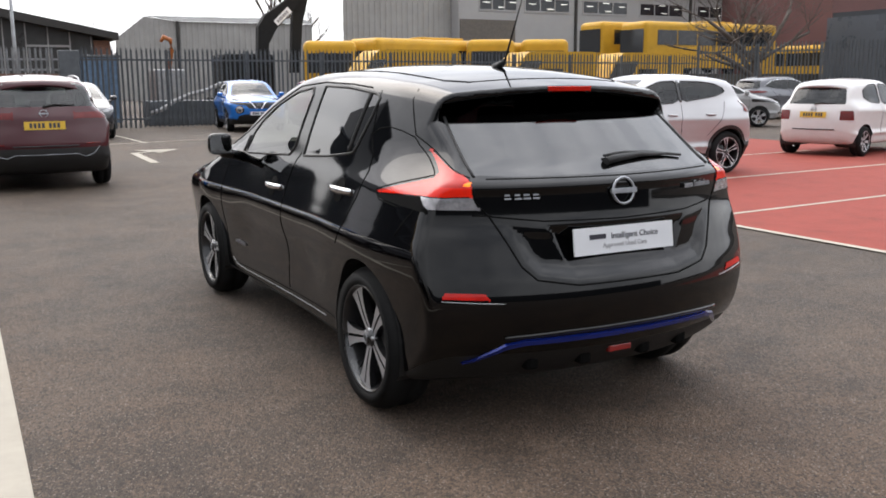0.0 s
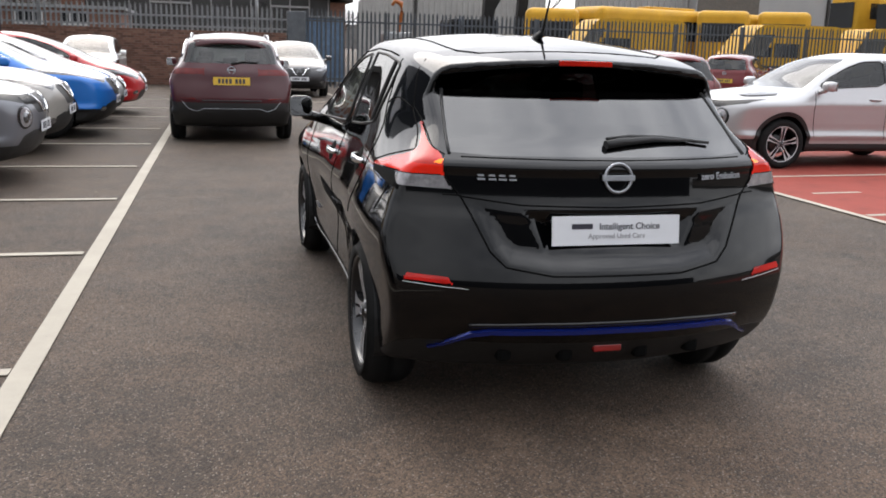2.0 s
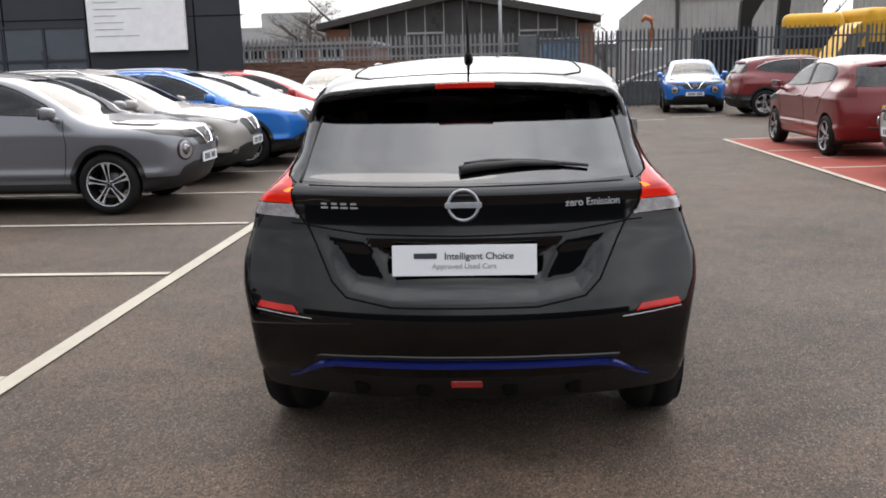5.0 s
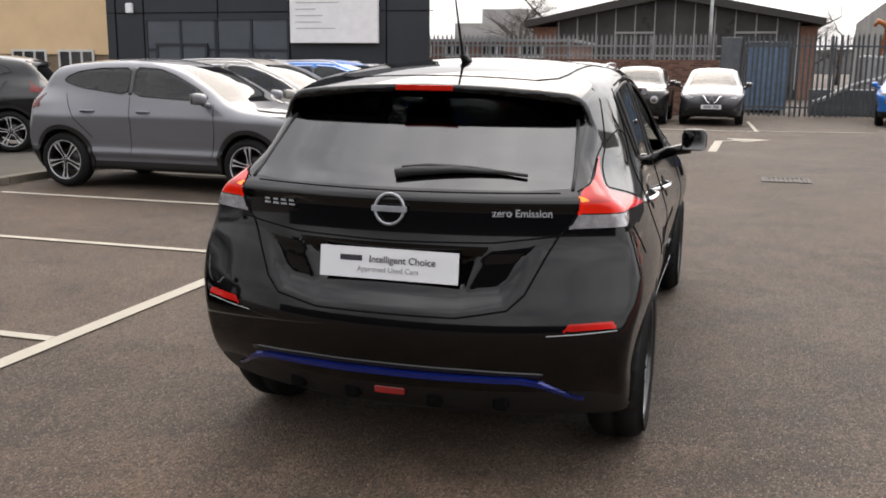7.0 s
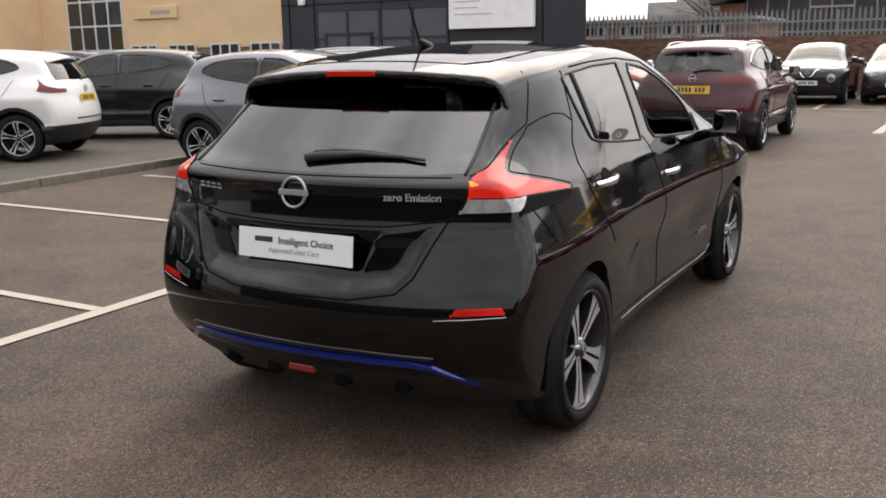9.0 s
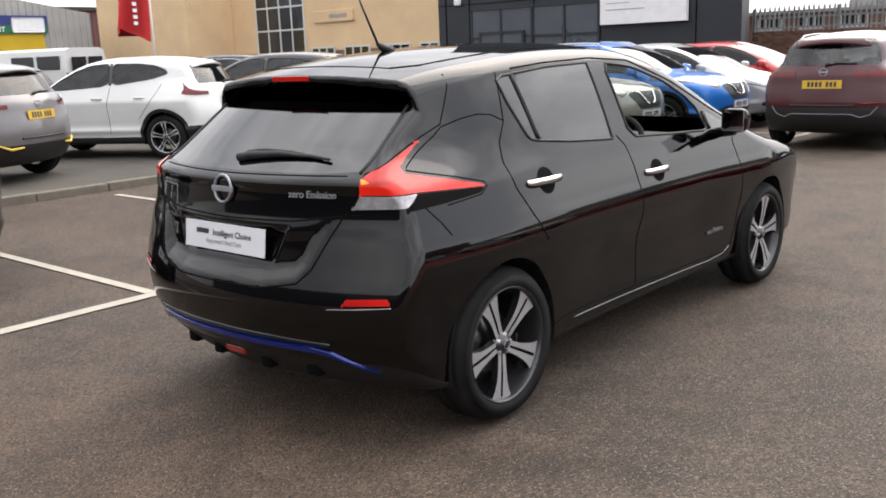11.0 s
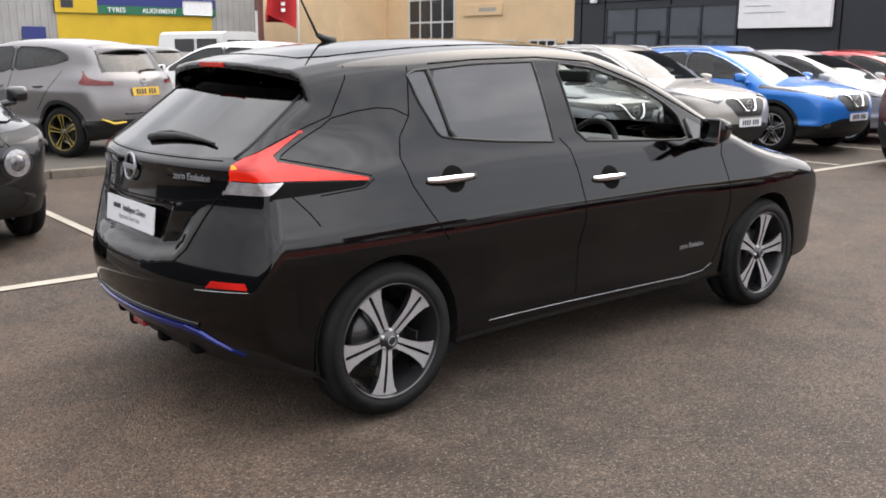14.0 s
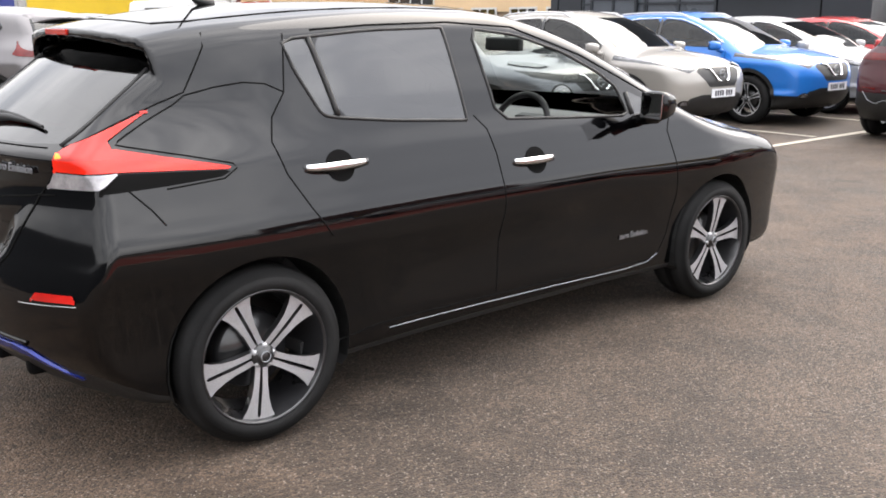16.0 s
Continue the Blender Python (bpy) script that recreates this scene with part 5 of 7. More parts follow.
def build_kind(k, s):
    car = new("parked_car")
    car.empty_display_size = 0.3
    spec = dict(s, section=SECTION, crown=0.15, kr=0.30, kf=0.36, floor=0.23, roof_r=0.10, rear_r=0.08,
                lo=(-1, s["rear"][3][1] - 0.12, 0.15), hi=(1, s["front"][3][1] + 0.12, max(b for _, b in s["top"]) + 0.08))
    sk = Skin(spec, 0.027)
    wb, tr = s["wb"], s["tyre"]
    part("rear_window", sk.take(end_region(mirrored(s["glass_r"]), -1, 0.3)), GLASS_MID, car)
    part("windscreen", sk.take(end_region(mirrored(s["glass_f"]), 1, wb * 0.5)), GLASS_MID, car)
    for sd in (1, -1):
        for w in s["win"]:
            part("side_window", sk.take(side_region(rounded(w, 1), sd)), GLASS_MID, car)
        g = poly_sdf(s["tail"])
        part("tail_light", sk.take((lambda g, sd: lambda c: np.where((c[:, 0] * sd > 0.3) & (c[:, 1] < 0.5), np.maximum(g(c[:, 1], c[:, 2]), s["tail_in"] - np.abs(c[:, 0])), 1.0))(g, sd), 0.006), TAIL_RED, car)
        fz = s["top"][-2][1]
        if s["lamp"] == "slim":
            hp = [(sd * a, b) for a, b in [(0.44, fz - 0.045), (0.60, fz - 0.085), (0.82, fz + 0.015), (0.85, fz + 0.07), (0.62, fz + 0.015)]]
            part("headlight", sk.take(end_region(hp, 1, wb * 0.9), 0.004), HEADLAMP, car)
            hb = [(sd * a, b) for a, b in [(0.34, fz - 0.03), (0.58, fz - 0.115), (0.86, fz + 0.0), (0.88, fz + 0.10), (0.60, fz + 0.035)]]
            part("lamp_bezel", sk.take(end_region(hb, 1, wb * 0.9), 0.001), BEZEL, car)
            fg = [(sd * (0.64 + 0.075 * math.cos(t)), 0.43 + 0.04 * math.sin(t)) for t in (2 * math.pi * i / 16 for i in range(16))]
            part("fog_lamp", sk.take(end_region([(sd * 0.64 + (a - sd * 0.64) * 0.6, 0.43 + (b - 0.43) * 0.6) for a, b in fg], 1, wb * 0.8), 0.004), HEADLAMP, car)
            part("fog_bezel", sk.take(end_region(fg, 1, wb * 0.8), 0.002), BEZEL, car)
        else:
            cz, cr = (0.675, 0.098) if s["vee"] else (0.64, 0.10)
            hp = [(sd * (0.56 + cr * math.cos(t)), cz + cr * math.sin(t)) for t in (2 * math.pi * i / 20 for i in range(20))]
            hl = part("headlight", sk.take(end_region(hp, 1, wb * 0.9), 0.012), CLEAR_LENS, car, "round clear headlight")
            yh = float(sk.at_end([sd * 0.56], [cz], 1)[0])
            bm = bmesh.new()
            lathe(bm, [(cr * 0.62, 0.010), (cr * 0.55, 0.024), (cr * 0.3, 0.032), (0.0005, 0.034)], pose(sd * 0.56, yh - 0.002, cz, -90, 0, -18 * sd), 16)
            part("projector", bm, HEADLAMP, hl)
            if s["vee"]:
                g = poly_sdf([(2.52, 0.63), (2.75, 0.53), (3.02, 0.47), (2.98, 0.60), (2.80, 0.68), (2.60, 0.70)])
                part("position_light", sk.take((lambda g, sd: lambda c: np.where((c[:, 2] > 0.8) & (c[:, 0] * sd > 0.2), g(c[:, 1], np.abs(c[:, 0])), 1.0))(g, sd), 0.012), BEZEL, car)
                rb = [(sd * (0.56 + 0.125 * math.cos(t)), cz + 0.118 * math.sin(t)) for t in (2 * math.pi * i / 20 for i in range(20))]
                part("lamp_bezel", sk.take(end_region(rb, 1, wb * 0.9), 0.004), BEZEL, car)
                bd = [(sd * a, b) for a, b in [(0.18, 0.79), (0.50, 0.80), (0.80, 0.86), (0.82, 0.925), (0.46, 0.885), (0.18, 0.88)]]
                part("grille_band", sk.take(end_region(bd, 1, wb * 0.8), -0.002), PLASTIC, car)
        for yc in (0.0, wb):
            sk.take((lambda yc, sd: lambda c: np.where(c[:, 0] * sd > 0.5, np.hypot(c[:, 1] - yc, c[:, 2] - tr - 0.01) - s["hole"], 1.0))(yc, sd))
            if s["arch"]:
                part("arch_trim", sk.take((lambda yc, sd: lambda c: np.where(c[:, 0] * sd > 0.5, np.hypot(c[:, 1] - yc, c[:, 2] - tr - 0.01) - s["hole"] - s["arch"], 1.0))(yc, sd), 0.01), PLASTIC, car)
    gx = s["grille"]
    part("grille", sk.take(end_region(mirrored(gx), 1, wb * 0.9), -0.004), PLASTIC, car)
    low = mirrored([(0.50, 0.27), (0.64, 0.37), (0.58, 0.49), (0.40, 0.535)] if s["clad"] > 0.3 else [(0.44, 0.28), (0.52, 0.40), (0.46, 0.475)])
    part("air_intake", sk.take(end_region(low, 1, wb * 0.9), -0.004), PLASTIC, car)
    if s["clad"] > 0.3:
        part("lower_cladding", sk.take(lambda c: c[:, 2] - np.where((c[:, 1] > 0.3) & (c[:, 1] < wb - 0.3), s["clad"] - 0.06, s["clad"] + (0.16 if k == "family" else 0.10) * (c[:, 1] < -0.4))), PLASTIC, car)
    else:
        part("lower_cladding", sk.take(lambda c: c[:, 2] - s["clad"]), PLASTIC, car)
    part("body", sk.rest(), PAINTED, car)
    for sd in (1, -1):
        a, b = s["win"]
        mid = (a[0][0] + b[0][0]) / 2
        if k != "small":
            bm = bmesh.new()
            for q in (-0.012, 0.012):
                seam_side(sk, bm, [(mid + q, min(a[0][1], b[0][1])), ((a[-1][0] + b[-1][0]) / 2 + q, b[-1][1])], 0.02, sd, -0.012)
            part("door_pillar", bm, BEZEL, car)
        for ln in ([(mid, b[-1][1] - 0.03), (mid + 0.04, 0.8), (mid + 0.02, 0.4)], [(b[-2][0] + 0.12, b[-2][1] - 0.04), (b[-2][0] + 0.16, 0.8), (b[-2][0] + 0.10, 0.42)], [(0.02, 1.14), (0.10, 1.0), (0.20, 0.85), (0.42, 0.62)]):
            if k == "small" and ln[0][0] == 0.02:
                continue
            bm = bmesh.new()
            seam_side(sk, bm, ln, 0.004, sd)
            part("door_seam", bm, GAP, car)
        bm = bmesh.new()
        seam_side(sk, bm, rounded(a, 1), 0.010, sd, 0, 0, True)
        part("window_seal", bm, PLASTIC, car)
        bm = bmesh.new()
        seam_side(sk, bm, rounded(b, 1), 0.010, sd, 0, 0, True)
        part("window_seal", bm, PLASTIC, car)
        if k == "family":
            for w in (a, b):
                bm = bmesh.new()
                seam_side(sk, bm, [(p, q + 0.022) for p, q in (w[:5] if w is a else w[:-2])], 0.008, sd, 0.002)
                part("window_trim", bm, CHROME, car, "chrome line over the window")
            bm = bmesh.new()
            ys = [-0.1 + 0.19 * i for i in range(9)]
            zr_ = sk.at_top([0.56] * 9, ys)
            tube(bm, [(sd * 0.57, ys[0], zr_[0] - 0.02)] + [(sd * 0.57, q, z + 0.028) for q, z in zip(ys[1:-1], zr_[1:-1])] + [(sd * 0.57, ys[-1], zr_[-1] - 0.02)], 0.014, 8)
            part("roof_rail", bm, RIMGREY, car, "slim silver roof rail")
        for y0 in ([mid + 0.1] if k == "small" else [mid + 0.12, 0.28]):
            door_handle(sk, car, sd, y0, y0 + 0.19, s["belt"] - 0.13, PAINTED, False)
        door_mirror(car, 0.83 if k != "small" else 0.78, b[-2][0] + 0.02, s["belt"] + 0.04, sd, PAINTED, 0.19, 0.15)
    # spoiler lip
    bm = bmesh.new()
    yt = s["top"][1][0]
    rows = []
    for i in range(-8, 9):
        x = i * 0.066
        e = abs(i) / 8
        y0 = yt + 0.22
        z0 = float(sk.at_top([x * 0.94], [y0])[0])
        yb = yt - 0.03 + 0.14 * e ** 2.5
        rows.append([bm.verts.new((x, a, b)) for a, b in ((y0, z0 + 0.003), (yb, z0 - 0.068 - 0.03 * e ** 3), (yb + 0.02, z0 - 0.092 - 0.03 * e ** 3), (y0, z0 - 0.07))])
    for a, b in zip(rows, rows[1:]):
        for j in range(3):
            bm.faces.new((a[j], b[j], b[j + 1], a[j + 1]))
    bm.faces.new(rows[0])
    bm.faces.new(rows[-1])
    bmesh.ops.recalc_face_normals(bm, faces=bm.faces)
    part("spoiler", bm, PAINTED, car, smooth=True)
    yr = float(sk.at_end([0], [s["plate_r"]])[0])
    yf = float(sk.at_end([0], [s["plate_f"]], 1)[0])
    number_plate(car, yr - 0.004, s["plate_r"], -1, PLATE_YELLOW, -8)
    number_plate(car, yf + 0.006, s["plate_f"], 1, PLATE_WHITE, 0)
    emblem(car, 0, float(sk.at_end([0], [s["emb_r"]])[0]) - 0.008, s["emb_r"], 0.05, -1, -10)
    emblem(car, 0, float(sk.at_end([0], [s["emb_f"]], 1)[0]) + 0.012, s["emb_f"], 0.055, 1)
    if s["vee"]:
        bm = bmesh.new()
        z = s["emb_f"]
        for sd in (1, -1):
            seam_end(sk, bm, [(sd * 0.05, z - 0.09), (sd * 0.11, z - 0.08), (sd * 0.20, z + 0.07), (sd * 0.27, z + 0.08)], 0.014, 1, 0.004)
        part("grille_chrome", bm, CHROME, car, "chrome vee on the grille")
    if k == "crossover":
        bm = bmesh.new()
        for i in range(7):
            for sg in (1, -1):
                for sd in (1, -1):
                    x = 0.17 + 0.055 * i
                    seam_end(sk, bm, [(sd * (x - sg * 0.025), 0.795), (sd * (x + sg * 0.025), 0.868)], 0.0045, 1, 0.001)
        part("grille_mesh", bm, RIMBLACK, car)
    bm = bmesh.new()
    on = lambda x, z: (x, float(sk.at_end([x], [z])[0]) - 0.02, z)
    zr = s["glass_r"][0][1]
    tube(bm, [on(0.0, zr + 0.0), on(0.16, zr + 0.03), on(0.4, zr + 0.02)], [0.018, 0.012, 0.007], 6)
    part("rear_wiper", bm, PLASTIC, car)
    bm = bmesh.new()
    seam_end(sk, bm, [(-0.42, s["plate_r"] - 0.28), (0.42, s["plate_r"] - 0.28)], 0.012, -1, 0.002)
    part("bumper_step", bm, PLASTIC, car)
    if k == "family":
        bm = bmesh.new()
        seam_end(sk, bm, [(-0.70, 0.60), (-0.62, 0.50), (-0.50, 0.46), (-0.40, 0.505), (0.40, 0.505), (0.50, 0.46), (0.62, 0.50), (0.70, 0.60)], 0.005, -1, 0.002)
        part("bumper_line", bm, BADGE, car, "thin silver line round the black bumper")
        for sd in (1, -1):
            rf = [(sd * a, b) for a, b in [(0.52, 0.625), (0.72, 0.635), (0.72, 0.665), (0.52, 0.655)]]
            bm = bmesh.new()
            band_end(sk, bm, [(rf[0][0], 0.64), (rf[1][0], 0.65)], 0.03, 0.008)
            part("reflector", bm, TAIL_RED, car)
    for yc in (0.0, wb):
        arch_liner(yc, tr + 0.01, s["hole"] + 0.002, 0.3, car, 0.45, s["track"] + 0.06)
        for sd in (1, -1):
            wheel(tr, s["rim"], 0.21, s["spoke"], car, (sd * s["track"], yc, tr), sd)
    cabin_parts(car, 0.2, s["win"][1][-2][0] + 0.25, s["belt"], 0.74, 1.5, 1, wb * 0.42)
    sk.bm.free()
    return car


MADE = {}


def park(kind, colour, label, x, y, turn, rims=None, z=0.0, group="parked cars"):
    """One more car of a kind: turn is its heading, 0 along +y, 90 along -x."""
    m = pose(x, y, z, 0, 0, turn)
    if kind not in MADE:
        MADE[kind] = car = build_kind(kind, KINDS[kind])
        car.matrix_basis = m
    else:
        car = copy_thing(MADE[kind], m)
    swap = {PAINTED: colour}
    if rims:
        swap[RIMGREY] = rims
    for o in car.children_recursive:
        for i, own in enumerate(o.data.materials):
            slot = o.material_slots[i]
            if own in swap:
                slot.link = 'OBJECT'
                slot.material = swap[own]
            elif slot.link == 'OBJECT':
                slot.link = 'DATA'
    tagged(car, label, "car", group)
    return car


LANE = -3.25   # noses of the row along the white line
park("crossover", DARK_P, "black crossover car parked nose out in a bay", LANE - 3.40, -0.88, -90, RIMBLACK)
park("crossover", GREY_P, "gunmetal grey crossover car parked nose out in a bay", LANE - 3.37, 6.55, -90)
park("family", CHAMP_P, "champagne silver family crossover parked nose out", LANE - 3.60, 9.05, -90)
park("family", BLUE_P, "bright blue family crossover parked nose out", LANE - 3.25, 11.35, -90)
park("hatch", PALE_P, "pale silver hatchback parked nose out", LANE - 3.2, 13.65, -90)
park("hatch", RED_P, "bright red hatchback parked nose out", LANE - 3.0, 15.9, -90)
park("family", MAROON_P, "maroon family crossover standing in the lane, seen from behind", -1.24, 10.72, 0)
park("hatch", WHITE_P, "white hatchback facing the yard before the brick wall", -4.9, 25.6, 180)
park("crossover", DARK_P, "black crossover facing the yard before the brick wall", -1.25, 24.8, 180)
SLATE_P = paint("slate_car_paint", (0.022, 0.022, 0.025), 0.1, 0.34, 0.05)
park("hatch", SLATE_P, "dark grey hatchback facing the yard before the fence", 0.78, 25.3, 180)
park("crossover", BLUE_P, "blue crossover facing the yard before the fence", 6.35, 26.6, 172)
park("family", CRIMSON_P, "crimson family crossover parked sideways before the fence", 7.25, 21.9, -90)
park("hatch", CRIMSON_P, "crimson hatchback on the red bays, seen from behind", 6.02, 10.6, 0)
park("crossover", SILVER_P, "silver crossover parked nose out on the red bays", 8.42, 7.8, 90)
park("small", WHITE_P, "small white three-door car on the red bays", 12.9, 8.75, -76)
park("family", GREY_P, "dark grey family crossover at the far side of the yard", 25.2, 22.0, -92, RIMSILVER)
park("hatch", PALE_P, "silver hatchback behind the red bays", 18.6, 19.4, -125)
park("hatch", CRIMSON_P, "dark red hatchback near the far fence", 13.6, 21.4, -40)
park("hatch", BLUE_P, "blue hatchback near the far fence", 11.4, 23.6, -90)
ACCENT = surface("yellow_bumper_accent", (0.62, 0.42, 0.06), 0.5, var=0.1, bump=0)
sport = park("crossover", MIDGREY_P, "bronze grey crossover with black wheels behind the kerb", -9.25, 2.42, 118, RIMYELLOW, 0.075)
for sd in (1, -1):
    bm = bmesh.new()
    tube(bm, [(sd * 0.42, -0.70, 0.47), (sd * 0.60, -0.655, 0.455), (sd * 0.74, -0.58, 0.52)], [0.012, 0.02, 0.012], 6)
    part("bumper_accent", bm, ACCENT, sport, "yellow accent on the rear bumper")
park("crossover", WHITE_P, "white crossover with silver wheels behind the kerb", -9.72, 5.71, 118, None, 0.075)
park("crossover", DARK_P, "black crossover parked behind the kerb", -10.2, 9.1, 118, None, 0.075)
park("family", DARK_P, "dark crossover in the second row behind the kerb", -16.5, 12.5, 118, None, 0.075)
park("hatch", DARK_P, "dark hatchback in the second row behind the kerb", -16.6, 6.1, 118, None, 0.075)
park("hatch", PALE_P, "silver hatchback in the second row behind the kerb", -19.2, 15.6, 118, None, 0.075)

# ---- fences, walls and buildings ----
GALV = surface("galvanised_steel", (0.27, 0.275, 0.28), 0.5, 0.5, var=0.25, scale=3, grain=60, bump=0.1)
GREYFENCE = surface("grey_fence_paint", (0.0863, 0.0938, 0.1013), 0.6, 0.1, var=0.25, scale=3, grain=60, bump=0.1)
BRICK = surface("red_brown_brick", (0.20, 0.105, 0.075), 0.9, var=0.3, scale=14, grain=80, bump=0.5)
MORTAR = surface("mortar", (0.1820, 0.1540, 0.1330), 0.95, var=0.2, bump=0.3)
CLADDING = surface("dark_grey_cladding", (0.0255, 0.0298, 0.0365), 0.45, 0.2, var=0.12, scale=1.0, grain=100, bump=0.05)
CLADLIGHT = surface("grey_window_panel", (0.0723, 0.0824, 0.0978), 0.3, 0.1, var=0.15, scale=0.8, grain=100, bump=0.03)
SIGNWHITE = surface("white_sign_face", (0.78, 0.78, 0.79), 0.45, var=0.05, bump=0)
RENDER = surface("tan_render", (0.66, 0.475, 0.285), 0.9, var=0.1, scale=0.6, grain=70, bump=0.2)
STONE = surface("brown_plinth_stone", (0.2025, 0.1500, 0.1013), 0.9, var=0.2, scale=3, grain=50, bump=0.4)
WHITEFRAME = surface("white_window_frame", (0.5625, 0.5625, 0.5550), 0.4, var=0.05, bump=0)
DARKPANE = surface("dark_window_pane", (0.02, 0.022, 0.025), 0.06, var=0.3, scale=0.7, bump=0, coat=0.3)
SHEET = surface("grey_sheet_wall", (0.3168, 0.3096, 0.2952), 0.65, 0.0, var=0.12, scale=0.7, grain=40, bump=0.05)
ROOFSHEET = surface("pale_sheet_roof", (0.2520, 0.2580, 0.2580), 0.6, 0.0, var=0.15, scale=0.5, grain=40, bump=0.05)
PALEWALL = surface("pale_grey_wall", (0.3450, 0.3412, 0.3375), 0.8, var=0.08, scale=0.4, grain=40, bump=0.05)
DARKROOF = surface("dark_roof_edge", (0.035, 0.032, 0.03), 0.8, var=0.2, bump=0.2)
YELLOW = surface("yellow_paint", (0.5625, 0.3750, 0.0150), 0.5, var=0.1, scale=0.8, bump=0)
COACHYELLOW = surface("coach_yellow", (0.52, 0.29, 0.025), 0.5, var=0.12, scale=1.5, bump=0, spec=0.25)
SIGNGREEN = surface("green_sign", (0.01, 0.13, 0.06), 0.5, var=0.05, bump=0)
SIGNBLUE = surface("blue_sign", (0.02, 0.03, 0.16), 0.5, var=0.05, bump=0)
FLAGRED = surface("red_flag_cloth", (0.4400, 0.0200, 0.0240), 0.8, var=0.12, scale=2, bump=0.1)
MAROONWALL = surface("maroon_sheet_wall", (0.13, 0.055, 0.05), 0.7, var=0.12, scale=0.5, bump=0.1)
TIMBER = surface("bark", (0.075, 0.06, 0.05), 0.95, var=0.3, scale=8, grain=60, bump=0.6)
MACHINE = surface("digger_dark_steel", (0.014, 0.014, 0.014), 0.8, 0.0, var=0.3, bump=0.2, spec=0.2)
ORANGE = surface("orange_machine_paint", (0.34, 0.10, 0.02), 0.5, var=0.2, bump=0.1)


def brick_stuff(name):
    """Brick that varies from piece to piece."""
    m, n, l, p = _mat(name)
    oi = n.new("ShaderNodeObjectInfo")
    ge = n.new("ShaderNodeNewGeometry")
    ad = n.new("ShaderNodeMath")
    ad.operation = 'ADD'
    l.new(oi.outputs["Random"], ad.inputs[0])
    l.new(ge.outputs["Random Per Island"], ad.inputs[1])
    fr = n.new("ShaderNodeMath")
    fr.operation = 'FRACT'
    l.new(ad.outputs[0], fr.inputs[0])
    r = _ramp(n, l, fr.outputs[0], [(0.0, (0.10, 0.05, 0.036)), (0.5, (0.16, 0.08, 0.057)), (1.0, (0.21, 0.115, 0.08))])
    g = _noise(n, l, 40.0, 4)
    l.new(_mixc(n, l, 0.4, r.outputs[0], g.outputs["Fac"], 'OVERLAY'), p.inputs["Base Color"])
    p.inputs["Roughness"].default_value = 0.9
    l.new(_bump(n, l, g.outputs["Fac"], 0.4, 0.004), p.inputs["Normal"])
    return m


def pale_mesh(h, w=0.068):
    """One palisade pale: a W-shaped strip with a pointed, splayed top."""
    bm = bmesh.new()
    prof = [(-w / 2, 0.010), (-w / 4, -0.012), (0.0, 0.010), (w / 4, -0.012), (w / 2, 0.010)]
    lv = [[bm.verts.new((x, y, z)) for x, y in prof] for z in (0.0, h - 0.13)]
    tips = [bm.verts.new((-w * 0.42, -0.02, h - 0.02)), bm.verts.new((0, 0.012, h)), bm.verts.new((w * 0.42, -0.02, h - 0.02))]
    for j in range(4):
        bm.faces.new((lv[0][j], lv[0][j + 1], lv[1][j + 1], lv[1][j]))
    bm.faces.new((lv[1][0], lv[1][1], tips[0]))
    bm.faces.new((lv[1][1], lv[1][2], lv[1][3], tips[1]))
    bm.faces.new((lv[1][3], lv[1][4], tips[2]))
    return mesh_from(bm, "pale")


def palisade(name, a, b, z0, h, mat, label, pitch=0.155, posts=2.75, single=300):
    """A fence from a to b with posts, two rails and pales, each a part."""
    a, b = Vector((*a, z0)), Vector((*b, z0))
    L = (b - a).length
    ang = math.degrees(math.atan2(b.y - a.y, b.x - a.x))
    top = new(name)
    top.matrix_basis = pose(a.x, a.y, z0, 0, 0, ang)
    tagged(top, label, "fence", kind="structure")
    for z in (0.28, h - 0.42):
        part("rail", boxed((0, 0.012, z - 0.03), (L, 0.055, z + 0.03)), mat, top)
    x = 0.0
    pm = mesh_from(boxed((-0.05, 0.055, 0), (0.05, 0.15, h - 0.1)), "post")
    pm.materials.append(mat)
    while x <= L + 0.01:
        o = new("post", pm)
        o.parent = top
        o.matrix_local = pose(min(x, L), 0, 0)
        x += posts
    me = pale_mesh(h)
    me.materials.append(mat)
    n = int(L / pitch)
    for i in range(min(n, single)):
        o = new("pale", me)
        o.parent = top
        o.matrix_local = pose((i + 0.5) * pitch, random.uniform(-0.004, 0.004), random.uniform(-0.015, 0.015), 0, random.uniform(-0.7, 0.7), 0)
    return top


FY = 27.9
palisade("palisade_fence", (1.5, FY), (27.7, FY), 0.02, 2.62, GREYFENCE, "tall grey steel palisade fence along the yard's end", 0.155)
palisade("palisade_fence", (27.75, FY), (32.6, 14.0), 0.28, 2.82, GREYFENCE, "tall grey steel palisade fence along the yard's side", 0.155, single=260)
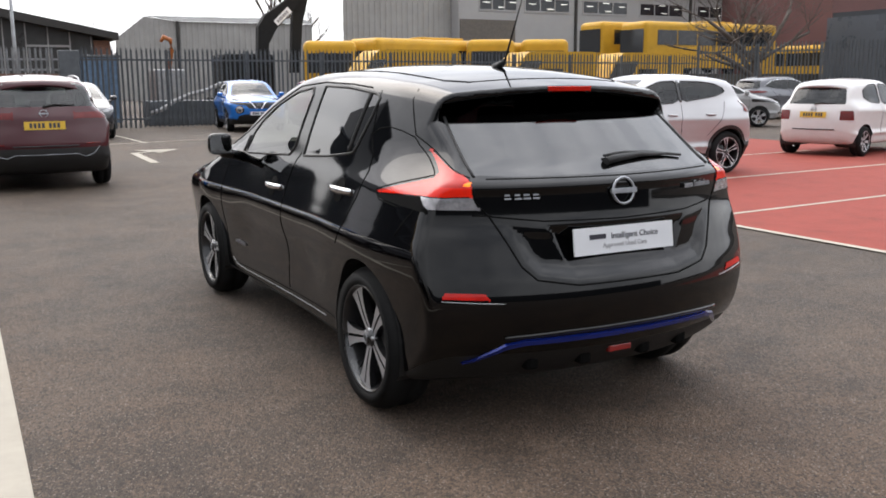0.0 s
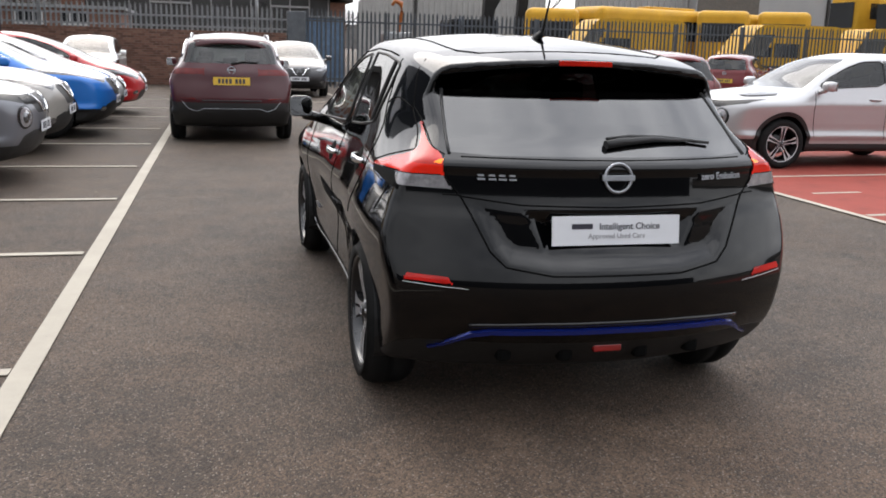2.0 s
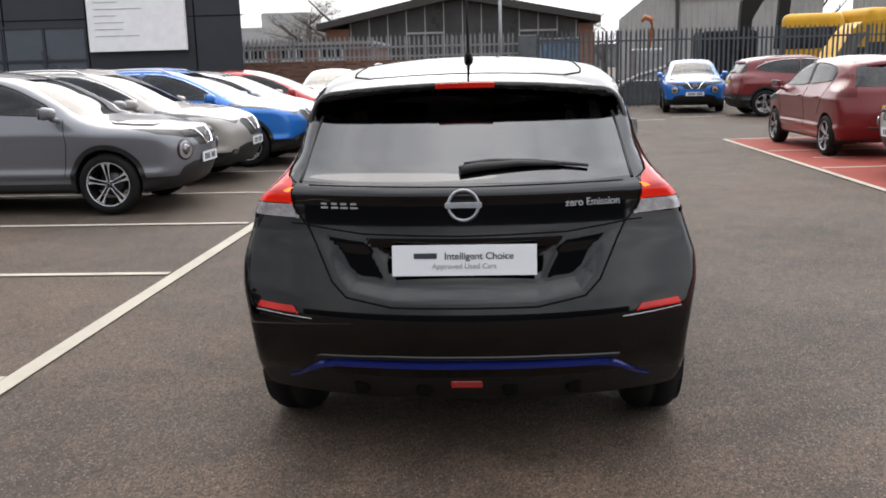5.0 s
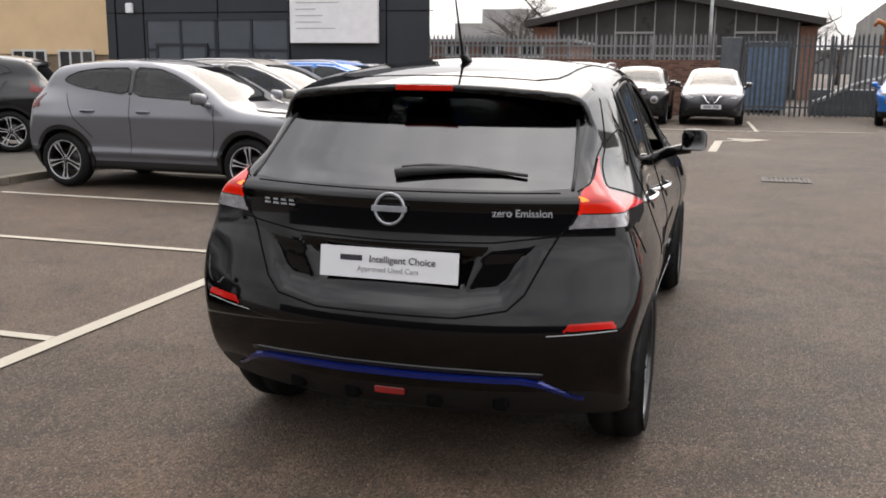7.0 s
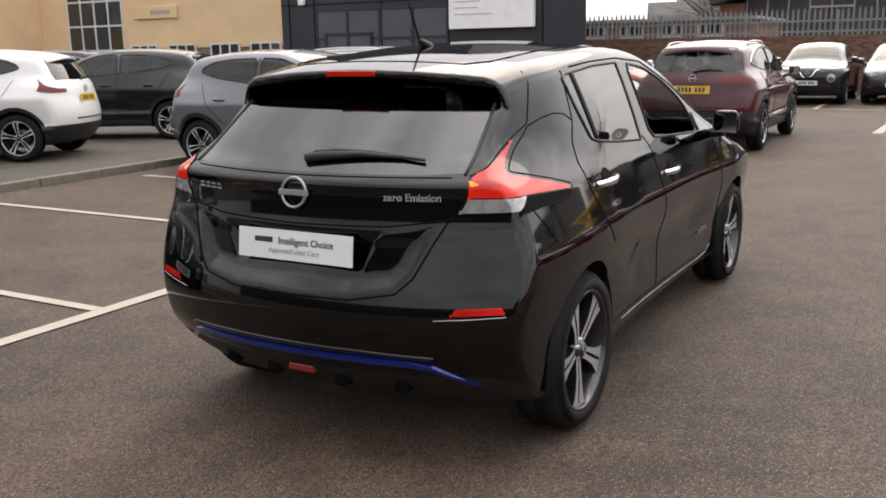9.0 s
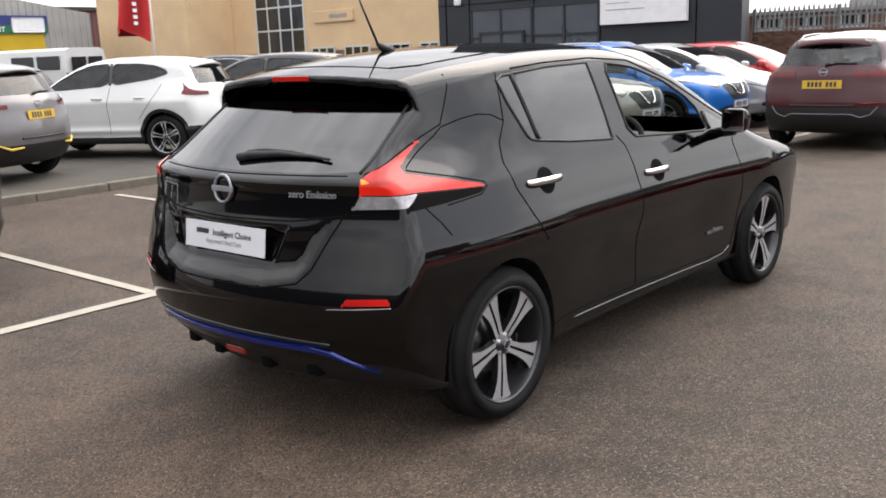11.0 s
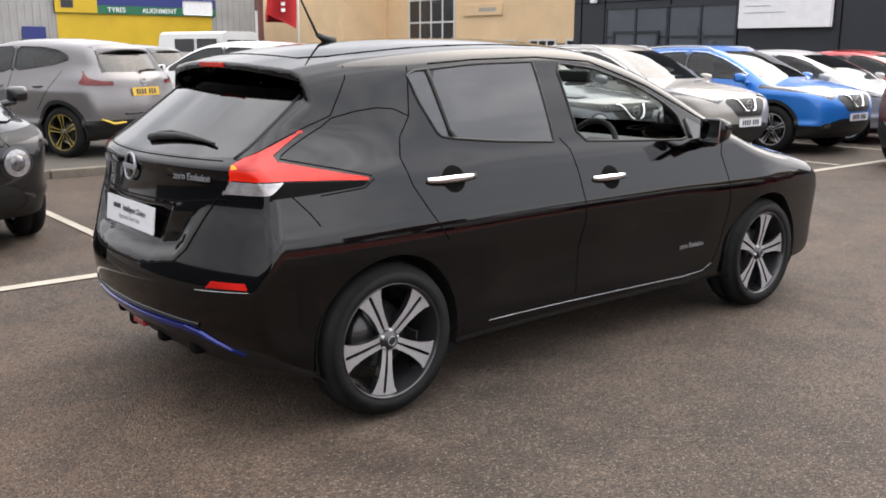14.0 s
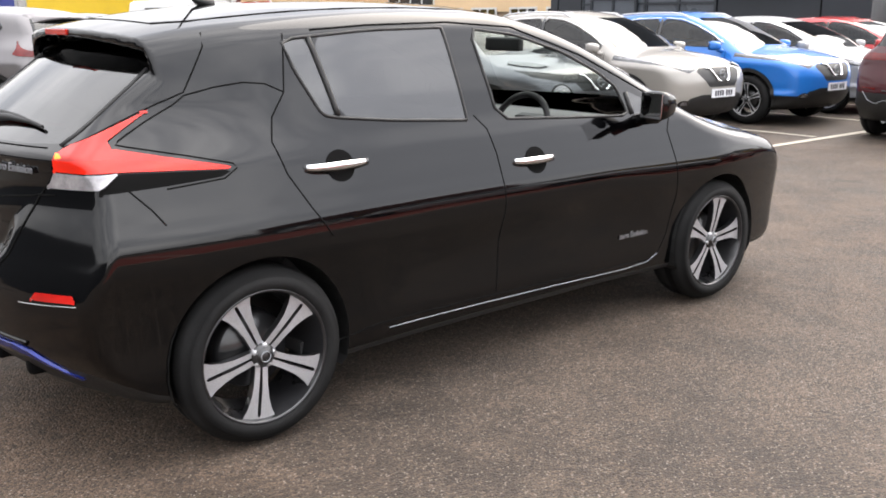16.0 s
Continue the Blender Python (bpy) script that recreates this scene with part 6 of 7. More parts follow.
# brick wall with a low palisade on it
wall = part("brick_wall", boxed((-9.6, FY, 0.0), (0.9, FY + 0.22, 1.78)), MORTAR)
tagged(wall, "low red-brown brick wall topped by a steel palisade", "wall", kind="structure")
BRICKS = brick_stuff("brick")
bk_me = mesh_from(boxed((0.005, -0.012, 0.005), (0.22, 0.05, 0.07), 0.004), "brick")
bk_me.materials.append(BRICKS)
rest_bm = bmesh.new()
count = 0
for row in range(23, -1, -1):
    for i in range(47):
        x = -9.6 + i * 0.2245 - (0.11 if row % 2 and i else 0)
        jit = random.uniform(-0.003, 0.003)
        if count < 300 and -6.5 < x < 0.6:
            o = new("brick", bk_me)
            o.parent = wall
            o.matrix_local = pose(x, FY + jit, row * 0.0742)
            count += 1
        else:
            box(rest_bm, (x + 0.005, FY - 0.012 + jit, row * 0.0742 + 0.005), (x + 0.22, FY + 0.05, row * 0.0742 + 0.07))
tagged(part("brickwork", rest_bm, BRICKS, wall), kind="stuff")
palisade("wall_palisade", (-9.6, FY + 0.02), (0.9, FY + 0.02), 1.62, 1.02, GALV, "short grey palisade on top of the brick wall", 0.16)
part("gate_pier", boxed((0.9, FY - 0.12, 0.0), (1.5, FY + 0.3, 2.5), 0.02), GREYFENCE)
tagged(bpy.data.objects["gate_pier"], "grey painted gate pier between wall and fence", "gate pier", kind="structure")


def window(name, parent, lo, hi, y, cols=2, rows=1, frame=0.05, pane=DARKPANE, fr=WHITEFRAME):
    """Frame bars and panes in a wall that faces -y; the panes sit back in the frame."""
    w = part(name, boxed((lo[0], y - 0.05, lo[1] - 0.03), (hi[0], y + 0.02, lo[1] + frame)), fr, parent)
    part("frame_bar", boxed((lo[0], y - 0.05, hi[1] - frame), (hi[0], y + 0.02, hi[1])), fr, w)
    for i in range(cols + 1):
        x = lo[0] + (hi[0] - lo[0] - frame) * i / cols
        part("frame_bar", boxed((x, y - 0.048, lo[1] + frame), (x + frame, y + 0.02, hi[1] - frame)), fr, w)
    for j in range(1, rows):
        z = lo[1] + (hi[1] - lo[1]) * j / rows
        part("frame_bar", boxed((lo[0] + frame, y - 0.045, z - frame / 2), (hi[0] - frame, y + 0.02, z + frame / 2)), fr, w)
    for i in range(cols):
        for j in range(rows):
            x0 = lo[0] + (hi[0] - lo[0]) * i / cols
            z0 = lo[1] + (hi[1] - lo[1]) * j / rows
            part("pane", boxed((x0 + 0.02, y - 0.015, z0 + 0.02), (x0 + (hi[0] - lo[0]) / cols - 0.02, y - 0.005, z0 + (hi[1] - lo[1]) / rows - 0.02)), pane, w)
    return w


# dark showroom
show = new("showroom")
tagged(show, "dark grey clad showroom with a large white sign and an added unseen upper block", "building")
bm = bmesh.new()
prism(bm, [(-15.5, 0), (-6.05, 0), (-10.6, 11.4), (-15.5, 11.4)], 4.7, pose(0, 18.6, 0))
part("wall", bm, CLADDING, show)
# unseen upper block and its edge, added to darken reflections in the black car
part("upper_wall", boxed((-15.5, 19.6, 4.7), (-9.6, 30.0, 8.2)), CLADDING, show)
part("upper_parapet", boxed((-15.55, 19.55, 8.2), (-9.55, 19.9, 8.35)), CLADLIGHT, show)
part("parapet", boxed((-15.55, 18.52, 4.7), (-6.0, 18.9, 4.82)), CLADLIGHT, show)
bm = bmesh.new()
for x in (-15.2, -14.3, -12.0, -9.9, -7.2):
    box(bm, (x - 0.012, 18.58, 0.1), (x + 0.012, 18.602, 4.6))
for z in (0.9, 2.85):
    box(bm, (-15.5, 18.585, z), (-5.95, 18.602, z + 0.02))
part("panel_joint", bm, GAP, show)
window("window", show, (-14.25, 0.2), (-9.9, 2.72), 18.6, 4, 3, 0.06, CLADLIGHT, CLADDING)
window("door", show, (-13.9, 0.05), (-12.3, 2.05), 18.54, 2, 1, 0.07, CLADLIGHT, CLADDING)
sg = part("sign", boxed((-9.80, 18.42, 2.06), (-7.38, 18.56, 4.3), 0.01), SIGNWHITE, show, "large white sign board with lines of small grey print")
bm = bmesh.new()
for i, w in enumerate((1.1, 0.7, 0.75, 0.55, 1.2, 0.6)):
    box(bm, (-9.62, 18.412, 2.42 + i * 0.16), (-9.62 + w, 18.421, 2.436 + i * 0.16))
part("sign_print", bm, INKGREY, sg)
part("wall_lamp", boxed((-14.78, 18.45, 2.85), (-14.6, 18.6, 3.12), 0.03), SIGNWHITE, show)

# tan office block
tan = new("office_building")
tagged(tan, "two-storey tan rendered office block with white windows", "building")
TY = 29.6
part("wall", boxed((-47.5, TY, 1.85), (-22.0, TY + 10, 8.5)), RENDER, tan)
part("plinth", boxed((-47.45, TY + 0.06, 0), (-22.05, TY + 9.9, 1.85)), STONE, tan)
part("wing", boxed((-49.5, TY - 3.0, 1.8), (-40.3, TY - 0.02, 8.4)), RENDER, tan)
part("wing_plinth", boxed((-49.45, TY - 2.95, 0), (-40.35, TY - 0.02, 1.8)), STONE, tan)
window("stair_window", tan, (-38.2, 0.6), (-34.2, 6.6), TY, 4, 5, 0.09)
for x in (-32.9, -30.4, -27.7, -25.3):
    window("window", tan, (x - 0.9, 1.0), (x + 0.9, 2.05), TY, 3, 1, 0.09)
for x in (-32.3, -29.0, -25.8):
    window("window", tan, (x - 0.8, 4.55), (x + 0.8, 5.9), TY, 2, 1, 0.09)
bs = part("name_board", boxed((-33.4, TY - 0.1, 3.25), (-30.5, TY, 3.82), 0.02), RENDER, tan, "plain cream name board")
bm = bmesh.new()
bars(bm, -32.2, -30.9, 3.53, 0.2, 9, pose(0, TY - 0.101, 0, 90), 0.3, 0.006)
part("board_marks", bm, INKGREY, bs)


def ribbed(bm, a, b, z0, z1, pitch=0.3, depth=0.04, top=None):
    """A ribbed sheet wall from a to b."""
    a, b = Vector((*a, 0)), Vector((*b, 0))
    L = (b - a).length
    d = (b - a).normalized()
    nrm = Vector((d.y, -d.x, 0))
    n = int(L / pitch)
    prev = None
    for i in range(n + 1):
        for f, o in ((0.0, 0), (0.55, 0), (0.65, 1), (0.9, 1)):
            t = min(L, (i + f) * pitch)
            p = a + d * t + nrm * depth * o
            zt = top(t / L) if top else z1
            cur = (bm.verts.new((p.x, p.y, z0)), bm.verts.new((p.x, p.y, zt)))
            if prev:
                bm.faces.new((prev[0], cur[0], cur[1], prev[1]))
            prev = cur


# tyre shop with a yellow shutter, faces +x
shop = new("tyre_shop")
tagged(shop, "grey sheet-clad tyre workshop with a yellow shutter and sign band", "building")
bm = bmesh.new()
gable = lambda t: 4.35 + 1.5 * (1 - abs(2 * t - 1))
ribbed(bm, (-45, 5.5), (-45, 23.6), 0, 4.4, 0.36, 0.05, gable)
ribbed(bm, (-45, 23.6), (-62, 23.6), 0, 4.35, 0.36, 0.05)
part("wall", bm, SHEET, shop)
part("shutter", boxed((-45.02, 12.6, 0), (-44.92, 20.9, 3.3)), YELLOW, shop, "plain yellow roller shutter")
bm = bmesh.new()
box(bm, (-44.99, 12.5, 3.3), (-44.82, 21.1, 3.72))
sb = part("sign_band", bm, SIGNGREEN, shop)
part("sign_top", boxed((-44.99, 12.5, 3.72), (-44.82, 21.1, 4.2)), SIGNBLUE, sb)
part("sign_logo", boxed((-44.99, 12.5, 3.32), (-44.8, 14.6, 4.18)), YELLOW, sb, "yellow logo panel with a dark mark")
part("logo_mark", boxed((-44.81, 12.8, 3.55), (-44.79, 13.4, 3.95)), INK, sb)
part("tyre_picture", boxed((-44.83, 19.2, 3.35), (-44.79, 20.9, 4.1), 0.1), SIGNWHITE, sb)
letters("sign_lettering", "TYRES", 0.34, SIGNWHITE, sb, pose(-44.81, 15.6, 3.5, 90, 0, 90), 0.005)
letters("sign_lettering", "ALIGNMENT", 0.34, SIGNWHITE, sb, pose(-44.81, 17.9, 3.5, 90, 0, 90), 0.005)
part("notice_board", boxed((-44.9, 10.9, 2.0), (-44.85, 12.0, 2.6)), SIGNBLUE, shop)
bm = bmesh.new()
ribbed(bm, (-60, 27.0), (-60, 38.0), 0, 5.4, 0.4, 0.05)
ml = new("maroon_building")
tagged(ml, "maroon sheet-clad industrial building with white panels", "building")
part("wall", bm, MAROONWALL, ml)
for y in (28.2, 31.0):
    part("white_panel", boxed((-59.98, y, 2.6), (-59.9, y + 0.7, 4.4)), WHITEFRAME, ml)
part("roof_edge", boxed((-60.3, 26.8, 5.4), (-59.8, 38.2, 5.65)), DARKROOF, ml)

# flag on a pole
fl = new("feather_flag")
tagged(fl, "red feather flag with faint white marks on a white pole", "flag")
bm = bmesh.new()
tube(bm, [(-24.05, 14.2, 0.05), (-24.05, 14.2, 4.6)], [0.04, 0.025], 8)
part("pole", bm, WHITEFRAME, fl)
bm = bmesh.new()
rows = []
for i in range(13):
    z = 2.2 + i * 0.2
    rows.append([bm.verts.new((-24.05 + 0.05 * math.sin(z * 3 + j), 14.15 - j * 0.28 + 0.05 * math.sin(z * 2.0), z + (0.12 * j if i == 0 else 0))) for j in range(5)])
for a, b in zip(rows, rows[1:]):
    for j in range(4):
        bm.faces.new((a[j], a[j + 1], b[j + 1], b[j]))
bmesh.ops.solidify(bm, geom=bm.faces, thickness=0.012)
part("cloth", bm, FLAGRED, fl, smooth=True)
bm = bmesh.new()
for i in range(7):
    box(bm, (-24.0, 13.52, 2.75 + i * 0.2), (-23.97, 13.66, 2.86 + i * 0.2))
part("cloth_marks", bm, SIGNWHITE, fl)

# glass-fronted hall behind the wall
hall = new("glazed_hall")
tagged(hall, "low gabled hall with tall grey glazing and brick ends", "building")
HY = 46.0
bm = bmesh.new()
prism(bm, [(-9.3, 3.88), (-1.95, 5.45), (5.6, 3.95), (5.6, 3.62), (-1.95, 5.0), (-9.3, 3.55)], -24, pose(0, HY - 0.9, 0, 90))
part("roof", bm, DARKROOF, hall)
bm = bmesh.new()
prism(bm, [(-7.7, 0), (4.5, 0), (4.5, 3.85), (-1.95, 5.15), (-7.7, 3.85)], -0.3, pose(0, HY, 0, 90))
HALLGLASS = surface("old_hall_glazing", (0.055, 0.054, 0.053), 0.3, var=0.4, scale=0.5, bump=0, spec=0.25)
part("glazing", bm, HALLGLASS, hall)
part("brick_end", boxed((-8.9, HY - 0.1, 0), (-7.7, HY + 12, 3.6)), BRICK, hall)
part("brick_end", boxed((4.5, HY - 0.1, 0), (5.3, HY + 12, 3.6)), BRICK, hall)
for i in range(13):
    x = -7.6 + i * 1.0
    zt = 5.1 - abs(x + 1.95) * 0.205
    part("mullion", boxed((x - 0.03, HY - 0.08, 0.5), (x + 0.03, HY - 0.002, zt)), PALEWALL, hall)
for x in (-3.6, 2.4):
    bm = bmesh.new()
    box(bm, (x - 1.0, HY - 0.1, 3.25), (x + 1.0, HY - 0.004, 3.35))
    part("door_frame", bm, PALEWALL, hall)
lp = new("lamp_post")
tagged(lp, "grey lamp post behind the wall", "lamp post")
bm = bmesh.new()
tube(bm, [(0.35, 38, 0), (0.35, 38, 5.6)], [0.09, 0.06], 8)
part("post", bm, GALV, lp)
part("lantern", boxed((0.2, 37.7, 5.6), (0.5, 38.1, 5.8), 0.04), GALV, lp)

# grey gabled shed
shed = new("grey_shed")
tagged(shed, "grey sheet-clad shed with a pale low roof", "building")
bm = bmesh.new()
ribbed(bm, (15.1, 75), (27.0, 75), 0, 6.5, 0.5, 0.05)
ribbed(bm, (11.0, 79.5), (15.1, 75), 0, 6.4, 0.5, 0.05, lambda t: 5.2 + 1.8 * t / 0.5 if t < 0.5 else 7.0 - 0.5 * (t - 0.5) / 0.5)
part("wall", bm, SHEET, shed)
bm = bmesh.new()
bm.faces.new([bm.verts.new(v) for v in ((15.0, 74.8, 6.5), (27.2, 74.8, 6.55), (27.2, 77.6, 7.15), (13.05, 77.3, 7.05))])
bmesh.ops.solidify(bm, geom=bm.faces, thickness=0.14)
part("roof", bm, ROOFSHEET, shed)
part("downpipe", boxed((15.1, 74.75, 0), (15.32, 74.95, 6.5)), DARKROOF, shed)

STRIPLAMP = lamp_plastic("lit_strip_lamp", (0.8, 0.8, 0.75), 0.4, 1.6)
# large pale warehouse
wh = new("warehouse")
tagged(wh, "large pale grey warehouse with a band of windows", "building")
WY = 60.0
bm = bmesh.new()
ribbed(bm, (23.8, WY), (32.8, WY), 0, 16, 0.45, 0.06, lambda t: 7.35 + 3.2 * t)
part("ribbed_wall", bm, SHEET, wh)
part("wall", boxed((32.8, WY - 1.2, 0), (66, WY + 20, 8.75)), PALEWALL, wh)
part("roof_edge", boxed((32.6, WY - 1.5, 8.75), (66.2, WY + 20, 9.05)), ROOFSHEET, wh)
for x0, x1 in ((34.6, 38.1), (38.8, 43.2), (44.5, 49.2), (50.5, 55.4), (57.0, 61.5)):
    wn_ = window("window", wh, (x0, 6.9), (x1, 8.0), WY - 1.2, 3, 1, 0.09, DARKPANE, PALEWALL)
    for i, (fx, fz) in enumerate(((0.1, 0.55), (0.45, 0.85), (0.5, 0.2), (0.8, 0.6))):
        part("strip_lamp", boxed((x0 + (x1 - x0) * fx, WY - 1.224, 6.95 + fz), (x0 + (x1 - x0) * fx + 0.62, WY - 1.216, 7.0 + fz)), STRIPLAMP, wn_)
part("loading_bay", boxed((32.9, WY - 1.3, 3.2), (37.9, WY - 1.21, 6.2)), surface("brown_shutter", (0.12, 0.105, 0.09), 0.7, var=0.2), wh)
for x in (43.8, 56.2):
    part("downpipe", boxed((x - 0.1, WY - 1.36, 0), (x + 0.1, WY - 1.2, 8.7)), DARKROOF, wh)
bk = new("brown_building")
tagged(bk, "dark brown clad building beyond the side fence", "building")
part("wall", boxed((60, 47, 0), (90, 60, 16)), MAROONWALL, bk)
part("lower_shed", boxed((51.0, 35, 0), (62, 40, 5.6)), CLADLIGHT, bk)
part("lower_roof", boxed((51.5, 34.7, 5.6), (62.2, 40, 5.95)), CLADDING, bk)


def coach(label, x, y, turn, length=10.5, h=3.3, z=0.9):
    """A yellow coach: rounded shell, window band, windscreen, wheels."""
    c = new("coach")
    tagged(c, label, "coach", "yellow coaches")
    m = Matrix.Identity(4)
    bm = bmesh.new()
    L, w = length, 1.25
    vs = box(bm, (-w, 0, 0.45), (w, L, h), 0.0)
    bmesh.ops.bevel(bm, geom=[e for e in bm.edges if e.verts[0].co.z > h - 0.1 or e.verts[1].co.z > h - 0.1], offset=0.32, segments=5, affect='EDGES', profile=0.5)
    part("body", bm, COACHYELLOW, c, smooth=False)
    for s in (1, -1):
        for i in range(6):
            y0 = 0.6 + i * (L - 1.6) / 6
            part("side_window", boxed((s * (w + 0.004) - 0.012, y0, h - 1.5), (s * (w + 0.004) + 0.012, y0 + (L - 1.6) / 6 - 0.08, h - 0.55), 0.0), DARKPANE, c)
    part("windscreen", boxed((-w + 0.12, L - 0.01, 1.35), (w - 0.12, L + 0.025, h - 0.5), 0.0), DARKPANE, c)
    part("rear_window", boxed((-w + 0.25, -0.02, h - 1.5), (w - 0.25, 0.01, h - 0.6), 0.0), DARKPANE, c)
    part("roof_hatch", boxed((-0.5, L * 0.3, h - 0.02), (0.5, L * 0.55, h + 0.14), 0.05), COACHYELLOW, c)
    for yc in (2.2, L - 2.4):
        for s in (1, -1):
            wheel(0.48, 0.29, 0.28, (6, 0.0, 0.04, 0.06), c, (s * 1.1, yc, 0.48), s)
    c.matrix_basis = pose(x, y, z, 0, 0, turn)
    return c


first = coach("yellow coach standing side on behind the fence", 49.4, 44.0, 90, length=12.0, h=3.4, z=1.85)
for lab, x, y, t, z in (("yellow coach standing side on behind the fence", 48.6, 47.4, 90, 2.0), ("yellow coach parked end on beyond the fence", 13.7, 37.2, -21, 0.0),
                        ("yellow coach parked end on beyond the fence", 22.5, 37.2, -31, 0.2), ("yellow coach parked end on beyond the fence", 25.7, 37.0, -34, 0.25),
                        ("yellow coach parked aslant beyond the fence", 15.9, 38.6, -75, 0.2), ("yellow coach far down the side yard", 56.0, 37.0, 4, 0.6)):
    c = copy_thing(first, pose(x, y, z, 0, 0, t))
    tagged(c, lab, "coach", "yellow coaches")
tagged(part("coach_yard", boxed((30, 42.2, -0.05), (64, 57, 1.9)), STRIP), "raised concrete yard where the coaches stand", "ground", kind="structure")


BUSGLASS = surface("dull_bus_glass", (0.035, 0.034, 0.03), 0.6, var=0.3, scale=1.5, bump=0, spec=0.15)


def minibus(x, y, turn):
    """A yellow van-sized bus: sloped nose, side windows, wheels."""
    c = new("minibus")
    tagged(c, "yellow minibus parked close behind the palisade fence", "minibus", "yellow minibuses")
    bm = bmesh.new()
    prism(bm, rounded([(0, 0.35), (5.3, 0.35), (5.45, 0.8), (5.2, 1.2), (4.75, 1.45), (4.15, 2.5), (3.8, 2.8), (0.2, 2.8), (0, 2.6)], 1), 1.95, pose(0.975, 0, 0, 90, 0, 90))
    for v in bm.verts:
        if v.co.z > 1.4:
            v.co.x *= 1 - 0.09 * (v.co.z - 1.4)
    bmesh.ops.recalc_face_normals(bm, faces=bm.faces)
    part("body", bm, COACHYELLOW, c, smooth=False)
    bm = bmesh.new()
    ws = [bm.verts.new(v) for v in ((-0.85, 4.78, 1.5), (0.85, 4.78, 1.5), (0.76, 4.27, 2.35), (-0.76, 4.27, 2.35))]
    bm.faces.new(ws)
    bmesh.ops.solidify(bm, geom=bm.faces, thickness=-0.03)
    bmesh.ops.recalc_face_normals(bm, faces=bm.faces)
    part("windscreen", bm, BUSGLASS, c)
    for s in (1, -1):
        part("cab_window", boxed((s * 0.955 - 0.02, 3.3, 1.45), (s * 0.955 + 0.02, 4.4, 2.0)), DARKPANE, c)
        part("side_strip", boxed((s * 0.985 - 0.012, 0.1, 1.02), (s * 0.985 + 0.012, 5.0, 1.12)), INK, c)
        for yc in (0.9, 4.4):
            wheel(0.34, 0.2, 0.22, (6, 0.0, 0.04, 0.05), c, (s * 0.86, yc, 0.34), s)
    c.matrix_basis = pose(x, y, 0, 0, 0, turn)
    return c


bus = minibus(17.35, 30.3, 90)
for x, y, t in ((24.7, 30.3, 90), (30.2, 30.5, 90)):
    copy_thing(bus, pose(x, y, 0, 0, 0, t))

# digger arm
dg = new("excavator")
tagged(dg, "dark excavator with its arm raised behind the fence", "excavator")
bm = bmesh.new()
prism(bm, [(12.5, 2.0), (13.05, 2.0), (13.15, 3.5), (13.6, 4.3), (14.85, 5.55), (15.1, 6.05), (14.75, 6.2), (13.0, 5.0), (12.6, 4.4)], 0.5, pose(0, 45, 0, 90))
part("boom", bm, MACHINE, dg)
bm = bmesh.new()
prism(bm, [(14.85, 6.2), (15.25, 6.2), (15.42, 5.7), (15.1, 4.6), (14.9, 2.0), (14.4, 2.0), (14.55, 4.7), (14.75, 5.7)], 0.4, pose(0, 45.05, 0, 90))
part("arm", bm, MACHINE, dg)
bp = part("boom_panel", boxed((-0.55, -0.17, 0), (0.55, 0.17, 0.02), 0, pose(0, 0, 0) @ pose(13.95, 44.49, 4.95, 90) @ pose(0, 0, 0, 0, 0, 44)), SIGNWHITE, dg, "white panel with grey marks")
bm = bmesh.new()
bars(bm, -0.42, 0.42, 0.0, 0.16, 6, pose(13.95, 44.465, 4.95, 90) @ pose(0, 0, 0, 0, 0, 44), 0.25, 0.005)
part("panel_marks", bm, INKGREY, bp)
bm = bmesh.new()
box(bm, (10.8, 45, 0.6), (13.6, 47.5, 3.0), 0.2)
part("cab", bm, MACHINE, dg)
part("tracks", boxed((10.4, 44.6, 0.0), (14.4, 47.8, 0.75), 0.25), MACHINE, dg)
om = new("orange_machine")
tagged(om, "small orange machine behind the fence", "machine")
part("body", boxed((7.5, 46, 0), (9.0, 48, 2.2), 0.1), GALV, om)
bm = bmesh.new()
tube(bm, [(8.25, 46.4, 2.1), (8.45, 46.4, 3.2), (8.4, 46.4, 3.7), (8.05, 46.4, 3.85), (7.9, 46.4, 3.6)], [0.10, 0.11, 0.14, 0.13, 0.08], 8)
part("jib", bm, ORANGE, om)

# stacked things close behind the fence
bt = new("blue_container")
tagged(bt, "pale blue steel container close behind the fence", "container")
bm = bmesh.new()
ribbed(bm, (1.75, 30.6), (3.15, 30.6), 0.1, 2.35, 0.2, 0.03)
part("wall", bm, surface("faded_blue_steel", (0.10, 0.16, 0.24), 0.6, var=0.25, bump=0.1), bt)
part("roof", boxed((1.7, 30.5, 2.35), (3.2, 33.0, 2.45), 0.02), GREYFENCE, bt)
part("side", boxed((1.75, 30.62, 0.1), (3.12, 33.0, 2.34)), CLADLIGHT, bt)
hs = new("pale_pipe")
tagged(hs, "long pale bent pipe on a grey support behind the fence", "pipe")
bm = bmesh.new()
tube(bm, [(3.9, 29.5, 0.42), (4.3, 29.5, 0.55), (4.8, 29.5, 0.85), (5.3, 29.5, 1.05), (5.9, 29.5, 1.2), (6.4, 29.5, 1.42), (6.9, 29.5, 1.5)], 0.075, 8)
part("pipe", bm, PALEWALL, hs)
part("support", boxed((3.9, 29.7, 0.0), (7.0, 30.8, 0.85), 0.03), GREYFENCE, hs)

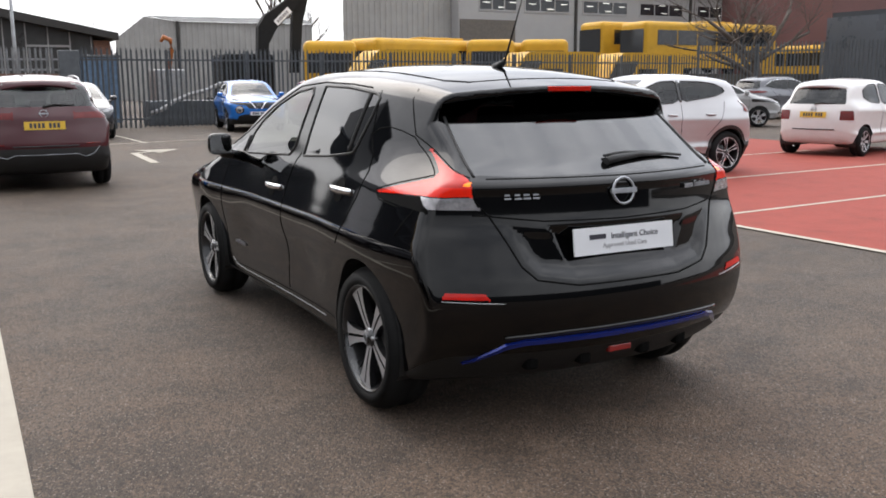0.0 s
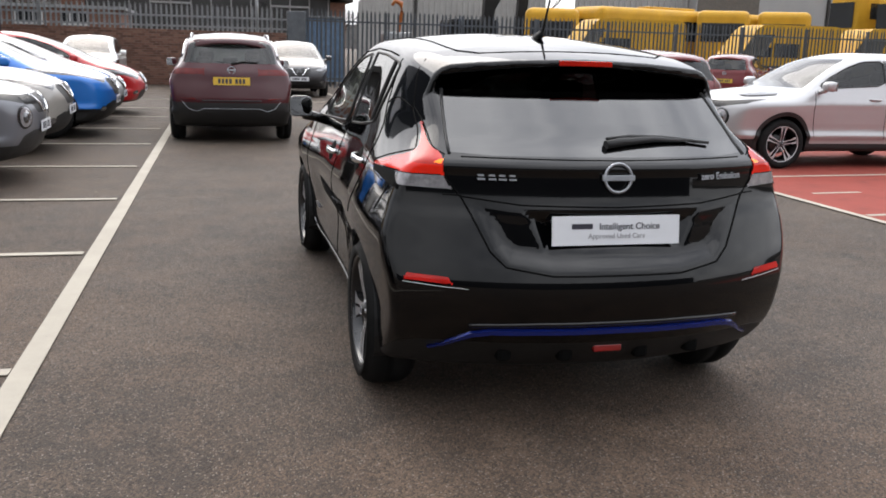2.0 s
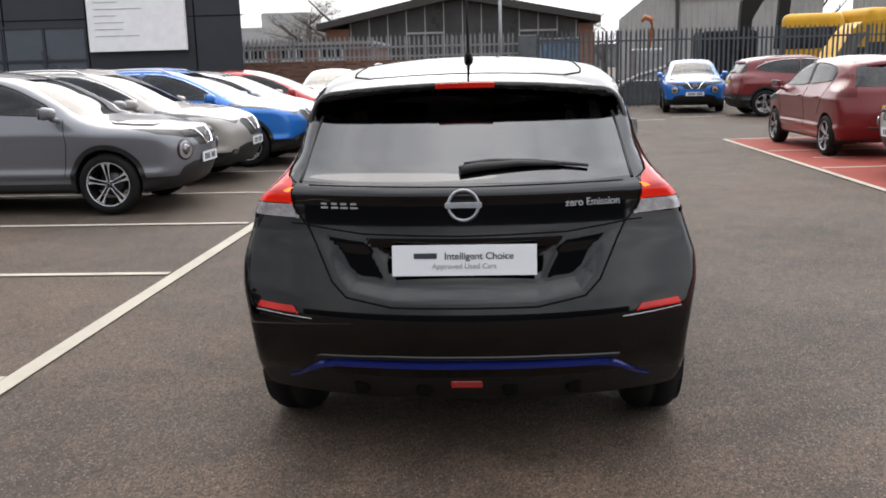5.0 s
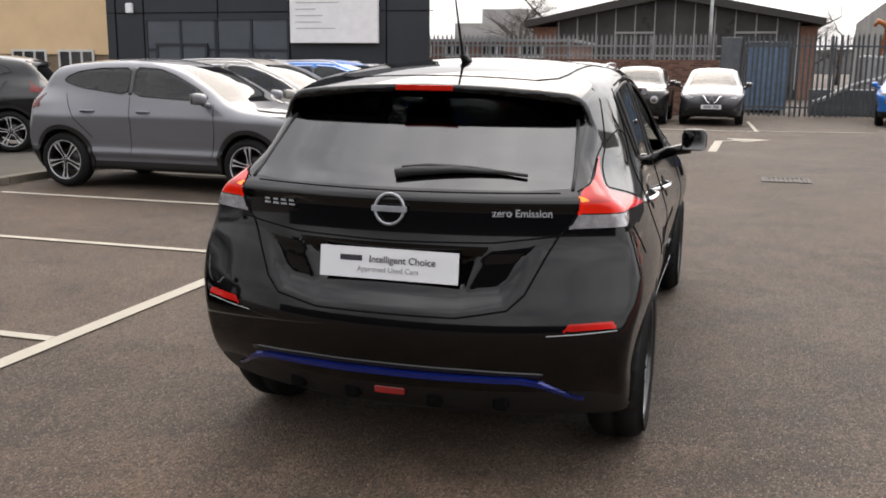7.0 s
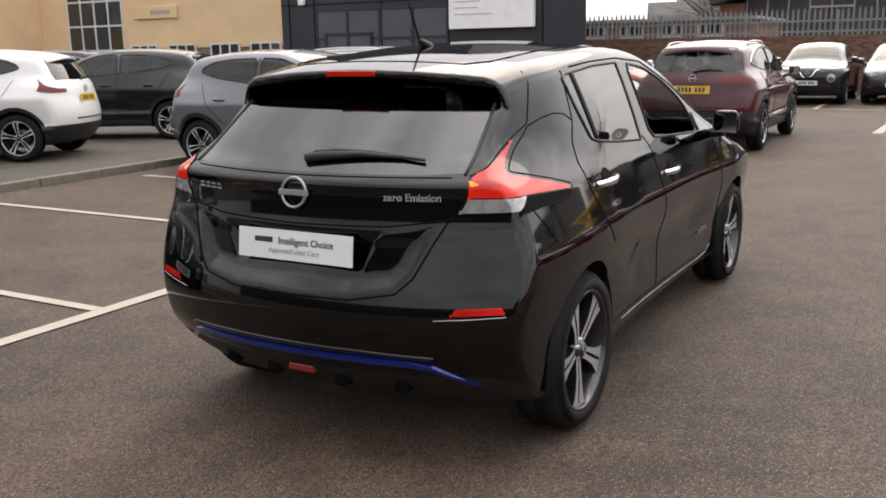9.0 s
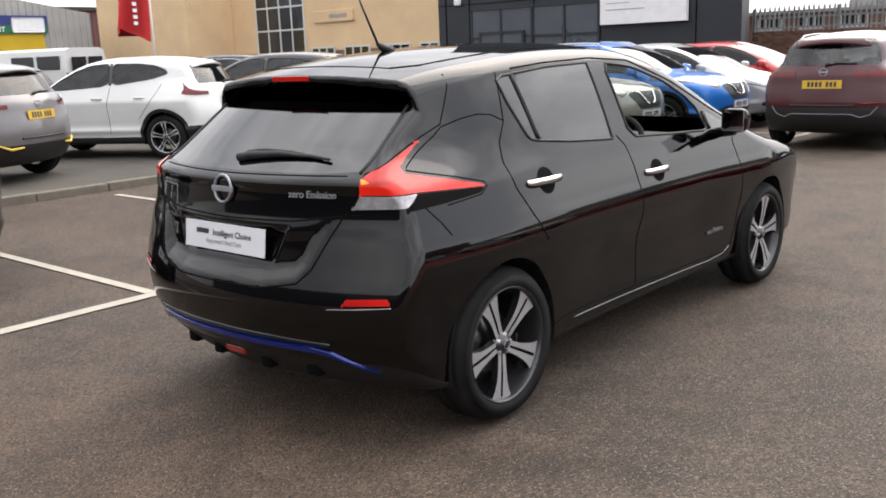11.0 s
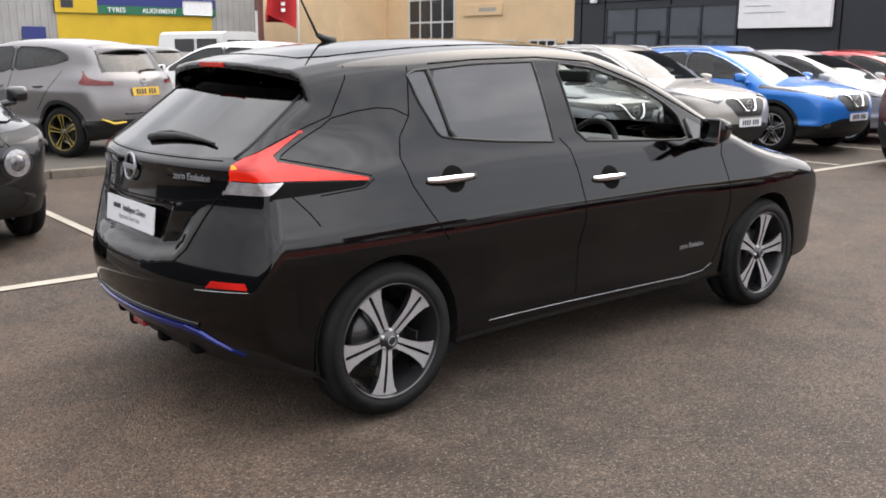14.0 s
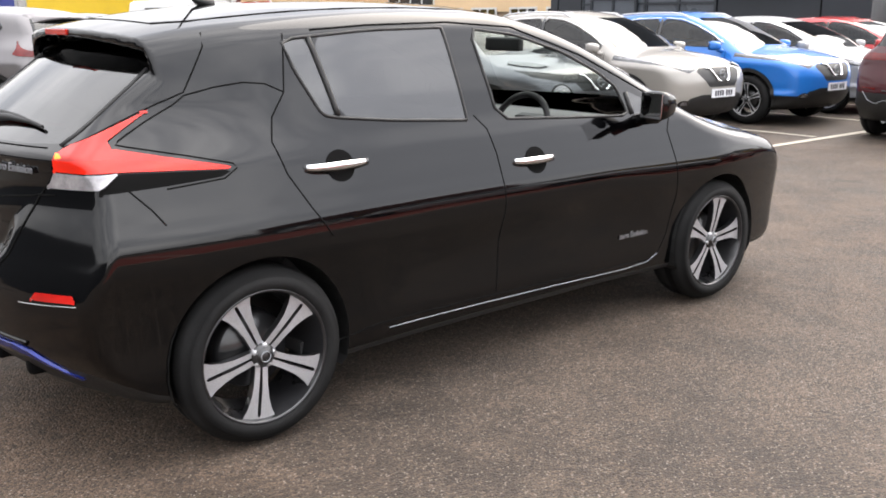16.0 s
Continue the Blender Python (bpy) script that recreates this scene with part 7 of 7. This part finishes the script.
# low brick sheds with windows, beyond the wall at the far end
lb = new("brick_shed")
tagged(lb, "low brick shed with a row of small white windows", "building")
part("wall", boxed((-14.0, 34, 0), (-5.0, 40, 2.5)), BRICK, lb)
part("roof", boxed((-14.2, 33.8, 2.5), (-4.8, 40.2, 2.62)), ROOFSHEET, lb)
for x in (-13.0, -11.4, -9.8, -8.2, -6.6):
    window("window", lb, (x - 0.5, 1.9), (x + 0.5, 2.4), 34, 3, 1, 0.06)
fs = new("far_store")
tagged(fs, "distant flat-roofed store with a pale sign band", "building")
part("wall", boxed((-32, 110, 0), (-12, 130, 6.8)), SHEET, fs)
part("sign_band", boxed((-31, 109.8, 5.0), (-13, 110, 6.3)), PALEWALL, fs)
part("roof_box", boxed((-29, 112, 6.8), (-23, 120, 8.6)), PALEWALL, fs)

# white van
vn = new("white_van")
tagged(vn, "white high-roof van parked before the tyre shop", "van")
bm = bmesh.new()
prism(bm, rounded([(-1.0, 0.35), (1.0, 0.35), (1.0, 1.5), (0.85, 2.25), (-0.85, 2.25), (-1.0, 1.5)], 1), 4.6, pose(-36.0, 15.0, 0, 90, 0, 100))
part("body", bm, WHITE_P, vn, smooth=False)
for x in (-0.72, 0.06):
    part("rear_window", boxed((x, -0.03, 1.35), (x + 0.66, 0.0, 1.9), 0, pose(-31.4, 15.8, 0, 0, 0, 100)), DARKPANE, vn)
part("bumper", boxed((-0.95, -0.12, 0.32), (0.95, 0.0, 0.55), 0.03, pose(-31.45, 15.8, 0, 0, 0, 100)), PLASTIC, vn)
for y in (-4.3, -2.7):
    part("side_window", boxed((-1.02, y, 1.42), (-0.985, y + 1.35, 1.95), 0, pose(-36, 15, 0, 0, 0, 100)), DARKPANE, vn)
for s in (1, -1):
    for y in (-3.7, -0.9):
        wheel(0.34, 0.2, 0.2, (6, 0.0, 0.04, 0.05), vn, (-36 + 0.985 * -y - 0.17 * s * 0.9, 15 - 0.174 * y + 0.98 * s * 0.9, 0.34), 1).matrix_local = pose(-36 - 0.985 * y - 0.17 * s * 0.9, 15 - 0.174 * y + 0.98 * s * 0.9, 0.34, 0, 0, 100 if s > 0 else -80)
    part("tail_lamp", boxed((s * 0.93 - 0.05, -0.02, 0.9), (s * 0.93 + 0.05, 0.02, 1.3), 0, pose(-31.42, 15.8, 0, 0, 0, 100)), TAIL_RED, vn)


def bare_tree(label, x, y, h, seed, spread=0.5, base=0.0, levels=5, r0=None, bole=0.36):
    """Trunk, limbs and fine twigs of a leafless tree."""
    rnd = random.Random(seed)
    t = new("bare_tree")
    tagged(t, label, "tree", "bare trees")
    trunk, twigs = bmesh.new(), bmesh.new()

    def grow(bm, p, d, length, r, level):
        pts, rs = [p], [r]
        for i in range(3):
            d = (d + Vector((rnd.uniform(-1, 1), rnd.uniform(-1, 1), rnd.uniform(-0.3, 0.6))) * 0.16).normalized()
            p = p + d * length / 3
            pts.append(p)
            rs.append(r * (1 - 0.16 * (i + 1)))
        tube(bm, pts, rs, 7 if level < 2 else 4)
        if level >= levels:
            return
        for i in range(4 if level else 5):
            k = rnd.randint(1, 3)
            a = Vector((rnd.uniform(-1, 1), rnd.uniform(-1, 1), rnd.uniform(-0.1, 0.7)))
            grow(twigs if level >= 1 else trunk, pts[k], (d * (1 - spread) + a * spread * 1.5).normalized(), (length if level else h * 0.36) * rnd.uniform(0.52, 0.75), rs[k] * rnd.uniform(0.45, 0.65), level + 1)
    grow(trunk, Vector((0, 0, 0)), Vector((0, 0, 1)), h * bole, r0 or h * 0.018, 0)
    part("trunk", trunk, TIMBER, t)
    part("crown", twigs, TIMBER, t)
    t.matrix_basis = pose(x, y, base)
    return t


bare_tree("large leafless tree with low spreading limbs beyond the fence", 38.6, 34.5, 16.0, 11, 0.66, 0.6, 5, 0.40, 0.17)
near = bare_tree("leafless tree on the skyline", -11.0, 61, 13.5, 21, 0.66, 0, 5)
tall = bare_tree("tall leafless tree behind the sheds", 29.0, 92, 24.0, 23, 0.5, -2, 5)
for x, y, k, a in ((-13.8, 66, 0.95, 70), (-8.8, 64, 0.95, 160), (-17.0, 84, 1.1, 40), (-20.0, 95, 1.15, 200), (8.5, 92, 1.05, 120), (11.5, 95, 0.95, 220), (21.0, 104, 1.05, 300), (24, 104, 1.05, 20), (2.5, 80, 0.8, 250)):
    copy_thing(near, pose(x, y, 0, 0, 0, a) @ Matrix.Scale(k, 4))
for x, y, k, a in ((31.5, 96, 1.0, 80), (34.0, 99, 0.95, 190)):
    copy_thing(tall, pose(x, y, 0, 0, 0, a) @ Matrix.Scale(k, 4))
# unseen dark block added behind the viewer, to be mirrored in the black tailgate
wb_ = part("wall_south", boxed((-40, -38, 0), (34, -30, 5.0)), CLADDING)
tagged(wb_, "plain dark block added out of view to darken the car's reflections", "wall", kind="structure")
HILLS = surface("hazy_wooded_hill", (0.15, 0.145, 0.14), 0.95, var=0.25, scale=0.05, grain=0.6, bump=0)
bm = bmesh.new()
pts = []
for i in range(121):
    a = math.radians(-40 + i * 2.0)
    R = 330
    pts.append((R * math.cos(a), R * math.sin(a), 7.5 + 5 * noise.noise(Vector((i * 0.12, 0, 0))) + 1.5 * noise.noise(Vector((i * 0.9, 3, 0)))))
for p, q in zip(pts, pts[1:]):
    bm.faces.new([bm.verts.new(v) for v in ((p[0], p[1], -1), (q[0], q[1], -1), q, p)])
tagged(part("backdrop", bm, HILLS), "distant hazy wooded rise", "backdrop", kind="structure")
